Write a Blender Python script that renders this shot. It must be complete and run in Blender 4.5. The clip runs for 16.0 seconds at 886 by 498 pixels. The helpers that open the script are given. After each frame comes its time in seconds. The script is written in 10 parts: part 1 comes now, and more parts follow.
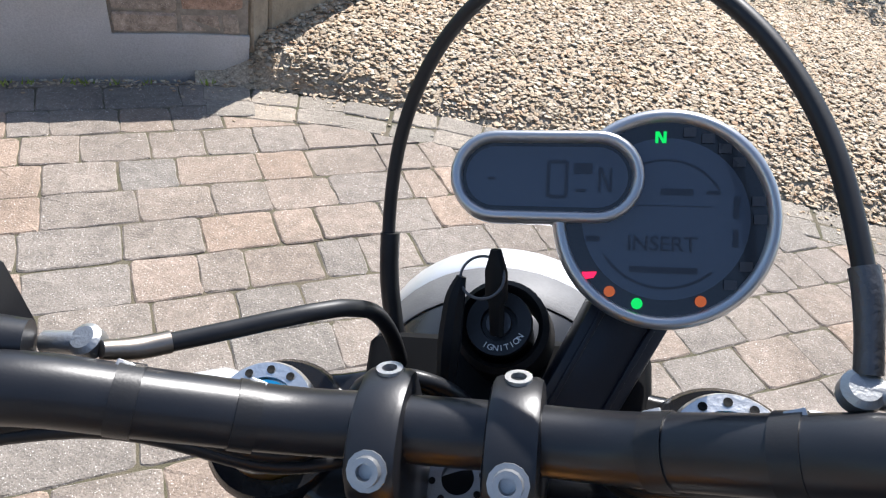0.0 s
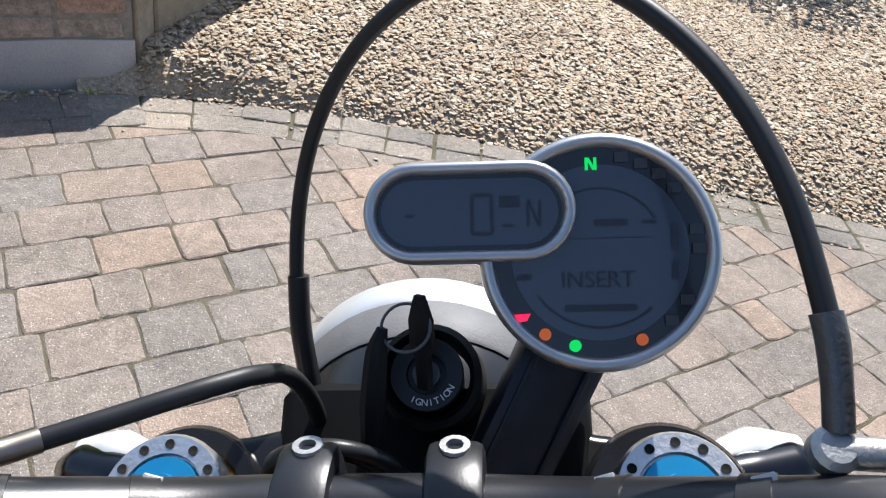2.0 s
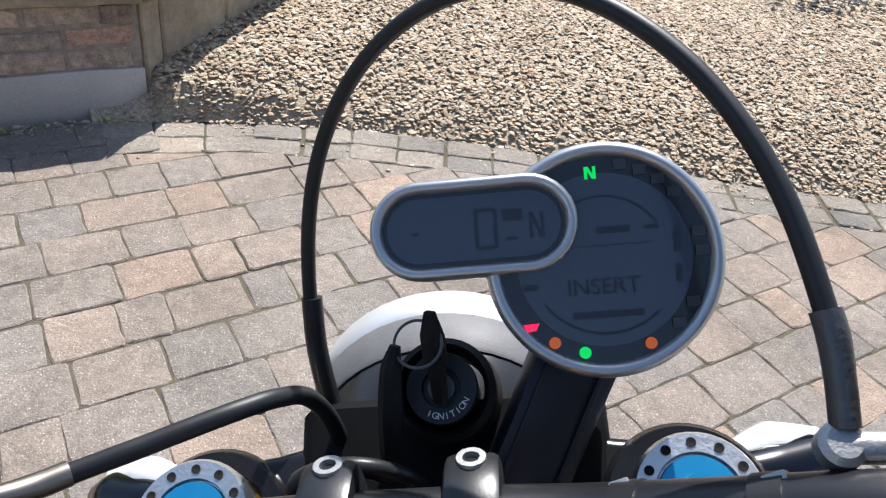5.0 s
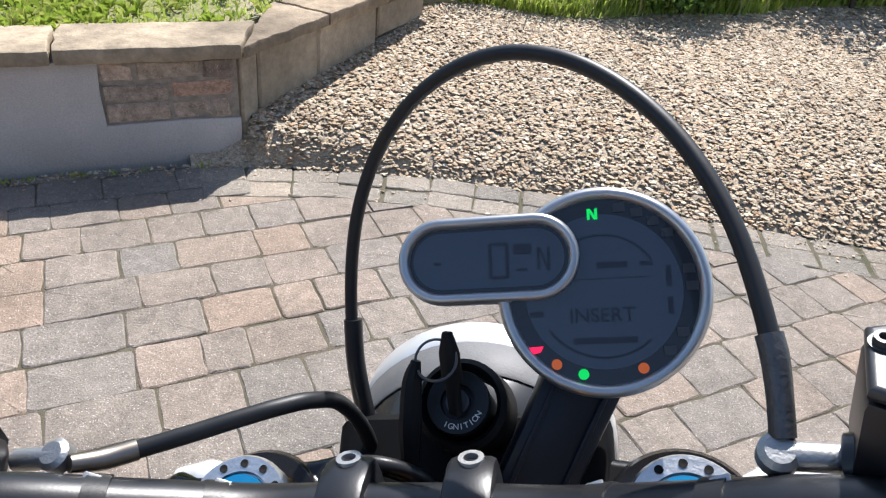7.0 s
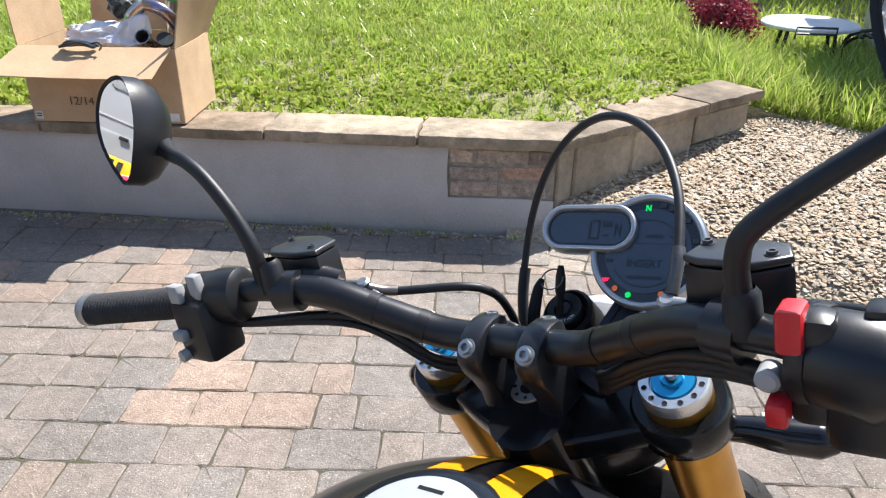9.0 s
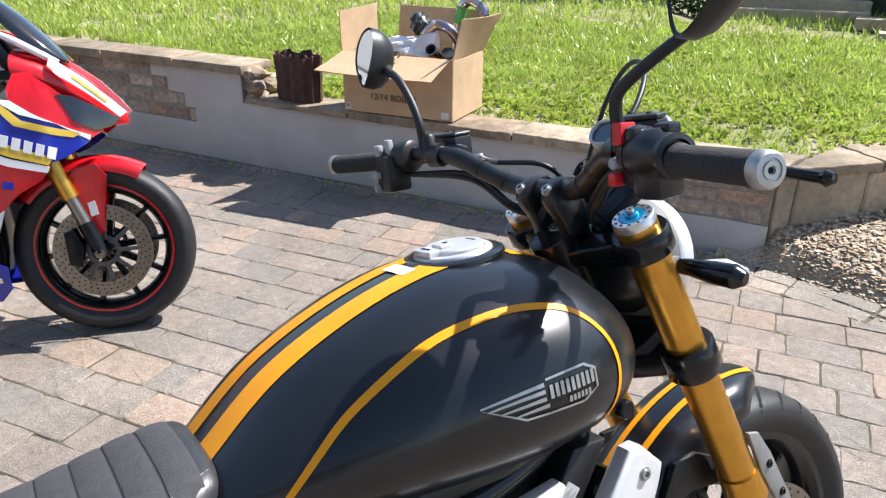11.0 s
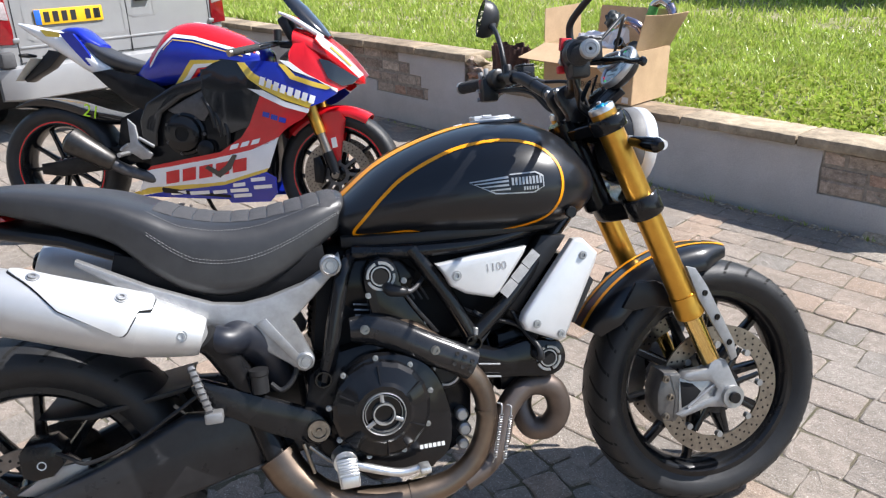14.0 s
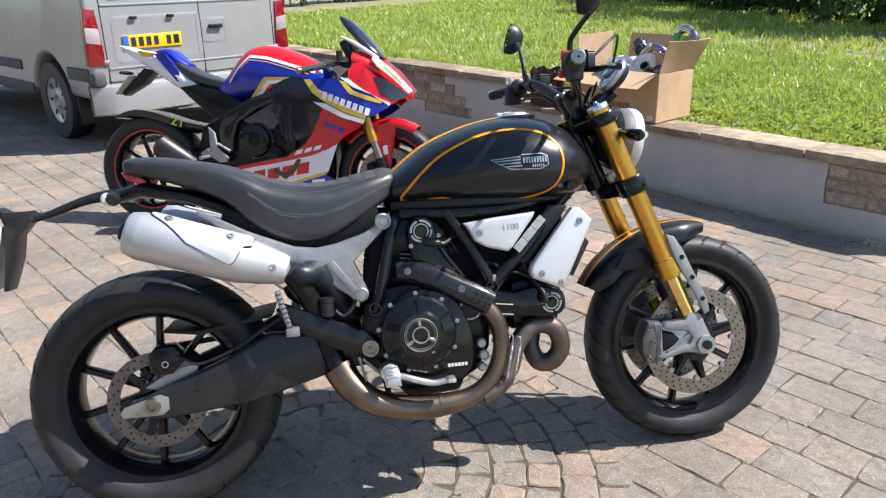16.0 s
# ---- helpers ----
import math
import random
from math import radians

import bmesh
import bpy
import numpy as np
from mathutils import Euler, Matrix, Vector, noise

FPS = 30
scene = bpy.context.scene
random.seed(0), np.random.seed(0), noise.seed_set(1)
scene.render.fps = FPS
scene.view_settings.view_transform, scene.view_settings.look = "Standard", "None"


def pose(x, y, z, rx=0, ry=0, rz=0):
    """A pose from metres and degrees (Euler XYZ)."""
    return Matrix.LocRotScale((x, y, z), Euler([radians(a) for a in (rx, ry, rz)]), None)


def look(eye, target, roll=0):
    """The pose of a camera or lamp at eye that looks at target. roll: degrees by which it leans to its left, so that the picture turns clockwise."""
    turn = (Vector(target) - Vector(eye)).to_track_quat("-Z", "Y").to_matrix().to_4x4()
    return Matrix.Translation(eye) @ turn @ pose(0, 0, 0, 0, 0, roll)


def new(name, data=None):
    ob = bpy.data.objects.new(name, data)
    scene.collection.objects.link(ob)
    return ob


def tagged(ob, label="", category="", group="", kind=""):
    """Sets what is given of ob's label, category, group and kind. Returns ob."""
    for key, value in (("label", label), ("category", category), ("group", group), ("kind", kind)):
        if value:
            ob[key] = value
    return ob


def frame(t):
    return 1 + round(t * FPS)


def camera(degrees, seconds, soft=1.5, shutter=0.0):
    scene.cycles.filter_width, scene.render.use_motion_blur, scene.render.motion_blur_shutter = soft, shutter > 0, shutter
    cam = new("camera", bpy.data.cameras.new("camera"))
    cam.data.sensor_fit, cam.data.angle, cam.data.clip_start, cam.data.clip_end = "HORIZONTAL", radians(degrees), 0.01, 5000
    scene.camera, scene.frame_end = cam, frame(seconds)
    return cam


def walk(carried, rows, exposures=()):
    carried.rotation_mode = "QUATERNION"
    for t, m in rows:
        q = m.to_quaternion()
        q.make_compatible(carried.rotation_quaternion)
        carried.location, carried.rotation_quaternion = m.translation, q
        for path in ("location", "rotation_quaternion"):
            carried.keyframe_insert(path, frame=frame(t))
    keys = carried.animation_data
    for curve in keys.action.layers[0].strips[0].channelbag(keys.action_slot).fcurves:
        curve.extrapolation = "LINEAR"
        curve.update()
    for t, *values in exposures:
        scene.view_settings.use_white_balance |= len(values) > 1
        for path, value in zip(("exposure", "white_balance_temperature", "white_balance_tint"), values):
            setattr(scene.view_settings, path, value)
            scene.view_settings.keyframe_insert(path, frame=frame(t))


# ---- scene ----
cam = camera(62.1, 16.0, soft=1.25)
PATH = [
    (0, (0.108, 0.178, 1.26), (0.752, 1.624, 0.037), 11.9),
    (0.5, (0.104, 0.184, 1.256), (0.822, 1.591, 0.029), 12.9),
    (1, (0.105, 0.19, 1.26), (0.893, 1.566, 0.042), 13.7),
    (1.5, (0.12, 0.217, 1.256), (0.958, 1.575, 0.05), 13.9),
    (2, (0.12, 0.219, 1.255), (0.984, 1.572, 0.063), 13.6),
    (2.5, (0.121, 0.22, 1.256), (0.991, 1.573, 0.067), 12.8),
    (3, (0.12, 0.22, 1.254), (0.982, 1.575, 0.062), 11.7),
    (3.5, (0.116, 0.222, 1.256), (0.966, 1.582, 0.061), 10.7),
    (4, (0.117, 0.22, 1.26), (0.954, 1.585, 0.062), 9.8),
    (6.3, (0.128, 0.204, 1.273), (0.891, 1.655, 0.128), 8.1),
    (6.5, (0.124, 0.2, 1.277), (0.863, 1.672, 0.142), 7.8),
    (7, (0.131, 0.165, 1.286), (0.766, 1.707, 0.182), 6.3),
    (7.5, (0.136, 0.084, 1.309), (0.612, 1.711, 0.248), 4.3),
    (8, (0.125, -0.022, 1.34), (0.4, 1.684, 0.332), 2.9),
    (8.5, (0.138, -0.096, 1.356), (0.178, 1.663, 0.404), 1.6),
    (9, (0.206, -0.168, 1.361), (0.002, 1.604, 0.456), 0.7),
    (9.2, (0.239, -0.2, 1.357), (-0.05, 1.566, 0.464), -0.2),
    (9.5, (0.297, -0.254, 1.356), (-0.132, 1.497, 0.49), 0.3),
    (10, (0.358, -0.36, 1.363), (-0.257, 1.35, 0.529), 0.5),
    (10.2, (0.387, -0.418, 1.362), (-0.289, 1.273, 0.535), 0.5),
    (12.3, (0.886, -0.762, 1.345), (-0.278, 0.651, 0.542), -0.5),
    (12.5, (0.929, -0.807, 1.347), (-0.268, 0.581, 0.546), -0.6),
    (13, (1.028, -0.892, 1.351), (-0.245, 0.432, 0.559), -0.8),
    (13.5, (1.145, -0.935, 1.356), (-0.195, 0.327, 0.572), -1.0),
    (14, (1.307, -0.965, 1.346), (-0.091, 0.235, 0.568), -1.1),
    (14.5, (1.408, -1.052, 1.349), (-0.035, 0.102, 0.585), -1.1),
    (15, (1.499, -1.164, 1.352), (0.027, -0.036, 0.602), -1.2),
    (15.5, (1.582, -1.218, 1.359), (0.095, -0.098, 0.629), -1.2),
    (16, (1.695, -1.232, 1.357), (0.198, -0.109, 0.652), -1.2),
]
EXPOSURES = [(0.0, 1.15), (1.0, 1.02), (2.0, 0.965), (4.2, 0.95), (6.5, 0.975), (7.2, 1.0), (8.0, 1.10), (10.2, 1.15), (12.5, 1.165), (14.0, 1.06), (16.0, 0.965)]
walk(cam, [(t, look(eye, target, roll)) for t, eye, target, roll in PATH], EXPOSURES)

# sky and sun: the sun stands behind the garden wall, high
SUN_DIR = Vector((0.20, 0.293, 0.43)).normalized()
world = bpy.data.worlds.new("world")
scene.world = world
world.use_nodes = True
wn = world.node_tree.nodes
sky = wn.new("ShaderNodeTexSky")
sky.sky_type = "NISHITA"
sky.sun_disc = False
sky.sun_elevation = math.asin(SUN_DIR.z)
sky.sun_rotation = math.atan2(SUN_DIR.x, SUN_DIR.y)
sky.air_density, sky.dust_density = 1.0, 0.6
world.node_tree.links.new(sky.outputs[0], wn["Background"].inputs[0])
wn["Background"].inputs[1].default_value = 0.110
sun = bpy.data.lights.new("sun", "SUN")
sun.energy, sun.angle, sun.color = 5.0, radians(0.53), (1.0, 0.972, 0.957)
sun_ob = new("sun", sun)
sun_ob.matrix_world = look(SUN_DIR * 30, (0, 0, 0))


# ---- helpers for building ----
def mat(name, c1, c2=None, rough=0.5, metal=0.0, scale=20.0, bump=0.0, bscale=150.0, coat=0.0, rough2=None, contrast=(0.35, 0.65),
        world_space=False, spec=0.5, fine=0.0, trans=0.0):
    """A procedural surface: two tones mixed by a large and a fine noise, uneven gloss and a fine relief."""
    m = bpy.data.materials.new(name)
    m.use_nodes = True
    nt = m.node_tree
    n, l = nt.nodes, nt.links
    p = n["Principled BSDF"]
    p.inputs["Metallic"].default_value = metal
    p.inputs["Roughness"].default_value = rough
    p.inputs["Specular IOR Level"].default_value = spec
    p.inputs["Coat Weight"].default_value = coat
    p.inputs["Coat Roughness"].default_value = 0.06
    p.inputs["Transmission Weight"].default_value = trans
    c2 = c2 or tuple(v * 0.86 for v in c1)
    if world_space:
        src = n.new("ShaderNodeNewGeometry").outputs["Position"]
    else:
        src = n.new("ShaderNodeTexCoord").outputs["Object"]
    a = n.new("ShaderNodeTexNoise")
    a.inputs["Scale"].default_value, a.inputs["Detail"].default_value, a.inputs["Roughness"].default_value = scale, 6, 0.6
    l.new(src, a.inputs["Vector"])
    r = n.new("ShaderNodeMapRange")
    r.inputs[1].default_value, r.inputs[2].default_value = contrast
    l.new(a.outputs[0], r.inputs[0])
    mix = n.new("ShaderNodeMix")
    mix.data_type = "RGBA"
    mix.inputs[6].default_value, mix.inputs[7].default_value = (*c1, 1), (*c2, 1)
    l.new(r.outputs[0], mix.inputs[0])
    colour = mix.outputs[2]
    if fine:
        f = n.new("ShaderNodeTexNoise")
        f.inputs["Scale"].default_value, f.inputs["Detail"].default_value = bscale * 1.7, 3
        l.new(src, f.inputs["Vector"])
        fr = n.new("ShaderNodeMapRange")
        fr.inputs[1].default_value, fr.inputs[2].default_value, fr.inputs[3].default_value, fr.inputs[4].default_value = 0.3, 0.7, 1 - fine, 1 + fine
        l.new(f.outputs[0], fr.inputs[0])
        hsv = n.new("ShaderNodeHueSaturation")
        l.new(fr.outputs[0], hsv.inputs["Value"])
        l.new(colour, hsv.inputs["Color"])
        colour = hsv.outputs[0]
    l.new(colour, p.inputs["Base Color"])
    rr = n.new("ShaderNodeMapRange")
    rr.inputs[3].default_value, rr.inputs[4].default_value = rough, rough2 if rough2 is not None else min(1, rough * 1.25)
    l.new(a.outputs[0], rr.inputs[0])
    l.new(rr.outputs[0], p.inputs["Roughness"])
    if bump:
        b = n.new("ShaderNodeTexNoise")
        b.inputs["Scale"].default_value, b.inputs["Detail"].default_value = bscale, 4
        l.new(src, b.inputs["Vector"])
        bn = n.new("ShaderNodeBump")
        bn.inputs["Strength"].default_value, bn.inputs["Distance"].default_value = min(1, bump), 0.004
        l.new(b.outputs[0], bn.inputs["Height"])
        l.new(bn.outputs[0], p.inputs["Normal"])
    return m


def mat_varied(name, ramp, per_island=False, rough=0.85, scale=60.0, bump=0.5, bscale=220.0, fine=0.25, stain=0.25, leafy=0.0, speck=0.0, blotch=0.0):
    """A surface whose tone changes from piece to piece along a ramp of colours."""
    m = bpy.data.materials.new(name)
    m.use_nodes = True
    nt = m.node_tree
    n, l = nt.nodes, nt.links
    p = n["Principled BSDF"]
    p.inputs["Roughness"].default_value = rough
    p.inputs["Specular IOR Level"].default_value = 0.3
    geo = n.new("ShaderNodeNewGeometry")
    rnd = geo.outputs["Random Per Island"] if per_island else n.new("ShaderNodeObjectInfo").outputs["Random"]
    cr = n.new("ShaderNodeValToRGB")
    cr.color_ramp.interpolation = "LINEAR"
    el = cr.color_ramp.elements
    for i, c in enumerate(ramp):
        pos = i / (len(ramp) - 1)
        e = el[i] if i < 2 else el.new(pos)
        e.position = pos
        e.color = (*c, 1)
    l.new(rnd, cr.inputs[0])
    a = n.new("ShaderNodeTexNoise")
    a.inputs["Scale"].default_value, a.inputs["Detail"].default_value, a.inputs["Roughness"].default_value = scale, 8, 0.7
    l.new(geo.outputs["Position"], a.inputs["Vector"])
    s = n.new("ShaderNodeTexNoise")
    s.inputs["Scale"].default_value, s.inputs["Detail"].default_value = 2.3, 5
    l.new(geo.outputs["Position"], s.inputs["Vector"])
    m1 = n.new("ShaderNodeMapRange")
    m1.inputs[1].default_value, m1.inputs[2].default_value, m1.inputs[3].default_value, m1.inputs[4].default_value = 0.25, 0.75, 1 - fine, 1 + fine
    l.new(a.outputs[0], m1.inputs[0])
    m2 = n.new("ShaderNodeMapRange")
    m2.inputs[1].default_value, m2.inputs[2].default_value, m2.inputs[3].default_value, m2.inputs[4].default_value = 0.3, 0.7, 1 - stain, 1 + stain * 0.5
    l.new(s.outputs[0], m2.inputs[0])
    mul = n.new("ShaderNodeMath")
    mul.operation = "MULTIPLY"
    l.new(m1.outputs[0], mul.inputs[0])
    l.new(m2.outputs[0], mul.inputs[1])
    if blotch:
        # uneven dirt in patches a few centimetres across
        k = n.new("ShaderNodeTexNoise")
        k.inputs["Scale"].default_value, k.inputs["Detail"].default_value, k.inputs["Roughness"].default_value = 24, 8, 0.72
        l.new(geo.outputs["Position"], k.inputs["Vector"])
        m3 = n.new("ShaderNodeMapRange")
        m3.inputs[1].default_value, m3.inputs[2].default_value, m3.inputs[3].default_value, m3.inputs[4].default_value = 0.34, 0.66, 1 - blotch, 1 + blotch * 0.45
        l.new(k.outputs[0], m3.inputs[0])
        both_ = n.new("ShaderNodeMath")
        both_.operation = "MULTIPLY"
        l.new(mul.outputs[0], both_.inputs[0])
        l.new(m3.outputs[0], both_.inputs[1])
        mul = both_
    hsv = n.new("ShaderNodeHueSaturation")
    l.new(cr.outputs[0], hsv.inputs["Color"])
    l.new(mul.outputs[0], hsv.inputs["Value"])
    colour = hsv.outputs[0]
    if speck:
        # pale and dark grains of aggregate
        g = n.new("ShaderNodeTexNoise")
        g.inputs["Scale"].default_value, g.inputs["Detail"].default_value = 330, 2
        l.new(geo.outputs["Position"], g.inputs["Vector"])
        for lo, hi, tone in ((0.655, 0.70, (0.82, 0.78, 0.71)), (0.38, 0.30, (0.05, 0.045, 0.04))):
            q = n.new("ShaderNodeMapRange")
            q.inputs[1].default_value, q.inputs[2].default_value, q.inputs[3].default_value, q.inputs[4].default_value = lo, hi, 0.0, speck
            l.new(g.outputs[0], q.inputs[0])
            mx = n.new("ShaderNodeMix")
            mx.data_type = "RGBA"
            mx.inputs[7].default_value = (*tone, 1)
            l.new(q.outputs[0], mx.inputs[0])
            l.new(colour, mx.inputs[6])
            colour = mx.outputs[2]
    l.new(colour, p.inputs["Base Color"])
    if bump:
        b = n.new("ShaderNodeTexNoise")
        b.inputs["Scale"].default_value, b.inputs["Detail"].default_value = bscale, 5
        l.new(geo.outputs["Position"], b.inputs["Vector"])
        bn = n.new("ShaderNodeBump")
        bn.inputs["Strength"].default_value, bn.inputs["Distance"].default_value = bump, 0.004
        l.new(b.outputs[0], bn.inputs["Height"])
        l.new(bn.outputs[0], p.inputs["Normal"])
    if leafy:
        tl = n.new("ShaderNodeBsdfTranslucent")
        l.new(hsv.outputs[0], tl.inputs["Color"])
        mx = n.new("ShaderNodeMixShader")
        mx.inputs[0].default_value = leafy
        l.new(p.outputs[0], mx.inputs[1])
        l.new(tl.outputs[0], mx.inputs[2])
        l.new(mx.outputs[0], n["Material Output"].inputs["Surface"])
    return m


def glow(name, colour, strength):
    m = bpy.data.materials.new(name)
    m.use_nodes = True
    p = m.node_tree.nodes["Principled BSDF"]
    p.inputs["Base Color"].default_value = (*colour, 1)
    p.inputs["Emission Color"].default_value = (*colour, 1)
    p.inputs["Emission Strength"].default_value = strength
    return m


def mesh_of(bm, name, material, smooth=40.0):
    bmesh.ops.recalc_face_normals(bm, faces=bm.faces)
    me = bpy.data.meshes.new(name)
    bm.to_mesh(me)
    bm.free()
    for mt in material if isinstance(material, (list, tuple)) else [material]:
        me.materials.append(mt)
    if smooth:
        me.shade_smooth()
        me.set_sharp_from_angle(angle=radians(smooth))
    return me


def part(name, bm, material, parent, label="", smooth=40.0):
    """One mesh object from a bmesh, under a thing or a part."""
    ob = new(name, mesh_of(bm, name, material, smooth))
    ob.parent = parent
    if label:
        ob["label"] = label
    return ob


def each_part(name, bm, material, parent, label="", smooth=40.0):
    """Each loose piece of a bmesh becomes a part of its own."""
    bm.verts.index_update()
    left = set(bm.verts)
    groups = []
    while left:
        todo = [left.pop()]
        got = set(todo)
        while todo:
            for e in todo.pop().link_edges:
                for w in e.verts:
                    if w in left:
                        left.discard(w)
                        got.add(w)
                        todo.append(w)
        groups.append(got)
    groups.sort(key=lambda g_: min(v.index for v in g_))
    out = []
    for g_ in groups:
        b = bmesh.new()
        m_ = {v: b.verts.new(v.co) for v in sorted(g_, key=lambda v: v.index)}
        fs = []
        for v in g_:
            for f in v.link_faces:
                fs.append(f)
        for f in sorted(set(fs), key=lambda f: min(v.index for v in f.verts)):
            b.faces.new([m_[v] for v in f.verts])
        out.append(part(name, b, material, parent, label, smooth))
    bm.free()
    return out


def thing(name, label, category, m=None, group="", kind=""):
    ob = new(name)
    ob.empty_display_size = 0.05
    if m is not None:
        ob.matrix_world = m
    return tagged(ob, label, category, group, kind)


def lone(name, bm, material, label, category, group="", kind="", smooth=40.0):
    ob = new(name, mesh_of(bm, name, material, smooth))
    return tagged(ob, label, category, group, kind)


def from_arrays(name, verts, faces, material):
    me = bpy.data.meshes.new(name)
    me.from_pydata(verts, [], faces)
    me.materials.append(material)
    me.update()
    return me


def V(*a):
    return Vector(a)


def soft(bm, width, segs=2, angle=0.6):
    """Rounds the sharp edges."""
    es = [e for e in bm.edges if len(e.link_faces) == 2 and e.calc_face_angle(0) > angle]
    if es and width > 0:
        bmesh.ops.bevel(bm, geom=es, offset=width, segments=segs, affect="EDGES", profile=0.5, clamp_overlap=True)
    return bm


def box(sx, sy, sz, at=(0, 0, 0), r=0.0, rot=None, bm=None, segs=2):
    out = bm or bmesh.new()
    b = bmesh.new()
    bmesh.ops.create_cube(b, size=1)
    bmesh.ops.scale(b, vec=(sx, sy, sz), verts=b.verts)
    if r:
        soft(b, r, segs)
    m = (rot.to_matrix().to_4x4() if isinstance(rot, Euler) else rot) if rot is not None else Matrix()
    bmesh.ops.transform(b, matrix=Matrix.Translation(at) @ m, verts=b.verts)
    return join(out, b)


def join(out, b):
    me = bpy.data.meshes.new("tmp")
    b.to_mesh(me)
    b.free()
    out.from_mesh(me)
    bpy.data.meshes.remove(me)
    return out


def basis(d):
    d = Vector(d).normalized()
    a = Vector((0, 0, 1)) if abs(d.z) < 0.9 else Vector((1, 0, 0))
    u = d.cross(a).normalized()
    return d, u, d.cross(u)


def lathe(profile, axis=(0, 1, 0), at=(0, 0, 0), n=32, bm=None, closed=False, a0=0.0, a1=2 * math.pi):
    """A turned body. profile: (distance along the axis, radius) pairs. closed: the profile is a ring."""
    out = bm or bmesh.new()
    d, u, v = basis(axis)
    full = abs(a1 - a0 - 2 * math.pi) < 1e-6
    k = n if full else n + 1
    rings = []
    for s, r in profile:
        c = Vector(at) + d * s
        if r < 1e-6:
            rings.append([out.verts.new(c)] * k)
        else:
            rings.append([out.verts.new(c + u * (r * math.cos(a0 + (a1 - a0) * i / n)) + v * (r * math.sin(a0 + (a1 - a0) * i / n))) for i in range(k)])
    pairs = list(zip(rings, rings[1:])) + ([(rings[-1], rings[0])] if closed else [])
    for a, b in pairs:
        for i in range(k if full else k - 1):
            j = (i + 1) % k
            q = []
            for w in (a[i], a[j], b[j], b[i]):
                if w not in q:
                    q.append(w)
            if len(q) > 2:
                try:
                    out.faces.new(q)
                except ValueError:
                    pass
    return out


def rod(a, b, r, r2=None, n=16, bm=None, r_edge=0.0):
    a, b = Vector(a), Vector(b)
    L = (b - a).length
    r2 = r if r2 is None else r2
    e = r_edge
    prof = [(0, 0), (0, r - e), (e, r), (L - e, r2), (L, r2 - e), (L, 0)] if e else [(0, 0), (0, r), (L, r2), (L, 0)]
    return lathe(prof, axis=b - a, at=a, n=n, bm=bm)


def curve_pts(pts, k=6, closed=False):
    """A smooth line through the points (Catmull-Rom)."""
    P = [Vector(p) for p in pts]
    n = len(P)
    out = []
    for i in range(n if closed else n - 1):
        p0 = P[(i - 1) % n] if closed or i else P[0] * 2 - P[1]
        p1, p2 = P[i], P[(i + 1) % n]
        p3 = P[(i + 2) % n] if closed or i + 2 < n else P[-1] * 2 - P[-2]
        for j in range(k):
            t = j / k
            out.append(0.5 * (2 * p1 + (p2 - p0) * t + (2 * p0 - 5 * p1 + 4 * p2 - p3) * t * t + (3 * p1 - p0 - 3 * p2 + p3) * t ** 3))
    if not closed:
        out.append(P[-1])
    return out


def tube(pts, r, n=12, k=6, bm=None, closed=False, smooth_path=True, caps=True):
    """A round bar along a smooth line; r: one radius or one a point."""
    out = bm or bmesh.new()
    P = curve_pts(pts, k, closed) if smooth_path else [Vector(p) for p in pts]
    m = len(P)
    rs = r if isinstance(r, (list, tuple)) else [r] * len(pts)
    R = [np.interp(i / max(1, m - 1) * (len(rs) - 1), range(len(rs)), rs) for i in range(m)]
    rings = []
    t0 = (P[1] - P[0]).normalized()
    _, u, _ = basis(t0)
    for i, p in enumerate(P):
        t = (P[(i + 1) % m] - P[i - 1]) if closed else (P[min(i + 1, m - 1)] - P[max(i - 1, 0)])
        t.normalize()
        u = (u - t * u.dot(t)).normalized()
        w = t.cross(u)
        rings.append([out.verts.new(p + (u * math.cos(2 * math.pi * j / n) + w * math.sin(2 * math.pi * j / n)) * R[i]) for j in range(n)])
    for i in range(m if closed else m - 1):
        a, b = rings[i], rings[(i + 1) % m]
        for j in range(n):
            out.faces.new((a[j], a[(j + 1) % n], b[(j + 1) % n], b[j]))
    if caps and not closed:
        out.faces.new(rings[0][::-1])
        out.faces.new(rings[-1])
    return out


def plate(outline, y0, y1, r=0.0, bm=None, holes=(), axis="y", segs=2, round_pts=0):
    """A flat outline in (x, z), given depth from y0 to y1 (or in (x, y), along z), with rounded edges."""
    out = bm or bmesh.new()
    b = bmesh.new()
    pts = outline
    if round_pts:
        pts = [(p.x, p.y) for p in curve_pts([(x, z, 0) for x, z in outline], round_pts, True)]
    put = (lambda p, d: (p[0], d, p[1])) if axis == "y" else (lambda p, d: (p[0], p[1], d)) if axis == "z" else (lambda p, d: (d, p[0], p[1]))
    lo = [b.verts.new(put(p, y0)) for p in pts]
    hi = [b.verts.new(put(p, y1)) for p in pts]
    k = len(pts)
    b.faces.new(lo)
    b.faces.new(hi[::-1])
    for i in range(k):
        b.faces.new((lo[i], hi[i], hi[(i + 1) % k], lo[(i + 1) % k]))
    bmesh.ops.recalc_face_normals(b, faces=b.faces)
    if r:
        es = [e for e in b.edges if any(len(f.verts) == k for f in e.link_faces)]
        bmesh.ops.bevel(b, geom=es, offset=r, segments=segs, affect="EDGES", profile=0.5, clamp_overlap=True)
    return join(out, b)


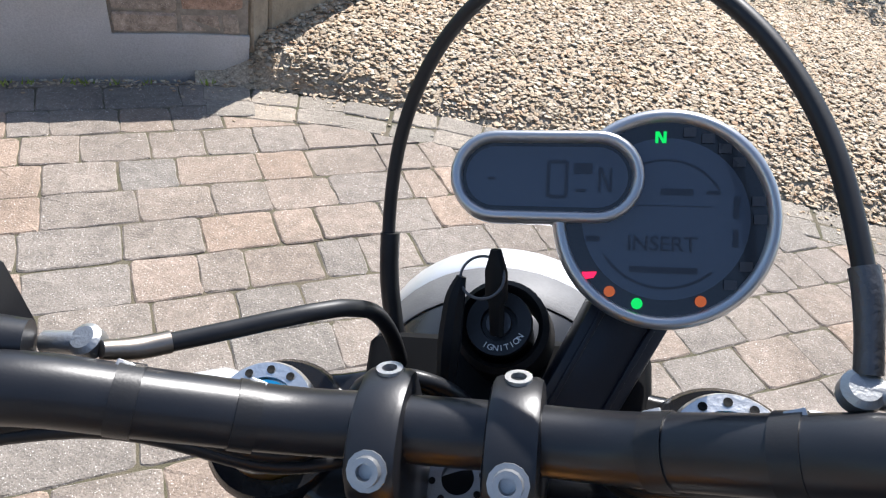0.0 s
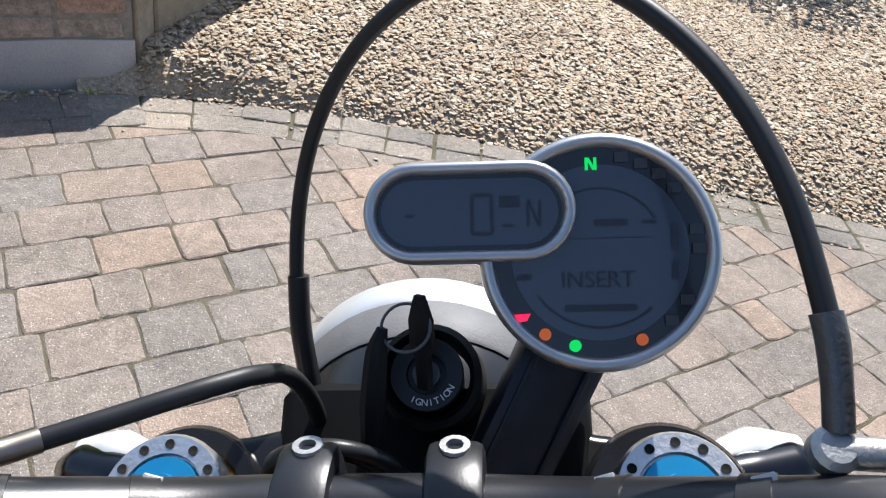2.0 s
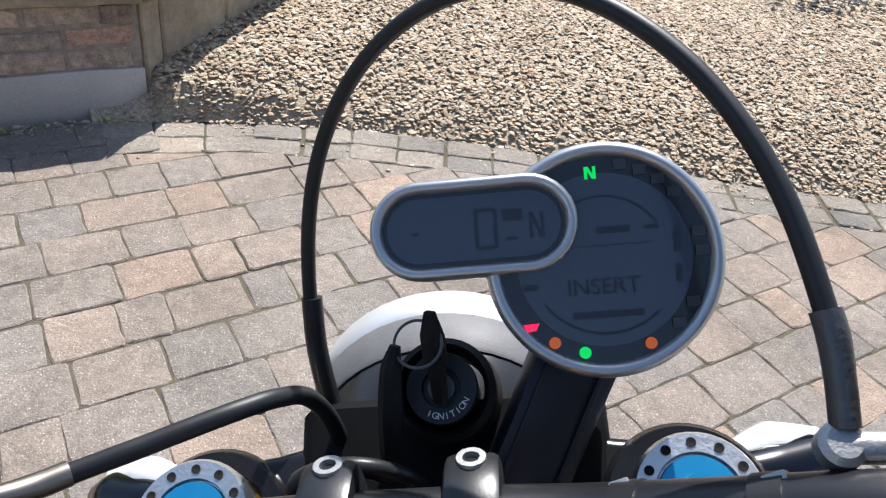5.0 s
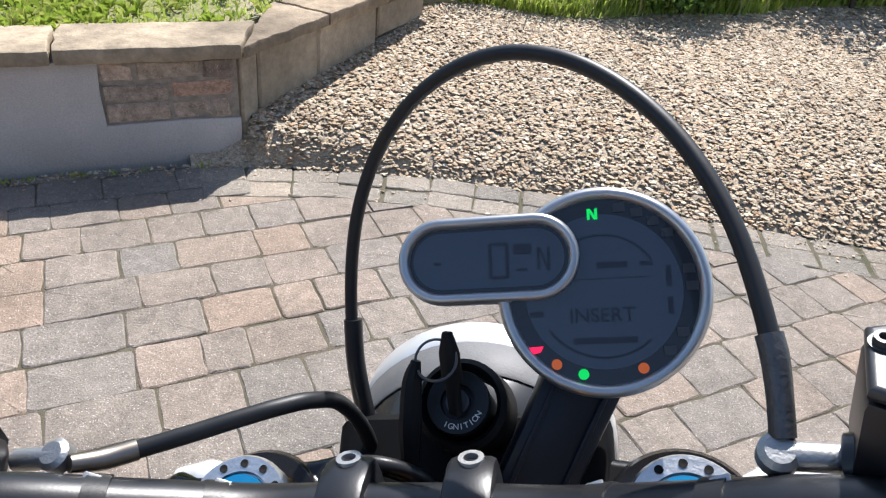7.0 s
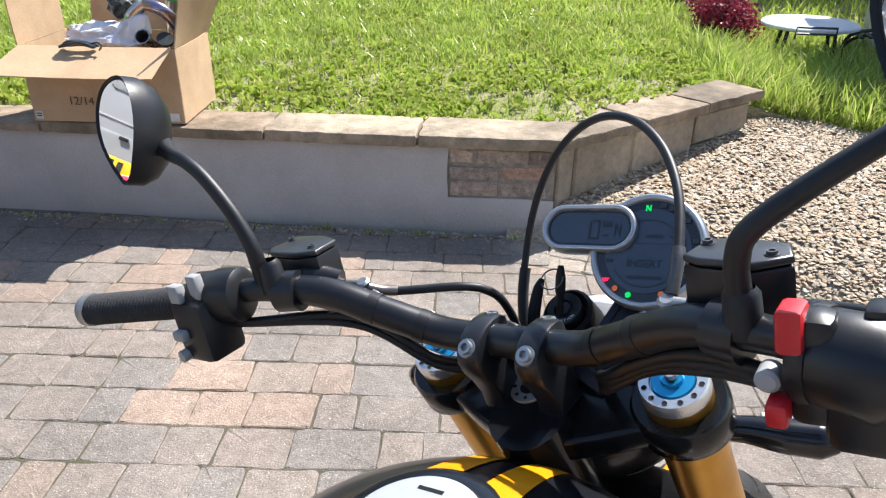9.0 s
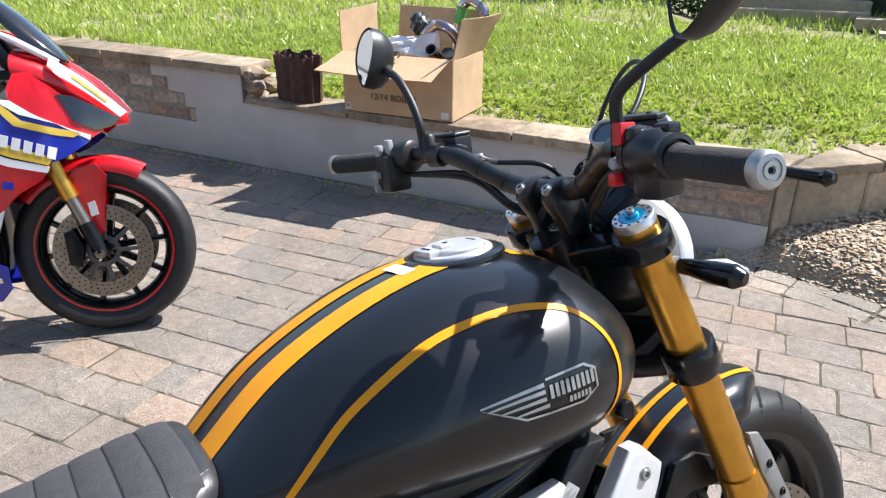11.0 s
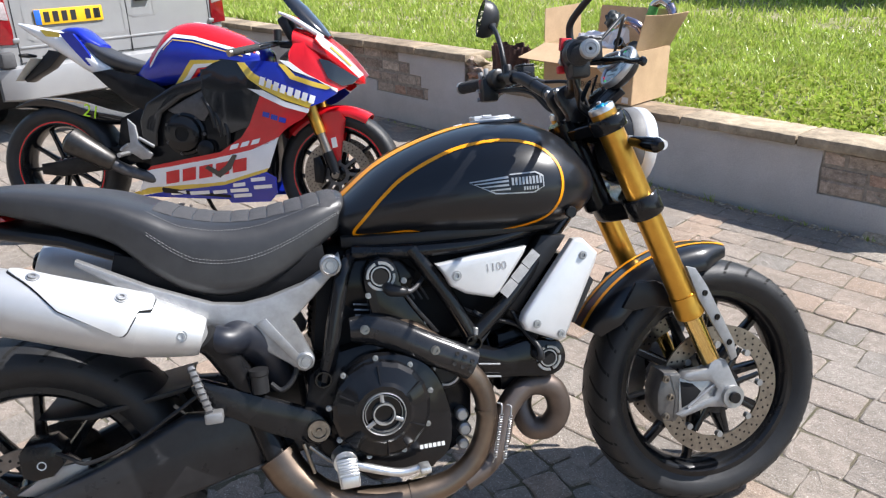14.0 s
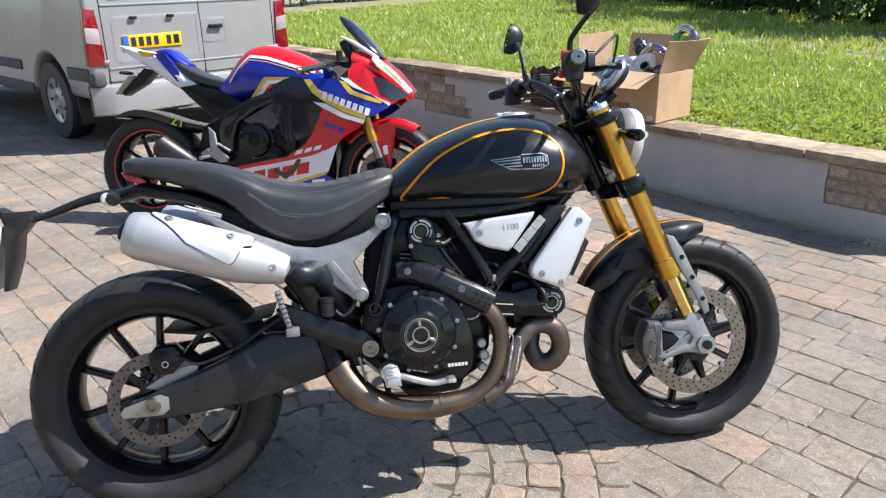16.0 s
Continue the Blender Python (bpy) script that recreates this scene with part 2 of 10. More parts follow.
def loft(rings, bm=None, caps=True, closed=True):
    """A skin over rings of points, each of the same count."""
    out = bm or bmesh.new()
    R = [[out.verts.new(p) for p in ring] for ring in rings]
    k = len(R[0])
    for a, b in zip(R, R[1:]):
        for j in range(k if closed else k - 1):
            out.faces.new((a[j], a[(j + 1) % k], b[(j + 1) % k], b[j]))
    if caps and closed:
        out.faces.new(R[0][::-1])
        out.faces.new(R[-1])
    return out


def ring_se(x, cz, w, hu, hd, n=24, pw=2.5, cy=0.0, drop=0.0):
    """A rounded section across the x axis: half width w, height hu above and hd below cz; pw: squareness."""
    pts = []
    for i in range(n):
        a = 2 * math.pi * i / n
        c, s = math.cos(a), math.sin(a)
        y = w * math.copysign(abs(c) ** (2 / pw), c)
        z = (hu if s > 0 else hd) * math.copysign(abs(s) ** (2 / pw), s)
        pts.append(Vector((x + drop * z, cy + y, cz + z)))
    return pts


def resample(keys, n):
    """Smooth rows between the key rows (first column is the place)."""
    P = [list(k) for k in keys]
    out = []
    m = len(P)
    for q in range(n):
        f = q / (n - 1) * (m - 1)
        i = min(int(f), m - 2)
        t = f - i
        p1, p2 = P[i], P[i + 1]
        p0 = P[i - 1] if i else [2 * a - b for a, b in zip(p1, p2)]
        p3 = P[i + 2] if i + 2 < m else [2 * b - a for a, b in zip(p1, p2)]
        out.append([0.5 * (2 * b + (c - a) * t + (2 * a - 5 * b + 4 * c - d) * t * t + (3 * b - a - 3 * c + d) * t ** 3) for a, b, c, d in zip(p0, p1, p2, p3)])
    return out


def bolt(at, axis, r=0.006, h=0.004, bm=None):
    """A round-headed screw with a hollow."""
    return lathe([(-h, 0), (-h, r * 1.35), (h * 0.2, r * 1.35), (h * 0.2, r), (h, r * 0.95), (h, r * 0.55), (h * 0.2, r * 0.5), (h * 0.2, 0)], axis=axis, at=at, n=14, bm=bm)


def text_part(name, words, size, m, material, parent, depth=0.0006, label=""):
    """Raised lettering in the built-in font, turned into a mesh."""
    cu = bpy.data.curves.new(name, "FONT")
    cu.body, cu.size, cu.extrude, cu.align_x, cu.align_y = words, size, depth, "CENTER", "CENTER"
    tmp = bpy.data.objects.new(name, cu)
    scene.collection.objects.link(tmp)
    me = bpy.data.meshes.new_from_object(tmp.evaluated_get(bpy.context.evaluated_depsgraph_get()))
    bpy.data.objects.remove(tmp)
    bpy.data.curves.remove(cu)
    me.transform(m)
    me.materials.clear()
    me.materials.append(material)
    me.name = name
    ob = new(name, me)
    ob.parent = parent
    if label:
        ob["label"] = label
    return ob


# ---- materials ----
PAVE = [(0.215, 0.187, 0.158), (0.248, 0.203, 0.165), (0.205, 0.180, 0.155), (0.235, 0.197, 0.165), (0.315, 0.230, 0.172), (0.232, 0.196, 0.163), (0.192, 0.172, 0.150), (0.245, 0.205, 0.170), (0.218, 0.186, 0.156), (0.295, 0.220, 0.166), (0.210, 0.182, 0.156)]
M_PAVER = mat_varied("paver_concrete", PAVE, False, 0.88, 130, 0.85, 190, 0.34, 0.28, speck=0.7, blotch=0.26)
M_PAVER_I = mat_varied("paver_concrete_joined", PAVE, True, 0.88, 130, 0.85, 190, 0.34, 0.28, speck=0.7, blotch=0.26)
M_SETT = mat_varied("sett_concrete", [(0.20, 0.18, 0.15), (0.25, 0.215, 0.175), (0.17, 0.155, 0.135), (0.28, 0.235, 0.185)], True, 0.88, 70, 1.0, 190, 0.4, 0.3, speck=0.7)
M_JOINT = mat("joint_sand", (0.112, 0.092, 0.063), (0.064, 0.062, 0.032), 0.95, scale=9, bump=0.8, bscale=300, world_space=True, fine=0.3)
M_EARTH = mat("soil", (0.17, 0.135, 0.095), (0.10, 0.085, 0.055), 0.95, scale=5, bump=1.0, bscale=60, world_space=True, fine=0.4)
M_STONES = mat_varied("gravel_stones", [(0.400, 0.313, 0.212), (0.332, 0.233, 0.146), (0.482, 0.406, 0.296), (0.230, 0.180, 0.127), (0.400, 0.287, 0.178), (0.563, 0.498, 0.390), (0.373, 0.292, 0.200), (0.264, 0.214, 0.162), (0.468, 0.372, 0.256), (0.359, 0.223, 0.127), (0.536, 0.465, 0.365)], True, 0.75, 90, 0.4, 300, 0.25, 0.1)
M_RENDER = mat("grey_render", (0.48, 0.45, 0.425), (0.39, 0.36, 0.335), 0.92, scale=3.5, bump=0.5, bscale=120, world_space=True, fine=0.10, contrast=(0.3, 0.7))
M_BRICK = mat_varied("old_brick", [(0.27, 0.215, 0.17), (0.42, 0.34, 0.27), (0.20, 0.155, 0.125), (0.45, 0.37, 0.30), (0.38, 0.20, 0.13), (0.33, 0.26, 0.21), (0.22, 0.16, 0.125), (0.38, 0.30, 0.24), (0.30, 0.235, 0.185)], False, 0.9, 38, 1.0, 90, 0.6, 0.35, speck=0.5)
M_STONE = mat_varied("cap_stone", [(0.32, 0.265, 0.195), (0.38, 0.315, 0.235), (0.27, 0.225, 0.17)], False, 0.9, 22, 0.9, 120, 0.32, 0.3)
M_MORTAR = mat("mortar", (0.31, 0.27, 0.225), (0.19, 0.165, 0.13), 0.95, scale=30, bump=0.8, bscale=200, world_space=True)
M_GRASS = mat_varied("grass_blades", [(0.26, 0.36, 0.055), (0.41, 0.52, 0.09), (0.33, 0.45, 0.07), (0.53, 0.60, 0.16), (0.25, 0.34, 0.055), (0.60, 0.57, 0.26)], True, 0.34, 30, 0, 100, 0.15, 0.2, leafy=0.45)
M_LEAF = mat_varied("leaves", [(0.045, 0.095, 0.02), (0.075, 0.14, 0.03), (0.03, 0.06, 0.015), (0.10, 0.17, 0.04)], True, 0.5, 30, 0, 100, 0.15, 0.2, leafy=0.3)
M_LEAFBRIGHT = mat_varied("bright_leaves", [(0.10, 0.19, 0.035), (0.14, 0.24, 0.045), (0.07, 0.13, 0.028), (0.17, 0.27, 0.06)], True, 0.5, 30, 0, 100, 0.15, 0.2, leafy=0.45)
M_REDLEAF = mat_varied("red_leaves", [(0.20, 0.02, 0.04), (0.32, 0.035, 0.07), (0.13, 0.02, 0.03), (0.36, 0.06, 0.08)], True, 0.5, 30, 0, 100, 0.15, 0.2, leafy=0.3)
M_GBED = mat("gravel_bed", (0.43, 0.355, 0.26), (0.30, 0.235, 0.165), 0.95, scale=70, bump=1.0, bscale=90, world_space=True, fine=0.4)
M_TWIG = mat("twig", (0.10, 0.07, 0.045), (0.06, 0.045, 0.03), 0.9, scale=40)
M_CAPSTONE = mat_varied("weathered_cap", [(0.285, 0.225, 0.155), (0.335, 0.27, 0.19), (0.24, 0.19, 0.135), (0.31, 0.235, 0.16)], False, 0.92, 14, 1.0, 85, 0.5, 0.45)
M_LAWN = mat("turf_and_soil", (0.17, 0.175, 0.06), (0.27, 0.23, 0.15), 0.95, scale=3.2, bump=1.0, bscale=60, world_space=True, fine=0.45, contrast=(0.42, 0.62))
M_WEED = mat_varied("weed_leaves", [(0.27, 0.37, 0.05), (0.44, 0.54, 0.10), (0.34, 0.46, 0.06), (0.55, 0.58, 0.16), (0.40, 0.42, 0.14)], True, 0.4, 30, 0, 100, 0.15, 0.2, leafy=0.35)


# ---- the ground, the paved drive, the gravel, the walls, the lawn ----
rng = np.random.default_rng(7)

g = bmesh.new()
bmesh.ops.create_grid(g, x_segments=40, y_segments=40, size=60)
for v in g.verts:
    v.co.z = -0.03 + 0.02 * noise.noise(v.co * 0.2)
    if v.co.length < 14:
        v.co.z = -0.03
lone("ground", g, M_EARTH, "bare earth under the drive and garden", "ground", kind="structure", smooth=0)

BORDER = [(-0.2, 2.64), (0.28, 2.62), (0.6, 2.555), (1.04, 2.395), (1.46, 2.19), (2.29, 1.73), (2.76, 1.47), (4.0, 0.72), (6.0, -0.6), (9.0, -2.8)]
BX, BY = [p[0] for p in BORDER], [p[1] for p in BORDER]
SETT_W = 0.105


def border_y(x):
    return float(np.interp(x, BX, BY))


# the drive: a bed of jointing sand with tumbled blocks on it
DRIVE_X0, DRIVE_X1, DRIVE_Y0 = -11.0, 7.0, -4.5
b = bmesh.new()
xs = [DRIVE_X0] + BX[:1] + BX[1:-1]
low = [b.verts.new((x, DRIVE_Y0, -0.0036)) for x in xs]
top = [b.verts.new((x, (2.66 if x < -0.2 else border_y(x)), -0.0036)) for x in xs]
for i in range(len(xs) - 1):
    b.faces.new((low[i], low[i + 1], top[i + 1], top[i]))
drive = lone("drive", b, M_JOINT, "drive of tumbled concrete blocks in grey, buff and pink, sandy joints", "paving", kind="structure", smooth=0)


def block_mesh(name, sx, sy, material, seed, h=0.05, rough=0.003):
    """One tumbled block: top face slightly domed, worn edges, corners knocked about."""
    r = random.Random(seed)
    hx, hy, e = sx / 2, sy / 2, 0.0042
    cor = [(-hx, -hy), (hx, -hy), (hx, hy), (-hx, hy)]
    cor = [(x + r.uniform(-rough, rough), y + r.uniform(-rough, rough)) for x, y in cor]
    ring0, ring1, ring2 = [], [], []
    k = 5
    for i in range(4):
        (ax, ay), (bx, by) = cor[i], cor[(i + 1) % 4]
        for j in range(k):
            t = j / k
            t2 = (0, 0.095, 0.36, 0.64, 0.905)[j]
            px, py = ax + (bx - ax) * t2, ay + (by - ay) * t2
            if j == 0:
                wx, wy = 0.0040 * (1 if ax < 0 else -1), 0.0040 * (1 if ay < 0 else -1)
                px, py = ax + wx, ay + wy
            px, py = px + r.uniform(-0.0026, 0.0022) * (1 if px > 0 else -1), py + r.uniform(-0.0026, 0.0022) * (1 if py > 0 else -1)
            ring0.append((px, py, -h))
            ring1.append((px, py, -0.0035 + r.uniform(-0.001, 0.001)))
            ring2.append((px * (1 - e / hx), py * (1 - e / hy), r.uniform(-0.0015, 0.0015)))
    n = len(ring0)
    verts = ring0 + ring1 + ring2 + [(0, 0, 0.0015)]
    faces = [(i, (i + 1) % n, n + (i + 1) % n, n + i) for i in range(n)] + [(n + i, n + (i + 1) % n, 2 * n + (i + 1) % n, 2 * n + i) for i in range(n)]
    faces += [(2 * n + i, 2 * n + (i + 1) % n, 3 * n) for i in range(n)]
    me = from_arrays(name, verts, faces, material)
    return me, verts, faces


LENGTHS = [0.115, 0.155, 0.195, 0.235]
ROW = 0.1535
BLOCKS = [[block_mesh("paver", L - 0.0005, ROW - 0.0005, M_PAVER, 10 * i + s) for s in range(6)] for i, L in enumerate(LENGTHS)]
SLOPE = radians(4.9)
CA, SA = math.cos(SLOPE), math.sin(SLOPE)
CIRCLE = (0.06, -0.42)
RAD = 0.84
pick, rest_v, rest_f = [], [], []
pr = random.Random(3)


def add_rest(vs, fs, ox, oy, oz, rot):
    c, s = math.cos(rot), math.sin(rot)
    base = len(rest_v)
    rest_v.extend((ox + x * c - y * s, oy + x * s + y * c, oz + z) for x, y, z in vs)
    rest_f.extend(tuple(base + i for i in f) for f in fs)


PIECES, CUTS = [], []


def clip(poly, n, d):
    """The part of a flat outline on the side n.p >= d of a line."""
    out = []
    for i, a in enumerate(poly):
        c = poly[(i + 1) % len(poly)]
        fa, fc = a[0] * n[0] + a[1] * n[1] - d, c[0] * n[0] + c[1] * n[1] - d
        if fa >= 0:
            out.append(a)
        if (fa < 0) != (fc < 0):
            t = fa / (fa - fc)
            out.append((a[0] + (c[0] - a[0]) * t, a[1] + (c[1] - a[1]) * t))
    return out


def cut_piece(x, y, L, lim):
    """A block cut to the circle or to the edging."""
    hx, hy = L / 2 - 0.002, ROW / 2 - 0.002
    poly = [(x + px * CA - py * SA, y + px * SA + py * CA) for px, py in ((-hx, -hy), (hx, -hy), (hx, hy), (-hx, hy))]
    dx, dy = x - CIRCLE[0], y - CIRCLE[1]
    d = math.hypot(dx, dy)
    if d < RAD + 0.2 and d > 0.3:
        n = (dx / d, dy / d)
        poly = clip(poly, n, n[0] * CIRCLE[0] + n[1] * CIRCLE[1] + RAD - 0.012)
    if y > lim - 0.2 and poly:
        if x < 0.2:
            poly = clip(poly, (0, -1), -2.635)
        else:
            sl = (border_y(x + 0.05) - border_y(x - 0.05)) / 0.1
            q = math.hypot(sl, 1)
            n = (sl / q, -1 / q)
            poly = clip(poly, n, n[0] * x + n[1] * border_y(x) + 2.04 * SETT_W)
    if len(poly) < 3 or x < DRIVE_X0 + 0.2 or y < DRIVE_Y0 + 0.1:
        return
    area = abs(sum(a[0] * c[1] - a[1] * c[0] for a, c in zip(poly, poly[1:] + poly[:1]))) / 2
    if area > 0.0005:
        CUTS.append((poly, pr.uniform(-0.003, 0.003)))


v0 = 1.69 - 42 * ROW
row_i = 0
while v0 < 3.2:
    u0 = -11 + pr.uniform(0, 0.3)
    last = -1
    while u0 < 7.2:
        i = pr.choice([0, 1, 1, 2, 2, 3])
        if i == last:
            i = pr.choice([0, 1, 2, 3])
        last = i
        L = LENGTHS[i]
        cu, cv = u0 + L / 2, v0 + ROW / 2
        x, y = cu * CA - cv * SA, cu * SA + cv * CA
        u0 += L
        lim = 2.60 if x < 0.2 else border_y(x) - 2.15 * SETT_W
        if y > lim - 0.055 or math.hypot(x - CIRCLE[0], y - CIRCLE[1]) < RAD + 0.07 or x < DRIVE_X0 + 0.2 or y < DRIVE_Y0 + 0.1:
            cut_piece(x, y, L, lim)
            continue
        PIECES.append((i, pr.randrange(6), x, y, pr.uniform(-0.0018, 0.0018), SLOPE + radians(pr.uniform(-1.2, 1.2)) + (math.pi if pr.random() < 0.5 else 0)))
    v0 += ROW
    row_i += 1

# gravel: a low bank that rises away from the drive
E_RET, N_RET = Vector((0.731, 0.682)), Vector((0.682, -0.731))
CORNER = Vector((0.335, 2.70))
RET_LEN = 1.36


def gravel_z(x, y):
    d = max(0.0, (y - border_y(x)) * 0.88)
    base = 0.21 * (1 - math.exp(-d / 0.45))
    q = Vector((x, y)) - CORNER
    along, off = q.dot(E_RET), abs(q.dot(N_RET))
    off = math.hypot(off, 3.0 * max(0.0, -along))
    heap = 0.130 + 0.085 * min(1.4, max(0.0, along)) - base
    base += max(0.0, heap) * math.exp(-off / 0.30) * min(1.0, d / 0.07) * min(1.0, max(0.0, (x - 0.325) / 0.06))
    return base + 0.012 * noise.noise(Vector((x * 1.3, y * 1.3, 0)))


def behind_return(x, y):
    """Whether a place lies on the lawn's side of the return wall."""
    q = Vector((x, y)) - CORNER
    return q.dot(N_RET) < -0.05 and q.dot(E_RET) < RET_LEN + 0.05


def far_edge(x):
    return 3.72 + 0.12 * math.sin(x * 1.7) + 0.05 * math.sin(x * 5.1)


g = bmesh.new()
GX = np.arange(0.15, 8.01, 0.1)
cols = []
for x in GX:
    y0, y1 = border_y(x), 3.95
    cols.append([g.verts.new((x, y0 + (y1 - y0) * j / 30, gravel_z(x, y0 + (y1 - y0) * j / 30) - 0.006)) for j in range(31)])
for a, b2 in zip(cols, cols[1:]):
    for j in range(30):
        g.faces.new((a[j], b2[j], b2[j + 1], a[j + 1]))
gravel = lone("gravel", g, M_GBED, "bank of loose cream and brown gravel beside the drive", "gravel", kind="structure")

# loose stones
ICO = bmesh.new()
bmesh.ops.create_icosphere(ICO, subdivisions=1, radius=1)
ico_v = np.array([v.co[:] for v in ICO.verts])
ico_f = [tuple(v.index for v in f.verts) for f in ICO.faces]
ICO.free()
OCT_V = np.array([(1, 0, 0), (-1, 0, 0), (0, 1, 0), (0, -1, 0), (0, 0, 1), (0, 0, -1)], float)
OCT_F = [(0, 2, 4), (2, 1, 4), (1, 3, 4), (3, 0, 4), (2, 0, 5), (1, 2, 5), (3, 1, 5), (0, 3, 5)]


def scatter_stones(name, places, parent, label, smin=0.007, smax=0.017):
    """Angular stones, each one its own shape."""
    n = len(places)
    allv = np.empty((n, len(ico_v), 3))
    for i, (x, y, z, k) in enumerate(places):
        s = rng.uniform(smin, smax) * k
        q = ico_v * (s * rng.uniform(0.75, 1.35), s * rng.uniform(0.65, 1.1), s * rng.uniform(0.20, 0.42))
        q = q * rng.uniform(0.72, 1.18, (len(ico_v), 1))
        a, t = rng.uniform(0, 6.28), rng.normal(0, 0.27)
        ca, sa, ct, st = math.cos(a), math.sin(a), math.cos(t), math.sin(t)
        q = np.stack([q[:, 0] * ct + q[:, 2] * st, q[:, 1], -q[:, 0] * st + q[:, 2] * ct], 1)
        q = np.stack([q[:, 0] * ca - q[:, 1] * sa, q[:, 0] * sa + q[:, 1] * ca, q[:, 2]], 1)
        allv[i] = q + (x, y, z + s * 0.08)
    m = len(ico_v)
    faces = (np.array(ico_f)[None] + (np.arange(n) * m)[:, None, None]).reshape(-1, 3)
    me = from_arrays(name, allv.reshape(-1, 3).tolist(), faces.tolist(), M_STONES)
    ob = new(name, me)
    ob.parent = parent
    return tagged(ob, label, kind="stuff")


places = []
while len(places) < 74000:
    x, y = rng.uniform(0.2, 7.5), rng.uniform(-1.0, 3.9)
    if x > 3.6 and rng.random() > 0.35:
        continue
    if y < border_y(x) - 0.01 or y > far_edge(x) + 0.05 or behind_return(x, y) or (x < 0.335 and rng.random() < 0.8):
        continue
    places.append((x, y, gravel_z(x, y), 1.0 if x < 3.6 else 1.5))
scatter_stones("stones", places, gravel, "cream, buff and brown angular gravel stones", 0.0055, 0.0150)

# a strip of grit and small stones along the foot of the wall, a few stray ones on the drive
places = []
for _ in range(1500):
    x = rng.uniform(-6, 0.34)
    places.append((x, 2.665 + 0.03 * (x - 0.335) - abs(rng.normal(0, 0.035)), 0.0, 0.6))
for _ in range(260):
    x = rng.uniform(0.2, 2.6)
    places.append((x, border_y(x) - abs(rng.normal(0, 0.12)), 0.0, 0.55))
scatter_stones("grit", places, drive, "grit and small loose stones on the edge of the paving", 0.006, 0.016)

# the garden wall: rendered, with a core of old brick that shows where the render has come off
W = pose(CORNER.x, CORNER.y, 0, 0, 0, 1.7)
H_LOW, H_HIGH, CAP = 0.375, 0.545, 0.052
STEP = -2.93
P1X, P1Z = -0.44, 0.15


def wall_core():
    b = bmesh.new()
    box(-STEP, 0.2, H_LOW + 0.05, (STEP / 2, 0.110, H_LOW / 2 - 0.025), bm=b)
    box(6.5, 0.2, H_HIGH + 0.05, (STEP - 3.25, 0.1105, H_HIGH / 2 - 0.025), bm=b)
    return b


wall = new("wall_garden", mesh_of(wall_core(), "wall_garden", M_MORTAR, 0))
wall.matrix_world = W
tagged(wall, "low grey rendered garden wall with stone capping and patches of bare brick", "garden wall", kind="structure")
# render coat, with the outline of the patches left open
S2 = [(-4.55, 0.545), (-4.55, 0.47), (-4.32, 0.47), (-4.32, 0.385), (-4.13, 0.385), (-4.13, 0.30), (-3.95, 0.295), (-3.95, 0.212), (-3.325, 0.21), (-3.325, 0.295), (-3.30, 0.30), (-3.40, 0.302), (-3.40, 0.385), (-3.53, 0.39), (-3.53, 0.472), (-3.66, 0.475), (-3.66, 0.545)]
coat = plate([(-9.4, -0.05), (0.0, -0.05), (0.004, P1Z), (P1X * 0.4, P1Z + 0.004), (P1X, P1Z - 0.002), (P1X - 0.006, 0.26), (P1X, H_LOW), (STEP, H_LOW), (STEP, H_HIGH), (-3.66, H_HIGH)] + S2[::-1][1:] + [(-9.4, H_HIGH)], 0.0, 0.0135, 0.002)
part("render_coat", coat, M_RENDER, wall, "weathered grey cement render")


def brick_mesh(L, seed, h=0.064):
    r = random.Random(seed)
    b = box(L, 0.09, h, r=0.006, segs=1)
    for v in b.verts:
        v.co += Vector((r.uniform(-1, 1), r.uniform(-1, 1), r.uniform(-1, 1))) * 0.0038
    return mesh_of(b, "brick", M_BRICK, 0)


BR = {L: [brick_mesh(L, int(L * 1000) + s) for s in range(3)] for L in (0.055, 0.10, 0.125, 0.165, 0.205)}


def lay(parent, x0, z, lengths):
    """One course of bricks from x0, 9 mm joints."""
    x = x0
    for L in lengths:
        ob = new("brick", BR[L][pr.randrange(3)])
        ob.parent = parent
        ob.location = (x + L / 2, 0.051 + pr.uniform(-0.003, 0.002), z + 0.032)
        ob.rotation_euler = (0, radians(pr.uniform(-0.8, 0.8)), radians(pr.uniform(-0.6, 0.6)))
        x += L + 0.009


lay(wall, P1X + 0.004, P1Z + 0.006, (0.205, 0.125, 0.055))
lay(wall, P1X + 0.004, P1Z + 0.079, (0.205, 0.205))
lay(wall, P1X + 0.004, P1Z + 0.152, (0.10, 0.205, 0.10))
lay(wall, -4.53, 0.478, (0.205, 0.205, 0.205, 0.205))
lay(wall, -4.30, 0.393, (0.205, 0.205, 0.205, 0.10))
lay(wall, -4.11, 0.308, (0.205, 0.205, 0.205, 0.055))
lay(wall, -3.94, 0.220, (0.205, 0.125, 0.205, 0.055))


def slab(parent, pts, z0, seed, h=CAP, r=0.005):
    """One capping stone with uneven, chipped edges."""
    q = random.Random(seed)
    out = []
    for i, a in enumerate(pts):
        c = pts[(i + 1) % len(pts)]
        L = math.hypot(c[0] - a[0], c[1] - a[1])
        k = max(1, int(L / 0.045))
        for j in range(k):
            t = j / k
            w = 0.004 if j == 0 else 0.0075
            out.append((a[0] + (c[0] - a[0]) * t + q.uniform(-w, w), a[1] + (c[1] - a[1]) * t + q.uniform(-w, w)))
    ob = part("cap_stone", plate(out, z0, z0 + h + q.uniform(-0.007, 0.006), r * 1.5, axis="z", segs=2), M_CAPSTONE, parent, smooth=25)
    return ob


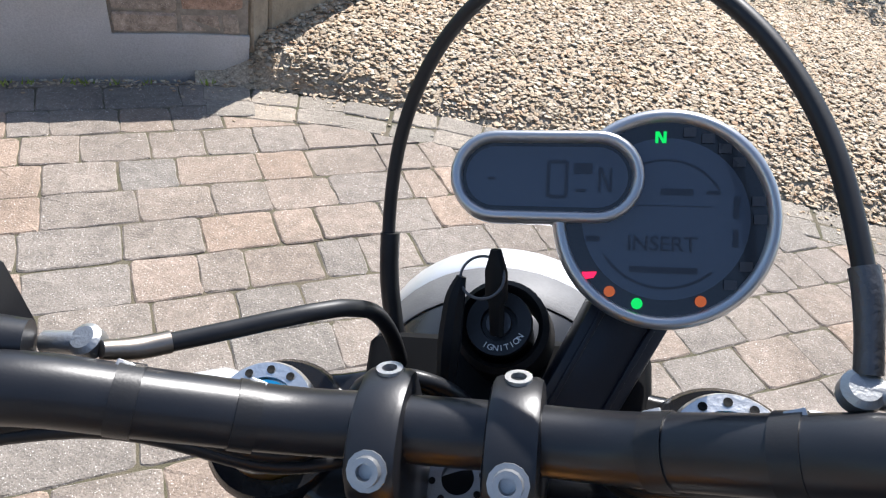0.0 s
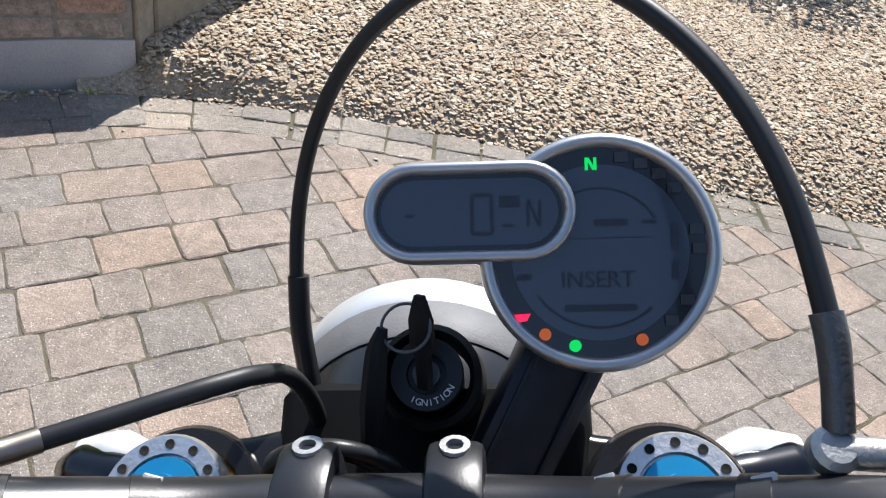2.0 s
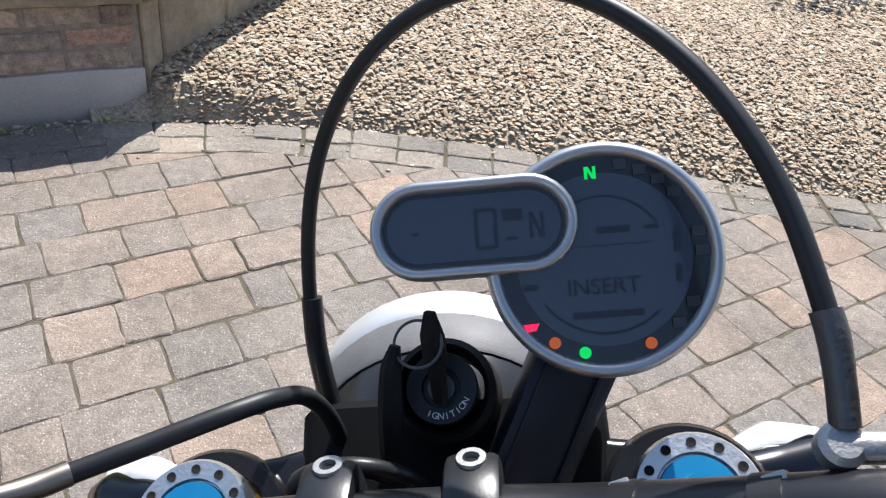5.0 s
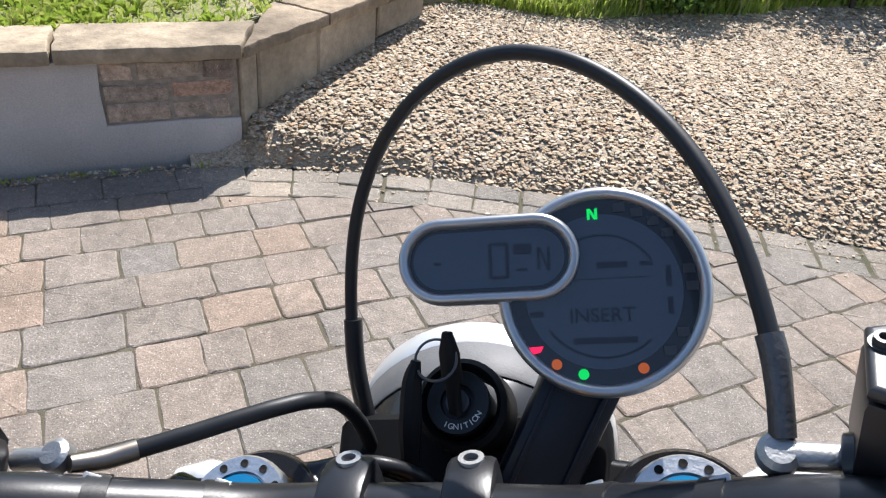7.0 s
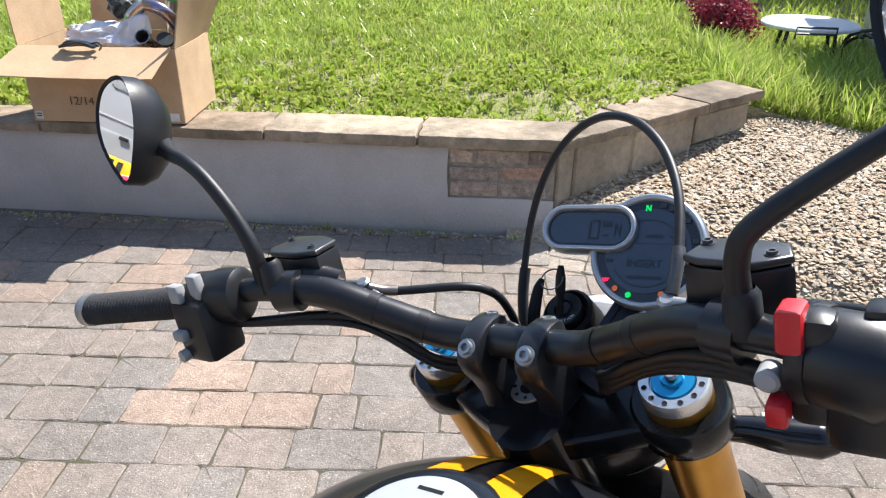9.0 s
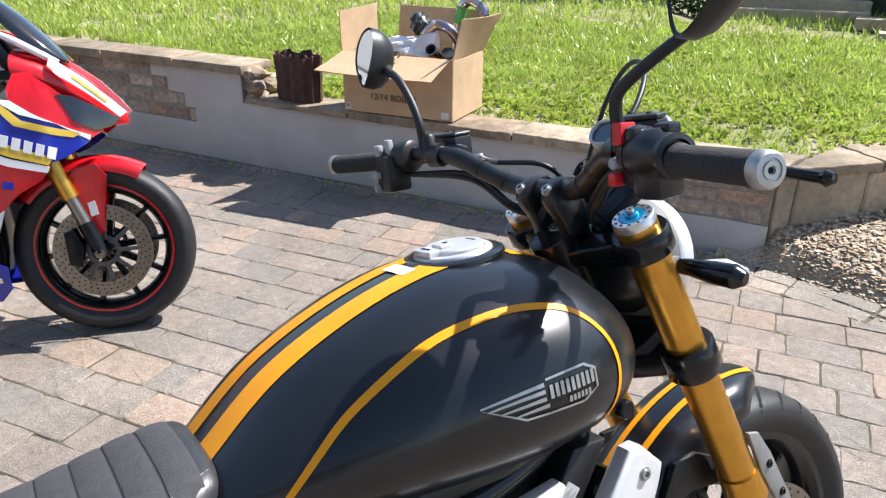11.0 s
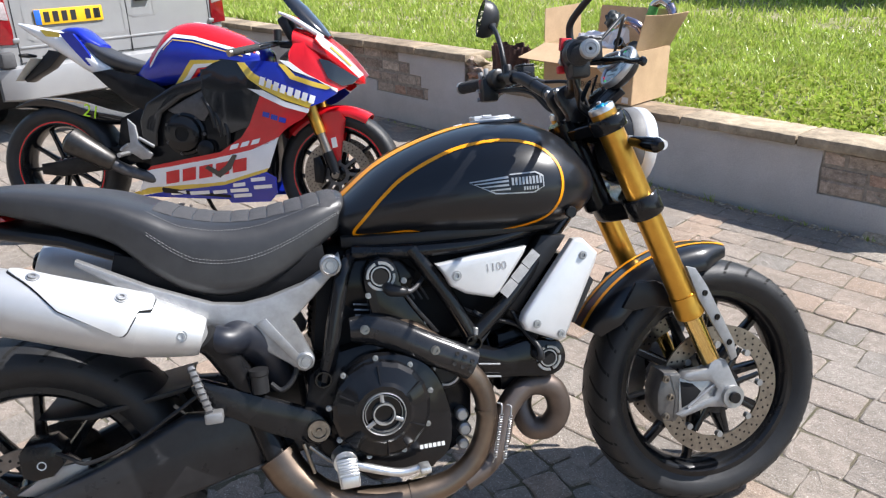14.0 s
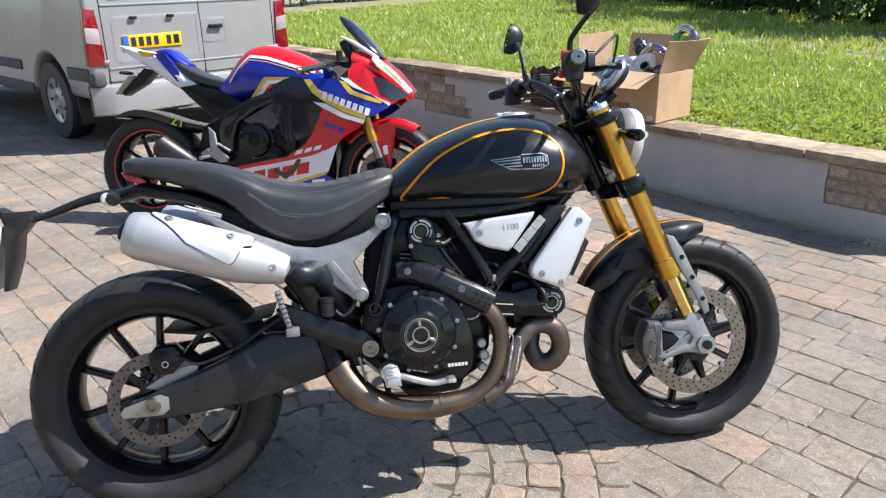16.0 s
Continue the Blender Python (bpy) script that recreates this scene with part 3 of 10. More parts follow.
Y0, Y1 = -0.032, 0.235
x = -0.565
for i, L in enumerate((0.64, 0.50, 0.46)):
    slab(wall, [(x - L + 0.004, Y0), (x - 0.004, Y0), (x - 0.004, Y1), (x - L + 0.004, Y1)], H_LOW, 20 + i)
    x -= L
slab(wall, [(STEP + 0.06, Y0 + 0.02), (x - 0.004, Y0), (x - 0.004, Y1), (STEP + 0.02, Y1)], H_LOW, 31, h=0.03)
x = STEP + 0.045
for i, L in enumerate((0.55, 0.62, 0.6, 0.58, 0.62, 0.6, 0.6, 0.6, 0.6, 0.6, 0.6)):
    slab(wall, [(x - L + 0.004, Y0), (x - 0.004, Y0), (x - 0.004, Y1), (x - L + 0.004, Y1)], H_HIGH, 40 + i)
    x -= L
# the step's broken end: rough stones at the end of the higher length
rb = random.Random(5)
for i in range(11):
    bb = bmesh.new()
    bmesh.ops.create_icosphere(bb, subdivisions=2, radius=1)
    k = rb.uniform(0.75, 1.2)
    for v in bb.verts:
        f = 1 + 0.5 * noise.noise(v.co * 1.4 + Vector((i * 3.7, 0, 0)))
        v.co = Vector((v.co.x * 0.062 * f * k, v.co.y * 0.07 * f, v.co.z * 0.036 * f * k))
    ob = part("broken_stone", bb, M_CAPSTONE if i % 3 else M_BRICK, wall, smooth=0)
    ob.location = (STEP + 0.015 + rb.uniform(-0.03, 0.045), 0.05 + 0.07 * (i % 3) + rb.uniform(-0.02, 0.02), 0.40 + 0.046 * (i // 3))
    ob.rotation_euler = (rb.uniform(-0.3, 0.3), rb.uniform(-0.3, 0.3), rb.uniform(0, 6))

# the return wall along the gravel: stone blocks and slabs
R = Matrix.Translation((CORNER.x, CORNER.y, 0)) @ Matrix.Rotation(math.atan2(E_RET.y, E_RET.x), 4, "Z")
ret = new("wall_return", mesh_of(box(RET_LEN, 0.19, H_LOW + 0.1, (RET_LEN / 2 + 0.004, 0.118, H_LOW / 2 - 0.052)), "wall_return", M_MORTAR, 0))
ret.matrix_world = R
tagged(ret, "low return wall of weathered sandstone blocks with thick stone capping", "garden wall", kind="structure")
xx = 0.012
for i, (L, z0, z1) in enumerate(((0.10, -0.02, 0.37), (0.36, -0.02, 0.37), (0.44, -0.02, 0.37), (0.42, -0.02, 0.215))):
    bb = box(L - 0.012, 0.05, z1 - z0, r=0.008, segs=1)
    for v in bb.verts:
        v.co += Vector((rb.uniform(-1, 1), rb.uniform(-1, 1), rb.uniform(-1, 1))) * 0.004
    ob = part("stone_block", bb, M_STONE, ret, smooth=0)
    ob.location = (xx + L / 2, 0.027, (z0 + z1) / 2)
    xx += L
bb = box(0.41, 0.05, 0.145, r=0.008, segs=1)
ob = part("stone_block", bb, M_STONE, ret, smooth=0)
ob.location = (xx - 0.21, 0.024, 0.297)
inv = R.inverted()


def to_ret(px, py):
    q = inv @ (W @ Vector((px, py, 0)))
    return (q.x, q.y)


slab(wall, [(-0.56, Y0), (0.0, Y0), (0.012, Y0 + 0.004), (0.10, Y1), (-0.56, Y1)], H_LOW, 61)
A0, A1 = to_ret(0.018, Y0), to_ret(0.108, Y1)
slab(ret, [A0, (0.50, Y0), (0.49, Y1), A1], H_LOW, 62)
slab(ret, [(0.507, Y0), (0.95, Y0), (0.93, Y1), (0.497, Y1)], H_LOW, 63)
slab(ret, [(0.957, Y0), (RET_LEN + 0.03, Y0), (RET_LEN + 0.02, Y1), (0.937, Y1)], H_LOW + 0.004, 64)


# the lawn behind the walls
def lawn_z(x, y):
    t = min(1.0, max(0.0, (x - 0.9) / 0.9))
    t = t * t * (3 - 2 * t)
    return (0.405 * (1 - t) + 0.22 * t) + 0.022 * (y - 3.0) + 0.018 * noise.noise(Vector((x * 0.9, y * 0.9, 4)))


def lawn_edge(x):
    if x < CORNER.x:
        return 2.70 + 0.21 + 0.03 * (x - 0.335)
    if x < 1.2:
        return CORNER.y + 0.27 + (x - CORNER.x) * 0.90
    return min(3.77, far_edge(x))


g = bmesh.new()
LX = np.concatenate([np.arange(-45, -16, 1.0), np.arange(-16, 14.01, 0.2), np.arange(15, 41, 1.0)])
cols = []
for x in LX:
    y0 = lawn_edge(x)
    ys = [y0 + 38 * (j / 44) ** 2.4 for j in range(45)]
    cols.append([g.verts.new((x, y, (lawn_z(x, y) - 0.02) if j else min(lawn_z(x, y) - 0.05, 0.10 if x > 1.2 else 9))) for j, y in enumerate(ys)])
for a, b2 in zip(cols, cols[1:]):
    for j in range(44):
        g.faces.new((a[j], b2[j], b2[j + 1], a[j + 1]))
lawn = lone("lawn", g, M_LAWN, "rough sunlit lawn with bare earthy patches behind the wall", "lawn", kind="structure")


def blades(name, count, fx, fy, parent, label, hmin=0.02, hmax=0.075, wide=0.0042, thin_bare=True, material=None):
    """Grass blades, bent, two faces each."""
    V3, F3 = [], []
    made = tries = 0
    while made < count and tries < count * 6:
        tries += 1
        x, y = fx(), fy()
        e = lawn_edge(x)
        if y < e + 0.015:
            continue
        bare = noise.noise(Vector((x * 1.9, y * 2.4, 9))) + 0.5 * noise.noise(Vector((x * 6, y * 6, 2))) + 0.55 * math.exp(-((x + 0.25) / 0.95) ** 2 - ((y - 3.5) / 0.55) ** 2)
        near = max(0.0, 1 - (y - e) / 1.3) if -3.4 < x < 1.2 else 0.0
        if thin_bare and bare > 0.16 - 0.45 * near and rng.random() > 0.20:
            continue
        d = math.hypot(x - 0.5, y + 0.5)
        k = max(1.0, d / 4.5)
        h = rng.uniform(hmin, hmax) * (1.0 - 0.45 * near) * (1.35 if x > 1.2 else 1.0)
        w = wide * k * rng.uniform(0.7, 1.4)
        a, lean = rng.uniform(0, 6.28), rng.uniform(0.1, 0.9) * h
        b_ = rng.uniform(0, 6.28)
        z = lawn_z(x, y) - 0.025
        ux, uy = math.cos(a) * w, math.sin(a) * w
        lx, ly = math.cos(b_) * lean, math.sin(b_) * lean
        i = len(V3)
        V3 += [(x - ux, y - uy, z), (x + ux, y + uy, z), (x + lx * 0.35 + ux * 0.8, y + ly * 0.35 + uy * 0.8, z + h * 0.62), (x + lx * 0.35 - ux * 0.8, y + ly * 0.35 - uy * 0.8, z + h * 0.62), (x + lx, y + ly, z + h)]
        F3 += [(i, i + 1, i + 2, i + 3), (i + 3, i + 2, i + 4)]
        made += 1
    ob = new(name, from_arrays(name, V3, F3, material or M_GRASS))
    ob.parent = parent
    return tagged(ob, label, kind="stuff")


blades("grass", 100000, lambda: rng.uniform(-4.5, 2.6), lambda: 2.9 + 3.6 * rng.random() ** 1.3, lawn, "bright green uneven grass")
blades("far_grass", 100000, lambda: rng.uniform(-15, 7), lambda: 3.7 + 13 * rng.random() ** 1.5, lawn, "longer grass further up the lawn", 0.04, 0.12, 0.0042)
blades("long_grass", 16000, lambda: rng.uniform(1.25, 6.5), lambda: 3.6 + 1.3 * rng.random(), lawn, "tall grass at the edge of the gravel", 0.07, 0.19, 0.004, False)


# ---- materials of the vehicles ----
M_TANK = mat("black_paint", (0.0055, 0.0062, 0.0085), (0.0075, 0.0085, 0.011), 0.26, metal=0.0, scale=8, coat=0.25, spec=0.35, fine=0.1, bscale=900, rough2=0.36)
M_BLACKGLOSS = mat("black_gloss", (0.0058, 0.006, 0.007), None, 0.12, scale=20, coat=0.15, rough2=0.18, spec=0.28)
M_BLACK = mat("black_satin_metal", (0.0065, 0.0068, 0.0078), (0.010, 0.0102, 0.011), 0.14, scale=25, bump=0.01, bscale=500, rough2=0.22, spec=0.34)
M_CAST = mat("black_cast_metal", (0.0068, 0.007, 0.008), (0.011, 0.011, 0.012), 0.12, metal=0.0, scale=30, bump=0.015, bscale=600, rough2=0.18, spec=0.2)
M_PLASTIC = mat("black_plastic", (0.012, 0.0122, 0.0132), (0.017, 0.017, 0.018), 0.34, scale=40, bump=0.04, bscale=700, spec=0.32)
M_RUBBER = mat("tyre_rubber", (0.0145, 0.0145, 0.0155), (0.022, 0.022, 0.0225), 0.42, scale=18, bump=0.25, bscale=500, spec=0.35)
M_GRIP = mat("grip_rubber", (0.022, 0.022, 0.023), (0.032, 0.032, 0.033), 0.7, scale=60, bump=0.5, bscale=900)
M_LEATHER = mat("seat_leather", (0.021, 0.021, 0.0225), (0.029, 0.029, 0.0305), 0.36, scale=25, bump=0.07, bscale=800, rough2=0.42, spec=0.5)
M_SUEDE = mat("seat_insert_cloth", (0.038, 0.038, 0.041), (0.052, 0.051, 0.054), 0.85, scale=60, bump=0.5, bscale=900)
M_THREAD = mat("pale_thread", (0.30, 0.295, 0.29), None, 0.8)
M_GOLD = mat("gold_anodised", (0.62, 0.33, 0.055), (0.55, 0.28, 0.045), 0.28, metal=0.9, scale=30, rough2=0.34)
M_GOLDSHINE = mat("gold_slider", (0.75, 0.55, 0.22), (0.70, 0.50, 0.18), 0.08, metal=1.0, scale=20, rough2=0.12)
M_ALU = mat("cast_aluminium", (0.42, 0.42, 0.42), (0.34, 0.345, 0.345), 0.36, metal=0.85, scale=30, bump=0.12, bscale=700, rough2=0.48)
M_SILVER = mat("silver_paint", (0.66, 0.665, 0.67), (0.60, 0.605, 0.61), 0.36, metal=0.4, scale=12, coat=0.2, rough2=0.4)
M_STEEL = mat("steel", (0.30, 0.265, 0.225), (0.22, 0.19, 0.16), 0.30, metal=1.0, scale=60, rough2=0.42)
M_CHROME = mat("chrome", (0.80, 0.80, 0.80), None, 0.06, metal=1.0, rough2=0.1)
M_PIPE = mat("heat_tinted_pipe", (0.235, 0.175, 0.128), (0.125, 0.098, 0.080), 0.30, metal=0.95, scale=11, rough2=0.45, contrast=(0.3, 0.7))
M_MUFFLER = mat("blasted_muffler", (0.53, 0.535, 0.54), (0.48, 0.485, 0.49), 0.42, metal=0.6, scale=14, rough2=0.50, bump=0.05, bscale=900)
M_YELLOW = mat("amber_paint", (0.74, 0.285, 0.002), (0.68, 0.255, 0.002), 0.36, scale=20, coat=0.0, spec=0.3)
M_BLUE = mat("blue_anodised", (0.03, 0.36, 0.62), (0.02, 0.30, 0.55), 0.25, metal=0.7, scale=30)
M_RED = mat("red_plastic", (0.55, 0.012, 0.02), (0.48, 0.010, 0.016), 0.35, scale=30)
M_WHITE = mat("white_label", (0.72, 0.72, 0.70), (0.62, 0.62, 0.60), 0.5, scale=60)
M_LCD = mat("display_glass", (0.035, 0.048, 0.071), (0.042, 0.056, 0.081), 0.18, scale=6, coat=0.6, rough2=0.22)
M_LCDDARK = mat("display_mask", (0.010, 0.012, 0.016), (0.014, 0.016, 0.02), 0.22, scale=10, coat=0.5)
M_SEGMENT = mat("display_segments", (0.022, 0.030, 0.045), None, 0.4)
M_MIRROR = mat("mirror_glass", (0.92, 0.92, 0.93), (0.92, 0.92, 0.93), 0.01, metal=1.0, rough2=0.012)
M_LENS = mat("clear_lens", (0.62, 0.63, 0.63), (0.55, 0.56, 0.56), 0.1, scale=50, coat=0.8, rough2=0.2)
M_AMBERLENS = mat("amber_lens", (0.75, 0.28, 0.03), None, 0.2, coat=0.6)
M_TAIL = mat("red_lens", (0.55, 0.01, 0.012), (0.42, 0.008, 0.01), 0.15, scale=40, coat=0.8)
M_GREENLAMP = glow("neutral_lamp", (0.0, 0.50, 0.08), 0.6)
M_INK = mat("grey_print", (0.33, 0.33, 0.33), None, 0.5)
M_CHAIN = mat("chain_steel", (0.05, 0.045, 0.04), (0.09, 0.08, 0.07), 0.45, metal=0.8, scale=90)
M_CALIPER = mat("grey_caliper", (0.10, 0.10, 0.105), (0.07, 0.07, 0.073), 0.34, metal=0.6, scale=30, bump=0.15, bscale=500, rough2=0.45)
M_FOOT = mat("dull_cast_aluminium", (0.35, 0.35, 0.352), (0.27, 0.27, 0.272), 0.42, metal=0.75, scale=30, bump=0.2, bscale=500, rough2=0.55)
M_REDLAMP = glow("warning_lamp", (0.85, 0.01, 0.06), 0.9)
M_MATTE = mat("matte_black_plastic", (0.005, 0.0052, 0.006), (0.008, 0.008, 0.009), 0.55, scale=40, bump=0.02, bscale=700, spec=0.2)
M_PAPER = mat("grey_paper", (0.42, 0.42, 0.42), (0.34, 0.34, 0.34), 0.5, scale=90)
M_BAR = mat("matt_black_bar", (0.0085, 0.009, 0.011), (0.0115, 0.012, 0.0142), 0.30, scale=30, bump=0.02, bscale=700, rough2=0.40, spec=0.45)
M_LID = mat("satin_black_lid", (0.020, 0.0205, 0.022), (0.027, 0.027, 0.029), 0.30, scale=30, bump=0.03, bscale=500, rough2=0.38, spec=0.6)
M_DIMAMBER = glow("amber_lamp", (0.42, 0.085, 0.02), 0.35)
M_BRIGHT = mat("polished_aluminium", (0.74, 0.74, 0.73), (0.62, 0.62, 0.61), 0.24, metal=0.9, scale=50, bump=0.15, bscale=400, rough2=0.36)
M_RIM = mat("satin_silver_rim", (0.46, 0.47, 0.485), (0.42, 0.43, 0.445), 0.30, metal=0.8, scale=12, rough2=0.36)
M_LAMPOFF = mat("unlit_lamp_window", (0.030, 0.030, 0.034), (0.040, 0.038, 0.040), 0.25, scale=40, coat=0.4)
M_NAVY = mat("blue_black_plastic", (0.008, 0.010, 0.016), (0.012, 0.014, 0.021), 0.36, scale=40, bump=0.05, bscale=600, spec=0.4)
M_SHIELD = mat("satin_black_shield", (0.012, 0.0122, 0.0135), (0.017, 0.017, 0.018), 0.15, scale=30, rough2=0.22, spec=0.5, bump=0.01, bscale=600)
M_HOSE = mat("rubber_hose", (0.0095, 0.010, 0.0115), (0.013, 0.0132, 0.0145), 0.42, scale=60, bump=0.02, bscale=700, spec=0.4)
M_PIPEDULL = mat("dull_brown_pipe", (0.165, 0.130, 0.110), (0.110, 0.090, 0.080), 0.40, metal=0.85, scale=14, rough2=0.55, contrast=(0.3, 0.7))
M_PEWTERDARK = mat("dark_lamp_shell", (0.045, 0.046, 0.048), (0.032, 0.033, 0.035), 0.22, metal=0.5, scale=20, rough2=0.3)
M_PEWTER = mat("dark_polished_metal", (0.060, 0.060, 0.063), (0.040, 0.040, 0.042), 0.16, metal=1.0, scale=20, rough2=0.26)
M_DULLSTEEL = mat("dull_disc_steel", (0.20, 0.18, 0.165), (0.145, 0.13, 0.12), 0.36, metal=0.9, scale=50, rough2=0.5)
M_GRAPHITE = mat("graphite_metal", (0.018, 0.0185, 0.021), (0.027, 0.0275, 0.030), 0.24, metal=0.3, scale=30, rough2=0.34, bump=0.015, bscale=600)
M_SHADEBLACK = mat("shade_black_plastic", (0.0028, 0.003, 0.0036), (0.0042, 0.0044, 0.005), 0.6, scale=40, spec=0.12)
M_BRAKE = mat("silver_grey_caliper", (0.15, 0.145, 0.14), (0.11, 0.106, 0.102), 0.36, metal=0.6, scale=40, bump=0.1, bscale=500, rough2=0.46)
M_SHELL = mat("grey_lamp_shell", (0.13, 0.13, 0.132), (0.10, 0.10, 0.102), 0.55, scale=30, bump=0.1, bscale=600)


# ---- the black roadster, on its side stand: x ahead, y to its left, z up ----
def circle_pts(r, n, a0=0.0):
    return [(r * math.cos(a0 + 2 * math.pi * i / n), r * math.sin(a0 + 2 * math.pi * i / n)) for i in range(n)]


def tyre_profile(R, rim, half):
    """Across the tread: (side, radius) pairs, a closed ring."""
    out = []
    for i in range(15):
        a = math.pi * i / 14
        s = half * math.cos(a)
        out.append((s, R - (R - rim) * 0.56 * (1 - math.sin(a) ** 0.78)))
    out += [(-half * 0.86, rim + 0.018), (-half * 0.62, rim - 0.004), (half * 0.62, rim - 0.004), (half * 0.86, rim + 0.018)]
    return out


def disc_ring(at, r0, r1, th):
    """A flat brake disc ring."""
    return lathe([(-th / 2, r0), (-th / 2, r1), (th / 2, r1), (th / 2, r0)], at=at, n=72, closed=True)


def drill(disc, at, r0, r1, th, count):
    """Rows of drilled holes, put on as flat near-black dots on both faces of a disc."""
    b = bmesh.new()
    for row in range(3):
        for i in range(count):
            a = 2 * math.pi * (i + row / 3) / count
            r = r0 + (r1 - r0) * (0.22 + 0.28 * row)
            for s in (-1, 1):
                lathe([(0, 0), (0.0003, 0.0030)], axis=(0, s, 0), at=(at[0] + r * math.cos(a), at[1] + s * th / 2 + s * 0.0002, at[2] + r * math.sin(a)), n=8, bm=b)
    tagged(part("disc_holes", b, M_GROOVE, disc, smooth=0), kind="stuff")


def spoke(at, a, r0, r1, w0, w1, d0, d1, bm):
    """One cast spoke from the hub to the rim."""
    c, s = math.cos(a), math.sin(a)
    P = []
    for r, w, d in ((r0, w0, d0), ((r0 + r1) / 2, (w0 + w1) / 2.2, (d0 + d1) / 2.2), (r1, w1, d1)):
        ring = []
        for u, v in ((-1, -0.6), (-0.6, -1), (0.6, -1), (1, -0.6), (1, 0.6), (0.6, 1), (-0.6, 1), (-1, 0.6)):
            px, pz = r * c - u * w * s, r * s + u * w * c
            ring.append((at[0] + px, at[1] + v * d, at[2] + pz))
        P.append(ring)
    loft(P, bm=bm)


def cast_wheel(parent, name, at, R, rim, half, n_spokes, label, rim_mat, hub=0.035, stripe=None, phase=0.1):
    x, y, z = at
    prof = [(-half * 0.62, rim - 0.001), (-half * 0.66, rim + 0.012), (-half * 0.74, rim + 0.010), (-half * 0.74, rim - 0.006), (-half * 0.6, rim - 0.016), (-half * 0.3, rim - 0.026), (half * 0.3, rim - 0.026), (half * 0.6, rim - 0.016), (half * 0.74, rim - 0.006), (half * 0.74, rim + 0.010), (half * 0.66, rim + 0.012), (half * 0.62, rim - 0.001)]
    wheel = part(name, lathe(prof, at=at, n=64, closed=True), rim_mat, parent, label)
    part("tyre", lathe(tyre_profile(R, rim, half), at=at, n=80, closed=True), M_RUBBER, wheel, "black road tyre with cut tread")
    part("hub", lathe([(-half * 0.9, 0), (-half * 0.9, hub * 0.7), (-half * 0.55, hub), (half * 0.55, hub), (half * 0.9, hub * 0.7), (half * 0.9, 0)], at=at, n=24), rim_mat, wheel)
    for i in range(n_spokes):
        b = bmesh.new()
        spoke(at, phase + 2 * math.pi * i / n_spokes, hub * 0.8, rim - 0.02, 0.013, 0.009, 0.022, 0.014, b)
        part("spoke", b, rim_mat, wheel)
    if stripe:
        for s in (-1, 1):
            part("rim_stripe", lathe([(s * half * 0.745, rim + 0.006), (s * half * 0.755, rim + 0.0065), (s * half * 0.755, rim - 0.0005), (s * half * 0.745, rim)], at=at, n=64, closed=True), stripe, wheel)
    return wheel


# Near-black strips on the tread stand for the shade in its grooves.
def tread_cuts(wheel, at, R, rim, half, count, mat_):
    b = bmesh.new()
    for i in range(count):
        for s in (-1, 1):
            a = 2 * math.pi * (i + (0.5 if s > 0 else 0)) / count
            L = []
            for k in range(7):
                t = k / 6
                yy = s * half * (0.20 + 0.765 * t)
                aa = a + 0.16 * t
                ca = min(1.0, abs(yy) / half)
                rr = R - (R - rim) * 0.56 * (1 - math.sin(math.acos(ca)) ** 0.78) + 0.0010
                L.append((yy, aa, rr))
            w = 0.0085 / R
            for (y1, a1, r1), (y2, a2, r2) in zip(L, L[1:]):
                q = [b.verts.new((at[0] + r * math.cos(a_), at[1] + yy, at[2] + r * math.sin(a_))) for yy, a_, r in ((y1, a1, r1), (y2, a2, r2), (y2, a2 + w, r2), (y1, a1 + w, r1))]
                b.faces.new(q)
    tagged(part("tread_grooves", b, mat_, wheel, smooth=0), kind="stuff")


roadster = thing("motorcycle", "black roadster motorcycle with amber pinstripes and gold forks, side stand out", "motorcycle", pose(-0.1, -0.824, 0, -14.5, 0, 90 - 27))
D = roadster
# Near black: hole and groove shade painted on flat pieces, plus plain black caps.
M_GROOVE = mat("groove", (0.004, 0.004, 0.004), None, 0.95)

FA, RA = (1.516, 0, 0.310), (-0.012, 0, 0.315)
fw = cast_wheel(D, "front_wheel", FA, 0.310, 0.232, 0.062, 10, "black ten-spoke cast wheel", M_BLACK)
tread_cuts(fw, FA, 0.310, 0.232, 0.062, 30, M_GROOVE)
rw = cast_wheel(D, "rear_wheel", RA, 0.325, 0.228, 0.093, 10, "black ten-spoke cast wheel", M_BLACK, hub=0.045, phase=0.25)
tread_cuts(rw, RA, 0.325, 0.228, 0.093, 26, M_GROOVE)
for s in (-1, 1):
    d = part("brake_disc", disc_ring((FA[0], s * 0.080, FA[2]), 0.118, 0.160, 0.005), M_STEEL, fw, "drilled steel brake disc")
    drill(d, (FA[0], s * 0.080, FA[2]), 0.118, 0.160, 0.005, 34)
    b = bmesh.new()
    for i in range(8):
        a = 2 * math.pi * i / 8
        rod((FA[0] + 0.114 * math.cos(a), s * 0.086, FA[2] + 0.114 * math.sin(a)), (FA[0] + 0.114 * math.cos(a), s * 0.074, FA[2] + 0.114 * math.sin(a)), 0.008, bm=b, n=12)
    each_part("disc_button", b, M_ALU, d)
    b = bmesh.new()
    lathe([(-0.002, 0.045), (-0.002, 0.06), (0.002, 0.06), (0.002, 0.045)], at=(FA[0], s * 0.08, FA[2]), n=32, bm=b, closed=True)
    for i in range(8):
        a = 2 * math.pi * i / 8
        spoke((FA[0], s * 0.08, FA[2]), a + 0.2, 0.05, 0.114, 0.008, 0.006, 0.003, 0.003, b)
    each_part("disc_carrier", b, M_BLACK, d)
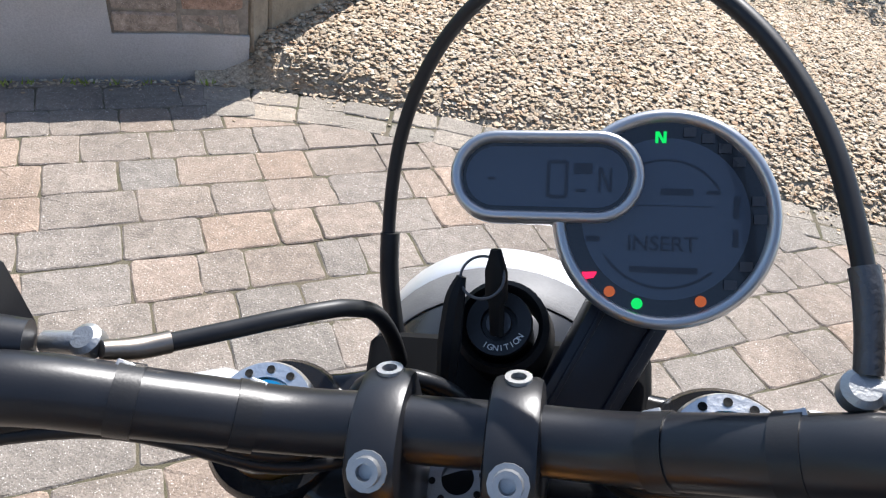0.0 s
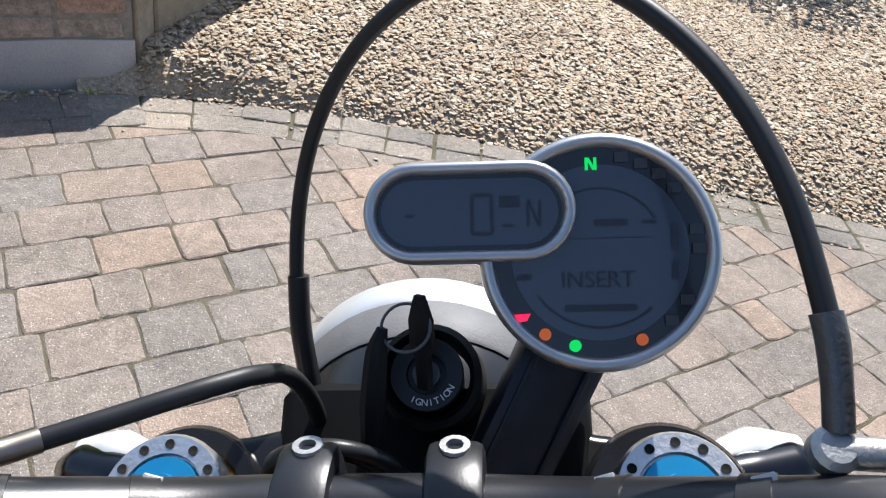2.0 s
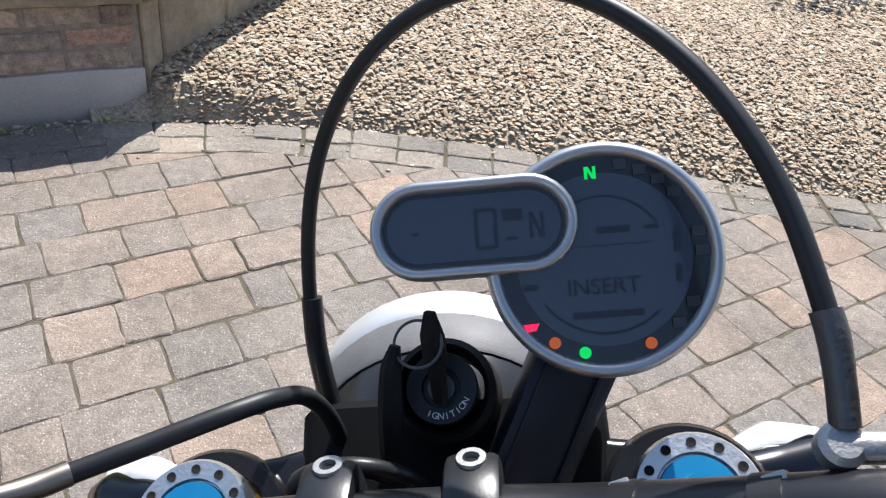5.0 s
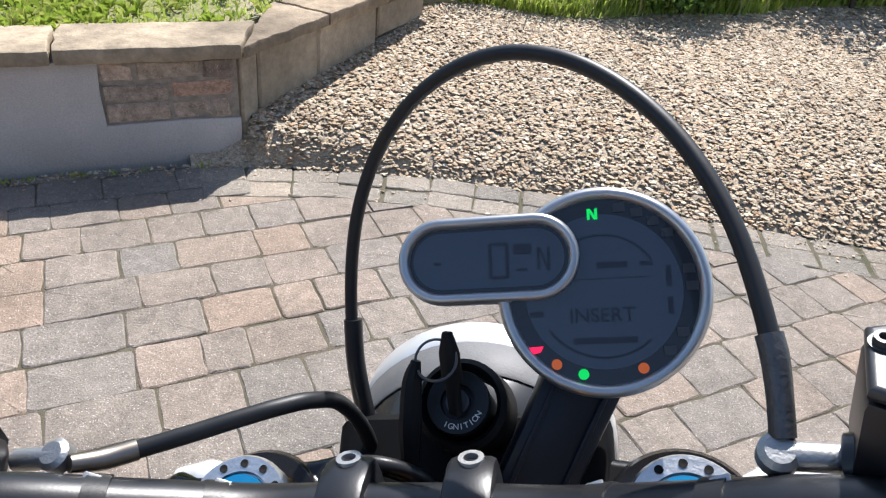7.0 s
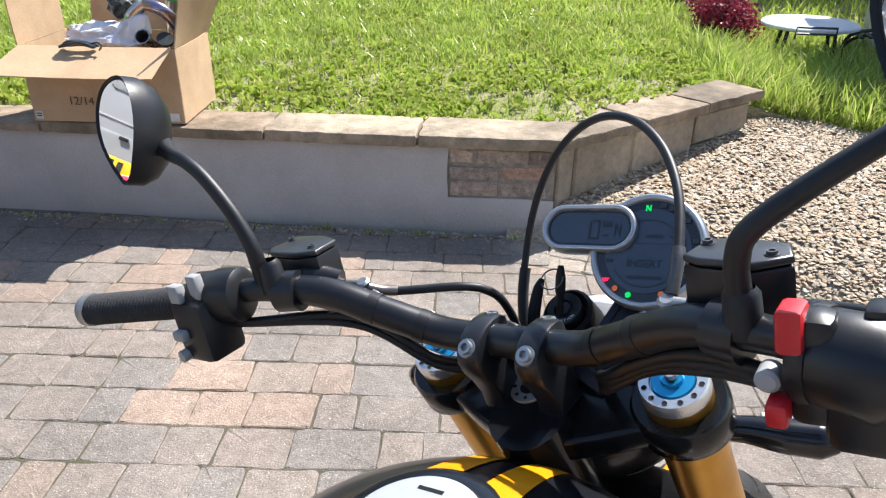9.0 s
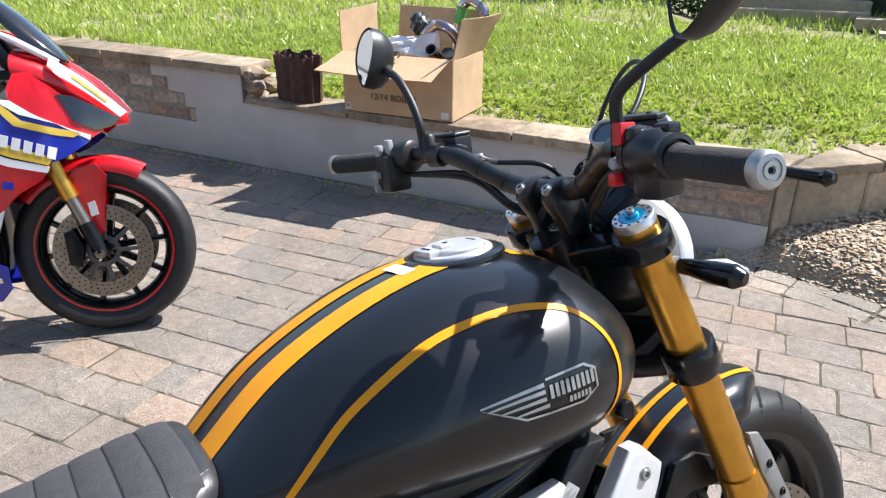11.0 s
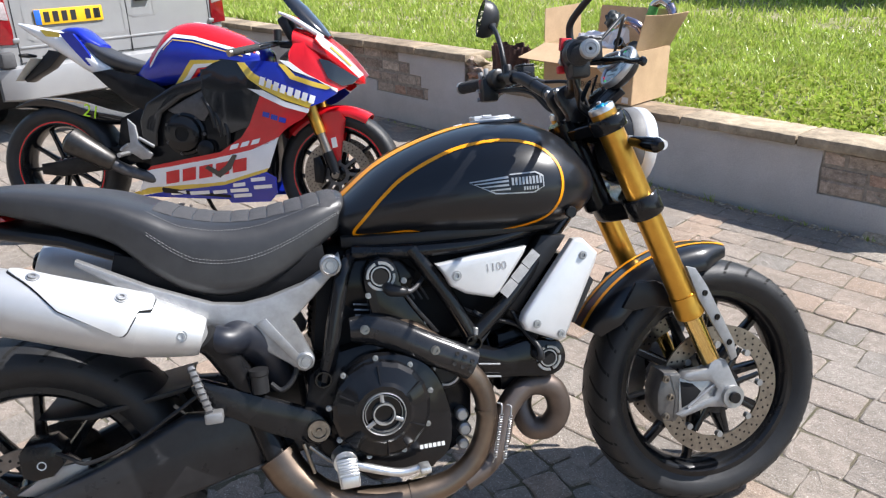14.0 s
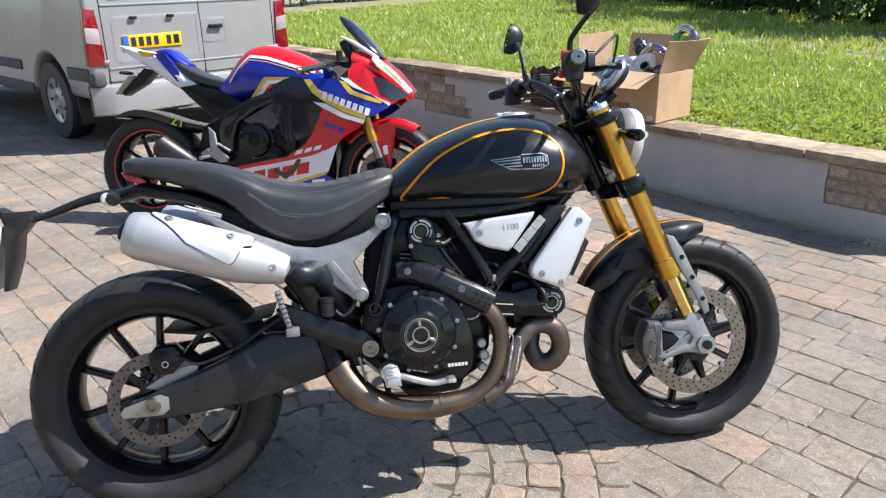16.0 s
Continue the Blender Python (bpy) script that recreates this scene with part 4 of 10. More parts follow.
d = part("brake_disc", disc_ring((0, -0.108, RA[2]), 0.094, 0.126, 0.005), M_DULLSTEEL, rw, "drilled steel rear disc")
drill(d, (0, -0.108, RA[2]), 0.094, 0.126, 0.005, 18)
b = lathe([(-0.003, 0.03), (-0.003, 0.052), (0.003, 0.052), (0.003, 0.03)], at=(0, -0.108, RA[2]), n=32, closed=True)
for i in range(6):
    spoke((0, -0.108, RA[2]), 2 * math.pi * i / 6 + 0.2, 0.045, 0.097, 0.012, 0.010, 0.003, 0.003, b)
each_part("disc_carrier", b, M_BLACK, d)

# forks
FORK_Y = 0.1145


def fork_pt(z, y=0.0):
    return Vector((1.216 + (1.018 - z) * 0.420, y - 0.007 * max(0.0, z - 0.31) / 0.71, z))


AX = (fork_pt(0.3) - fork_pt(1.0)).normalized()
for s in (-1, 1):
    y = s * FORK_Y
    leg = part("fork_leg", rod(fork_pt(1.0005, y), fork_pt(0.565, y), 0.0285, n=28, r_edge=0.003), M_GOLD, D, "gold anodised fork tube")
    part("fork_collar", lathe([(-0.004, 0.026), (-0.004, 0.0315), (0.028, 0.0325), (0.032, 0.0335), (0.05, 0.0335), (0.053, 0.03), (0.053, 0.02)], axis=AX, at=fork_pt(0.565, y), n=28), M_GOLD, leg)
    part("slider", rod(fork_pt(0.53, y), fork_pt(0.35, y), 0.0225, n=24), M_GOLDSHINE, leg, "polished gold slider")
    up = -AX
    cap = part("fork_cap", lathe([(-0.006, 0), (-0.006, 0.0288), (0.003, 0.0288), (0.006, 0.0272), (0.006, 0.0190), (0.003, 0.0185), (0.003, 0)], axis=up, at=fork_pt(1.0025, y), n=36), M_BRIGHT, leg, "drilled aluminium fork cap")
    _, u_, v_ = basis(up)
    b = bmesh.new()
    for i in range(12):
        a = 2 * math.pi * i / 12
        c = fork_pt(1.0025, y) + up * 0.0062 + (u_ * math.cos(a) + v_ * math.sin(a)) * 0.0231
        lathe([(0, 0), (0.0004, 0.0023)], axis=up, at=c, n=10, bm=b)
    each_part("cap_hole", b, M_GROOVE, cap, smooth=0)
    part("adjuster", lathe([(0.003, 0), (0.003, 0.0180), (0.0066, 0.0172), (0.0068, 0.0095), (0.0105, 0.0088), (0.0105, 0)], axis=up, at=fork_pt(1.0025, y), n=24), M_BLUE, cap, "blue anodised adjuster")
    part("adjuster_screw", lathe([(0.012, 0), (0.012, 0.0055), (0.0165, 0.005), (0.0165, 0.0028), (0.013, 0.0026), (0.013, 0)], axis=up, at=fork_pt(1.0025, y), n=14), M_ALU, cap)
    # fork foot, caliper and its carrier
    yo = s * 0.120
    foot = plate([(1.470, 0.415), (1.505, 0.40), (1.530, 0.345), (1.543, 0.318), (1.536, 0.290), (1.512, 0.280), (1.490, 0.288), (1.455, 0.293), (1.385, 0.278), (1.372, 0.288), (1.40, 0.298), (1.470, 0.318), (1.478, 0.335), (1.462, 0.356), (1.41, 0.362), (1.388, 0.374), (1.40, 0.386), (1.455, 0.388)], yo - 0.018, yo + 0.018, 0.006)
    lug = part("fork_foot", foot, M_FOOT, D, "cast aluminium fork foot")
    part("cast_web", plate([(1.385, 0.374), (1.46, 0.362), (1.49, 0.335), (1.475, 0.314), (1.40, 0.294), (1.380, 0.286)], yo - 0.010, yo + 0.010, 0.002), M_ALU, lug, "cast web between the arms")
    # Black plate laid on the web paints the shade of its opening.
    part("web_window", plate([(1.386, 0.366), (1.418, 0.356), (1.440, 0.334), (1.420, 0.312), (1.388, 0.300)], yo - 0.0115, yo + 0.0115, 0.002), M_MATTE, lug, "black patch for the shaded opening in the web")
    part("web_rib", rod(Vector((1.402, yo + s * 0.011, 0.300)), Vector((1.482, yo + s * 0.012, 0.352)), 0.0042, n=8), M_FOOT, lug)
    part("axle_clamp", lathe([(-0.026, 0), (-0.026, 0.014), (-0.028, 0.014), (-0.028, 0.027), (0.02, 0.029), (0.02, 0)], axis=(0, -s, 0) if s > 0 else (0, 1, 0), at=(1.516, yo - s * 0.0 + (0.002 if s < 0 else -0.002), 0.312), n=28), M_ALU, lug)
    b = rod((1.516, yo + s * 0.026, 0.312), (1.516, yo + s * 0.034, 0.312), 0.013, n=20)
    part("axle_end", b, M_BLACK, lug)
    cal = plate([(1.348, 0.392), (1.385, 0.388), (1.400, 0.37), (1.405, 0.33), (1.398, 0.29), (1.375, 0.266), (1.342, 0.270), (1.328, 0.30), (1.330, 0.345)], s * 0.092 - 0.034, s * 0.092 + 0.034, 0.010)
    plate([(1.362, 0.384), (1.390, 0.380), (1.398, 0.33), (1.388, 0.288), (1.366, 0.276), (1.374, 0.33)], s * 0.128, s * 0.120, 0.003, bm=cal)
    cal = part("brake_caliper", cal, M_BRAKE, D, "silver-grey four-piston brake caliper")
    b = bmesh.new()
    for cx, cz in ((1.352, 0.375), (1.348, 0.285), (1.362, 0.33)):
        bolt((cx, s * 0.127, cz), (0, s, 0), 0.007, 0.006, b)
    each_part("caliper_bolt", b, M_STEEL, cal)
    b = bmesh.new()
    for k in range(6):
        box(0.006, 0.001, 0.009, (1.384 - 0.002 * k, s * 0.1265, 0.297 + 0.0135 * k), bm=b)
    each_part("print_bar", b, M_WHITE, cal, "row of pale print bars", smooth=0)
    # mudguard stay
    part("mudguard_stay", plate([(1.400, 0.640), (1.425, 0.632), (1.452, 0.590), (1.520, 0.447), (1.527, 0.410), (1.512, 0.402), (1.497, 0.438), (1.430, 0.560)], s * 0.142 - 0.004, s * 0.142 + 0.004, 0.002), M_FOOT, D, "cast grey mudguard stay")
    b = bmesh.new()
    for x, z in ((1.446, 0.572), (1.476, 0.512), (1.506, 0.448)):
        bolt((x, s * 0.146, z), (0, s, 0), 0.0055, 0.003, b)
    each_part("stay_bolt", b, M_BLACK, D)
# yokes: a rounded web between two clamped rings
for z, h, nm, lean_ in ((0.971, 0.034, "top_yoke", 1.0), (0.785, 0.05, "lower_yoke", 0.9)):
    yoke = bmesh.new()
    web = [(-0.128, -0.020), (-0.098, -0.032), (-0.056, -0.052), (-0.02, -0.064), (0.02, -0.064), (0.056, -0.052), (0.098, -0.032), (0.128, -0.020), (0.128, 0.026), (0.085, 0.036), (0.04, 0.044), (-0.04, 0.044), (-0.085, 0.036), (-0.128, 0.026)]
    plate([(x * lean_, y) for x, y in web], -h / 2 + 0.002, h / 2 - 0.004, 0.006, axis="z", segs=3, round_pts=4, bm=yoke)
    rot = Matrix.Rotation(math.atan2(0.42, 1), 4, "Y").inverted()
    bmesh.ops.transform(yoke, matrix=Matrix.Translation(fork_pt(z)) @ rot @ Matrix.Rotation(radians(-90), 4, "Z"), verts=yoke.verts)
    for s in (-1, 1):
        lathe([(-h / 2, 0.029), (-h / 2, 0.0375), (-h / 2 + 0.004, 0.0405), (h / 2 - 0.004, 0.0405), (h / 2, 0.0375), (h / 2, 0.029)], axis=AX, at=fork_pt(z, s * FORK_Y), n=40, bm=yoke, closed=True)
    part(nm, yoke, M_BLACK, D, "black fork yoke", smooth=50)
part("steering_head", rod(fork_pt(0.98) - Vector((0.055, 0, 0)), fork_pt(0.78) - Vector((0.055, 0, 0)), 0.034, n=24), M_CAST, D)
part("stem_nut", lathe([(-0.02, 0), (-0.02, 0.018), (0.004, 0.018), (0.006, 0.0165), (0.006, 0.008), (0.002, 0.008), (0.002, 0)], axis=-AX, at=(1.2052, 0.003, 0.9870), n=28), M_ALU, D, "drilled stem nut")
b = bmesh.new()
_, u_, v_ = basis(-AX)
for i in range(8):
    a = 2 * math.pi * i / 8 + 0.2
    lathe([(0, 0), (0.0004, 0.0018)], axis=-AX, at=Vector((1.2052, 0.003, 0.9870)) - AX * 0.0062 + (u_ * math.cos(a) + v_ * math.sin(a)) * 0.0123, n=8, bm=b)
each_part("nut_hole", b, M_GROOVE, D, smooth=0)

# handlebar
BAR = [(1.062, 0.424, 1.098), (1.080, 0.36, 1.098), (1.100, 0.29, 1.103), (1.122, 0.225, 1.108), (1.146, 0.165, 1.098), (1.166, 0.115, 1.072), (1.182, 0.07, 1.050), (1.187, 0.03, 1.045), (1.187, 0, 1.045)]
BARP = BAR + [(x, -y, z) for x, y, z in BAR[-2::-1]]
bar = part("handlebar", tube(BARP, [0.011, 0.011, 0.011, 0.0115, 0.0145, 0.0145, 0.0145, 0.0145, 0.0145] + [0.0145] * 4 + [0.0115, 0.011, 0.011, 0.011], n=20, k=6), M_BAR, D, "matt black tapered handlebar")
for s in (-1, 1):
    cl = plate([(1.162, 1.022), (1.156, 1.036), (1.158, 1.048), (1.166, 1.056), (1.178, 1.0615), (1.190, 1.0632), (1.203, 1.0618), (1.211, 1.0565), (1.2135, 1.045), (1.2145, 1.020), (1.222, 0.990), (1.224, 0.978), (1.184, 0.978), (1.180, 0.994), (1.171, 1.010)], s * 0.028 - 0.0112, s * 0.028 + 0.0112, 0.0035)
    cl = part("bar_clamp", cl, M_BAR, D, "black cast handlebar clamp")
    b = bmesh.new()
    bolt((1.1600, s * 0.028, 1.0500), (-0.72, 0, 0.69), 0.0062, 0.0045, b)
    bolt((1.2040, s * 0.028, 1.0578), (0.28, 0, 0.96), 0.0062, 0.0045, b)
    each_part("clamp_bolt", b, M_ALU, cl)
    # clips of wiring along the bar
    for y, z, x in ((0.085, 1.0565, 1.177), (0.125, 1.078, 1.162)):
        b = lathe([(-0.005, 0.0143), (-0.005, 0.0152), (0.005, 0.0152), (0.005, 0.0143)], axis=(-0.3, 1, 0.48), at=(x, s * y, z), n=24, closed=True) if s > 0 else lathe([(-0.005, 0.0143), (-0.005, 0.0152), (0.005, 0.0152), (0.005, 0.0143)], axis=(-0.3, -1, 0.48), at=(x, -y, z), n=24, closed=True)
        part("cable_band", b, M_PLASTIC, bar)
    # pale tags of the wiring clips
    for x, y, z in ((1.1706, 0.1245, 1.0812), (1.1885, 0.0811, 1.0565)):
        tag = box(0.0085, 0.0075, 0.0016, (0, 0, 0), 0.0006)
        bmesh.ops.transform(tag, matrix=Matrix.Translation((x - 0.004, s * y, z + 0.0085)) @ Matrix.Rotation(s * 0.42, 4, "X") @ Matrix.Rotation(-0.45, 4, "Y"), verts=tag.verts)
        part("clip_tag", tag, M_ALU, bar, "small metal tag of a wiring clip")
    # grip with ribs
    prof = [(0.0, 0.0), (0.0, 0.0155)]
    for k in range(26):
        prof += [(0.004 + k * 0.0042, 0.0162), (0.0062 + k * 0.0042, 0.0152)]
    prof += [(0.116, 0.018), (0.120, 0.018), (0.120, 0.0)]
    gdir = Vector((0.019, -s * 0.064, 0.001))
    g0 = Vector((1.064, s * 0.420, 1.098))
    grip = part("grip", lathe(prof, axis=gdir, at=g0, n=24), M_GRIP, D, "ribbed black rubber grip")
    end = part("bar_end", lathe([(-0.011, 0), (-0.011, 0.0035), (-0.0125, 0.004), (-0.0125, 0.0075), (-0.0112, 0.008), (-0.0112, 0.0100), (-0.0125, 0.0105), (-0.0120, 0.0145), (-0.009, 0.0168), (0.0, 0.0172), (0.0, 0)], axis=gdir, at=g0, n=32), M_ALU, grip, "silver bar end with turned rings")
    part("socket", lathe([(-0.0113, 0), (-0.0113, 0.0030), (-0.0105, 0.0032)], axis=gdir, at=g0, n=6), M_GROOVE, end)
# left switch block
def at_bar(y, s):
    x = np.interp(y, [0.03, 0.07, 0.115, 0.165, 0.225, 0.29, 0.36, 0.424], [1.187, 1.182, 1.166, 1.146, 1.122, 1.100, 1.080, 1.062])
    z = np.interp(y, [0.03, 0.07, 0.115, 0.165, 0.225, 0.29, 0.36, 0.424], [1.045, 1.050, 1.072, 1.098, 1.108, 1.103, 1.098, 1.098])
    return Vector((float(x), s * y, float(z)))


sw = bmesh.new()
lathe([(-0.030, 0.0), (-0.030, 0.020), (-0.026, 0.0255), (-0.004, 0.0265), (0.0, 0.0245), (0.020, 0.0245), (0.027, 0.020), (0.027, 0)], axis=(-0.3, 1, 0), at=at_bar(0.266, 1), n=32, bm=sw)
box(0.044, 0.046, 0.062, at_bar(0.278, 1) + Vector((-0.009, 0, -0.024)), 0.008, bm=sw)
sw = part("switch_block", sw, M_PLASTIC, D, "left switch block")
b = box(0.010, 0.016, 0.018, at_bar(0.288, 1) + Vector((-0.021, 0, 0.015)), 0.002)
box(0.010, 0.014, 0.024, at_bar(0.268, 1) + Vector((-0.019, 0, 0.018)), 0.002, bm=b)
each_part("switch_button", b, M_INK, sw, "grey push buttons")
b = box(0.012, 0.016, 0.010, at_bar(0.288, 1) + Vector((-0.029, 0, -0.024)), 0.002)
rod(at_bar(0.288, 1) + Vector((-0.02, 0.004, -0.045)), at_bar(0.288, 1) + Vector((-0.034, 0.006, -0.046)), 0.006, bm=b)
part("horn_button", b, M_INK, sw)
# right switch block with the red kill switch, throttle housing
sw = bmesh.new()
lathe([(-0.03, 0.0), (-0.03, 0.021), (-0.026, 0.0275), (0.006, 0.0285), (0.012, 0.024), (0.028, 0.022), (0.03, 0)], axis=(-0.3, -1, 0), at=at_bar(0.276, -1), n=36, bm=sw)
lathe([(-0.036, 0.0225), (-0.036, 0.0290), (-0.031, 0.0300), (-0.026, 0.0285), (-0.026, 0.0225)], axis=(-0.3, -1, 0), at=at_bar(0.276, -1), n=36, closed=True, bm=sw)
lathe([(0.026, 0.018), (0.026, 0.0235), (0.032, 0.0235), (0.034, 0.018)], axis=(-0.3, -1, 0), at=at_bar(0.276, -1), n=36, closed=True, bm=sw)
box(0.020, 0.022, 0.014, at_bar(0.280, -1) + Vector((0.012, 0, 0.026)), 0.004, bm=sw)
box(0.040, 0.040, 0.050, at_bar(0.272, -1) + Vector((0.0, 0, -0.02)), 0.008, bm=sw)
box(0.026, 0.026, 0.066, (1.104, -0.246, 1.103), 0.008, bm=sw)
sw = part("throttle_housing", sw, M_BAR, D, "right switch and throttle housing")
b = plate([(-0.013, -0.011), (0.004, -0.016), (0.014, -0.004), (0.012, 0.010), (-0.010, 0.012)], -0.007, 0.007, 0.003)
ob = part("kill_switch", b, M_RED, sw, "red engine stop switch")
ob.location = (1.098, -0.237, 1.129)
b = box(0.018, 0.012, 0.015, (0, 0, 0), 0.003)
ob = part("starter_button", b, M_RED, sw, "red starter button")
ob.location = (1.090, -0.230, 1.081)
part("housing_knob", rod(Vector((1.106, -0.2245, 1.097)), Vector((1.089, -0.2245, 1.097)), 0.007, n=16, r_edge=0.002), M_INK, sw)
# master cylinders with reservoirs, levers
for s in (-1, 1):
    c = at_bar(0.195, s)
    body = bmesh.new()
    tube([c + Vector((0.018, 0.0, 0.004)), c + Vector((0.028, -s * 0.014, 0.002)), c + Vector((0.034, -s * 0.032, -0.003))], [0.013, 0.012, 0.010], n=14, bm=body)
    lathe([(-0.011, 0.0100), (-0.011, 0.019), (0.011, 0.019), (0.011, 0.0100)], axis=(-0.3, s, 0.0), at=c, n=24, closed=True, bm=body)
    mc = part("master_cylinder", body, M_BAR, D, "black master cylinder")
    rc = Vector((1.173, 0.2080, 1.1085)) if s > 0 else Vector((1.170, -0.1945, 1.1165))
    hgt = 0.038 if s > 0 else 0.039
    foot = [(-0.021, -0.010), (-0.013, -0.028), (0.014, -0.027), (0.022, -0.006), (0.019, 0.024), (-0.012, 0.028), (-0.020, 0.020)] if s > 0 else [(-0.022, -0.012), (-0.008, -0.0325), (0.013, -0.027), (0.0215, 0.003), (0.018, 0.025), (-0.011, 0.033), (-0.018, 0.022)]
    if s > 0:
        foot = [(x * 1.10, y * 1.12) for x, y in foot]
    res = part("reservoir", plate(foot, -hgt / 2, hgt / 2, 0.003, axis="z"), M_BAR, mc, "black fluid reservoir")
    res.location = rc
    ell = plate([(x * 1.003, y * 1.003) for x, y in foot], hgt / 2 + 0.0004, hgt / 2 + 0.0062, 0.0024, axis="z", segs=3)
    lid = part("reservoir_lid", ell, M_LID, mc, "flat satin lid with two screws")
    lid.location = rc
    for dx, dy in ((0.0085, 0.0225), (-0.007, -0.020)):
        sc = part("lid_screw", bolt((dx, dy, hgt / 2 + 0.0062), (0, 0, 1), 0.0036, 0.0028), M_CALIPER, lid)
    if s < 0:
        # round sight glass in the side
        part("sight_glass", lathe([(0, 0), (0, 0.0065), (0.0012, 0.006), (0.0012, 0)], axis=(-1, 0.1, 0), at=(1.1515, -0.183, 1.110), n=20), M_LCDDARK, mc, "round dark sight glass")
    bj = Vector((1.1725, -0.1430, 1.0995)) if s < 0 else Vector((1.1785, 0.1460, 1.0925))
    b = rod(bj + Vector((-0.002, s * 0.020, 0)), bj - Vector((0, s * 0.004, 0)), 0.0050, n=16, r_edge=0.001)
    lathe([(-0.005, 0), (-0.005, 0.005), (-0.003, 0.0072), (0.003, 0.0072), (0.005, 0.005), (0.005, 0)], axis=(-0.4, 0, 1), at=bj, n=18, bm=b)
    part("banjo_fitting", b, M_ALU, mc, "dull silver banjo bolt")
    # lever
    lv = [c + Vector((0.030, s * 0.0, -0.006)), c + Vector((0.055, s * 0.035, -0.010)), c + Vector((0.052, s * 0.10, -0.014)), c + Vector((0.035, s * 0.17, -0.024)), c + Vector((0.030, s * 0.222, -0.030))]
    b = tube(lv, [0.008, 0.008, 0.0065, 0.0055, 0.006], n=12)
    lathe([(-0.008, 0), (-0.007, 0.005), (0, 0.0085), (0.007, 0.005), (0.008, 0)], axis=(0, 1, 0), at=lv[-1], n=14, bm=b)
    part("lever", b, M_BLACK, D, "black hand lever")
# hoses: the long loop over the instrument, the clutch hose
HOOP = [(1.176, -0.1450, 1.104), (1.1943, -0.1453, 1.1227), (1.2305, -0.1376, 1.1538), (1.2611, -0.122, 1.1773), (1.2863, -0.1002, 1.1934), (1.3062, -0.0746, 1.202), (1.3208, -0.047, 1.2017), (1.3308, -0.0193, 1.1915), (1.3366, 0.0065, 1.1725), (1.3379, 0.0284, 1.1455), (1.3335, 0.0449, 1.1117), (1.3222, 0.0545, 1.0719), (1.3034, 0.0560, 1.0305), (1.2800, 0.0500, 0.9756)]
hose = part("brake_hose", tube(HOOP, 0.0037, n=14, k=10), M_HOSE, D, "thin black brake hose looping over the instrument")
part("hose_end", tube([(1.176, -0.1450, 1.104), (1.1851, -0.1454, 1.1136), (1.1943, -0.1453, 1.1227), (1.2010, -0.1443, 1.1288)], [0.0046, 0.0046, 0.0050, 0.0050], n=14), M_CALIPER, hose, "crimped steel hose end")
part("hose_sleeve", tube([(1.3155, 0.0552, 1.056), (1.3034, 0.0560, 1.0305), (1.290, 0.053, 1.000)], 0.0056, n=12), M_PLASTIC, hose)
CL = [(1.180, 0.132, 1.088), (1.190, 0.122, 1.0825), (1.203, 0.099, 1.080), (1.2135, 0.080, 1.0785), (1.224, 0.064, 1.0755), (1.236, 0.053, 1.068), (1.252, 0.047, 1.050), (1.266, 0.045, 1.015), (1.270, 0.045, 0.97)]
hose = part("clutch_hose", tube(CL, 0.0042, n=12, k=8), M_HOSE, D, "thin black clutch hose")
part("hose_end", tube([(1.174, 0.137, 1.093), (1.183, 0.129, 1.086), (1.192, 0.119, 1.0822)], [0.004, 0.005, 0.005], n=12), M_STEEL, hose, "crimped steel hose end")
for k, (off, yy) in enumerate(((0.010, 0.055), (0.002, 0.04))):
    part("cable", tube([at_bar(0.26, 1) + Vector((0.0, 0, -0.03)), at_bar(0.15, 1) + Vector((0.008, 0, -0.032 + off)), (1.186, 0.085, 1.010 + off), (1.215, yy, 0.995 + off), (1.255, yy * 0.6, 0.975), (1.272, yy * 0.4, 0.93)], 0.0042, n=10, k=8), M_PLASTIC, D)
for k, off in enumerate((0.0, -0.007, -0.012)):
    part("cable", tube([at_bar(0.262, -1) + Vector((-0.004, 0, -0.030)), at_bar(0.215, -1) + Vector((-0.003 + 0.003 * k, 0, -0.022 + off)), at_bar(0.165, -1) + Vector((0.0, 0, -0.021 + off)), at_bar(0.120, -1) + Vector((0.004 + 0.003 * k, 0, -0.022 + off)), (1.190, -0.080, 1.022 + off), (1.222, -0.060, 1.002 + off), (1.252, -0.050, 0.975)], 0.0040 if k else 0.0052, n=10, k=8), M_PLASTIC, D, "black cable under the handlebar")
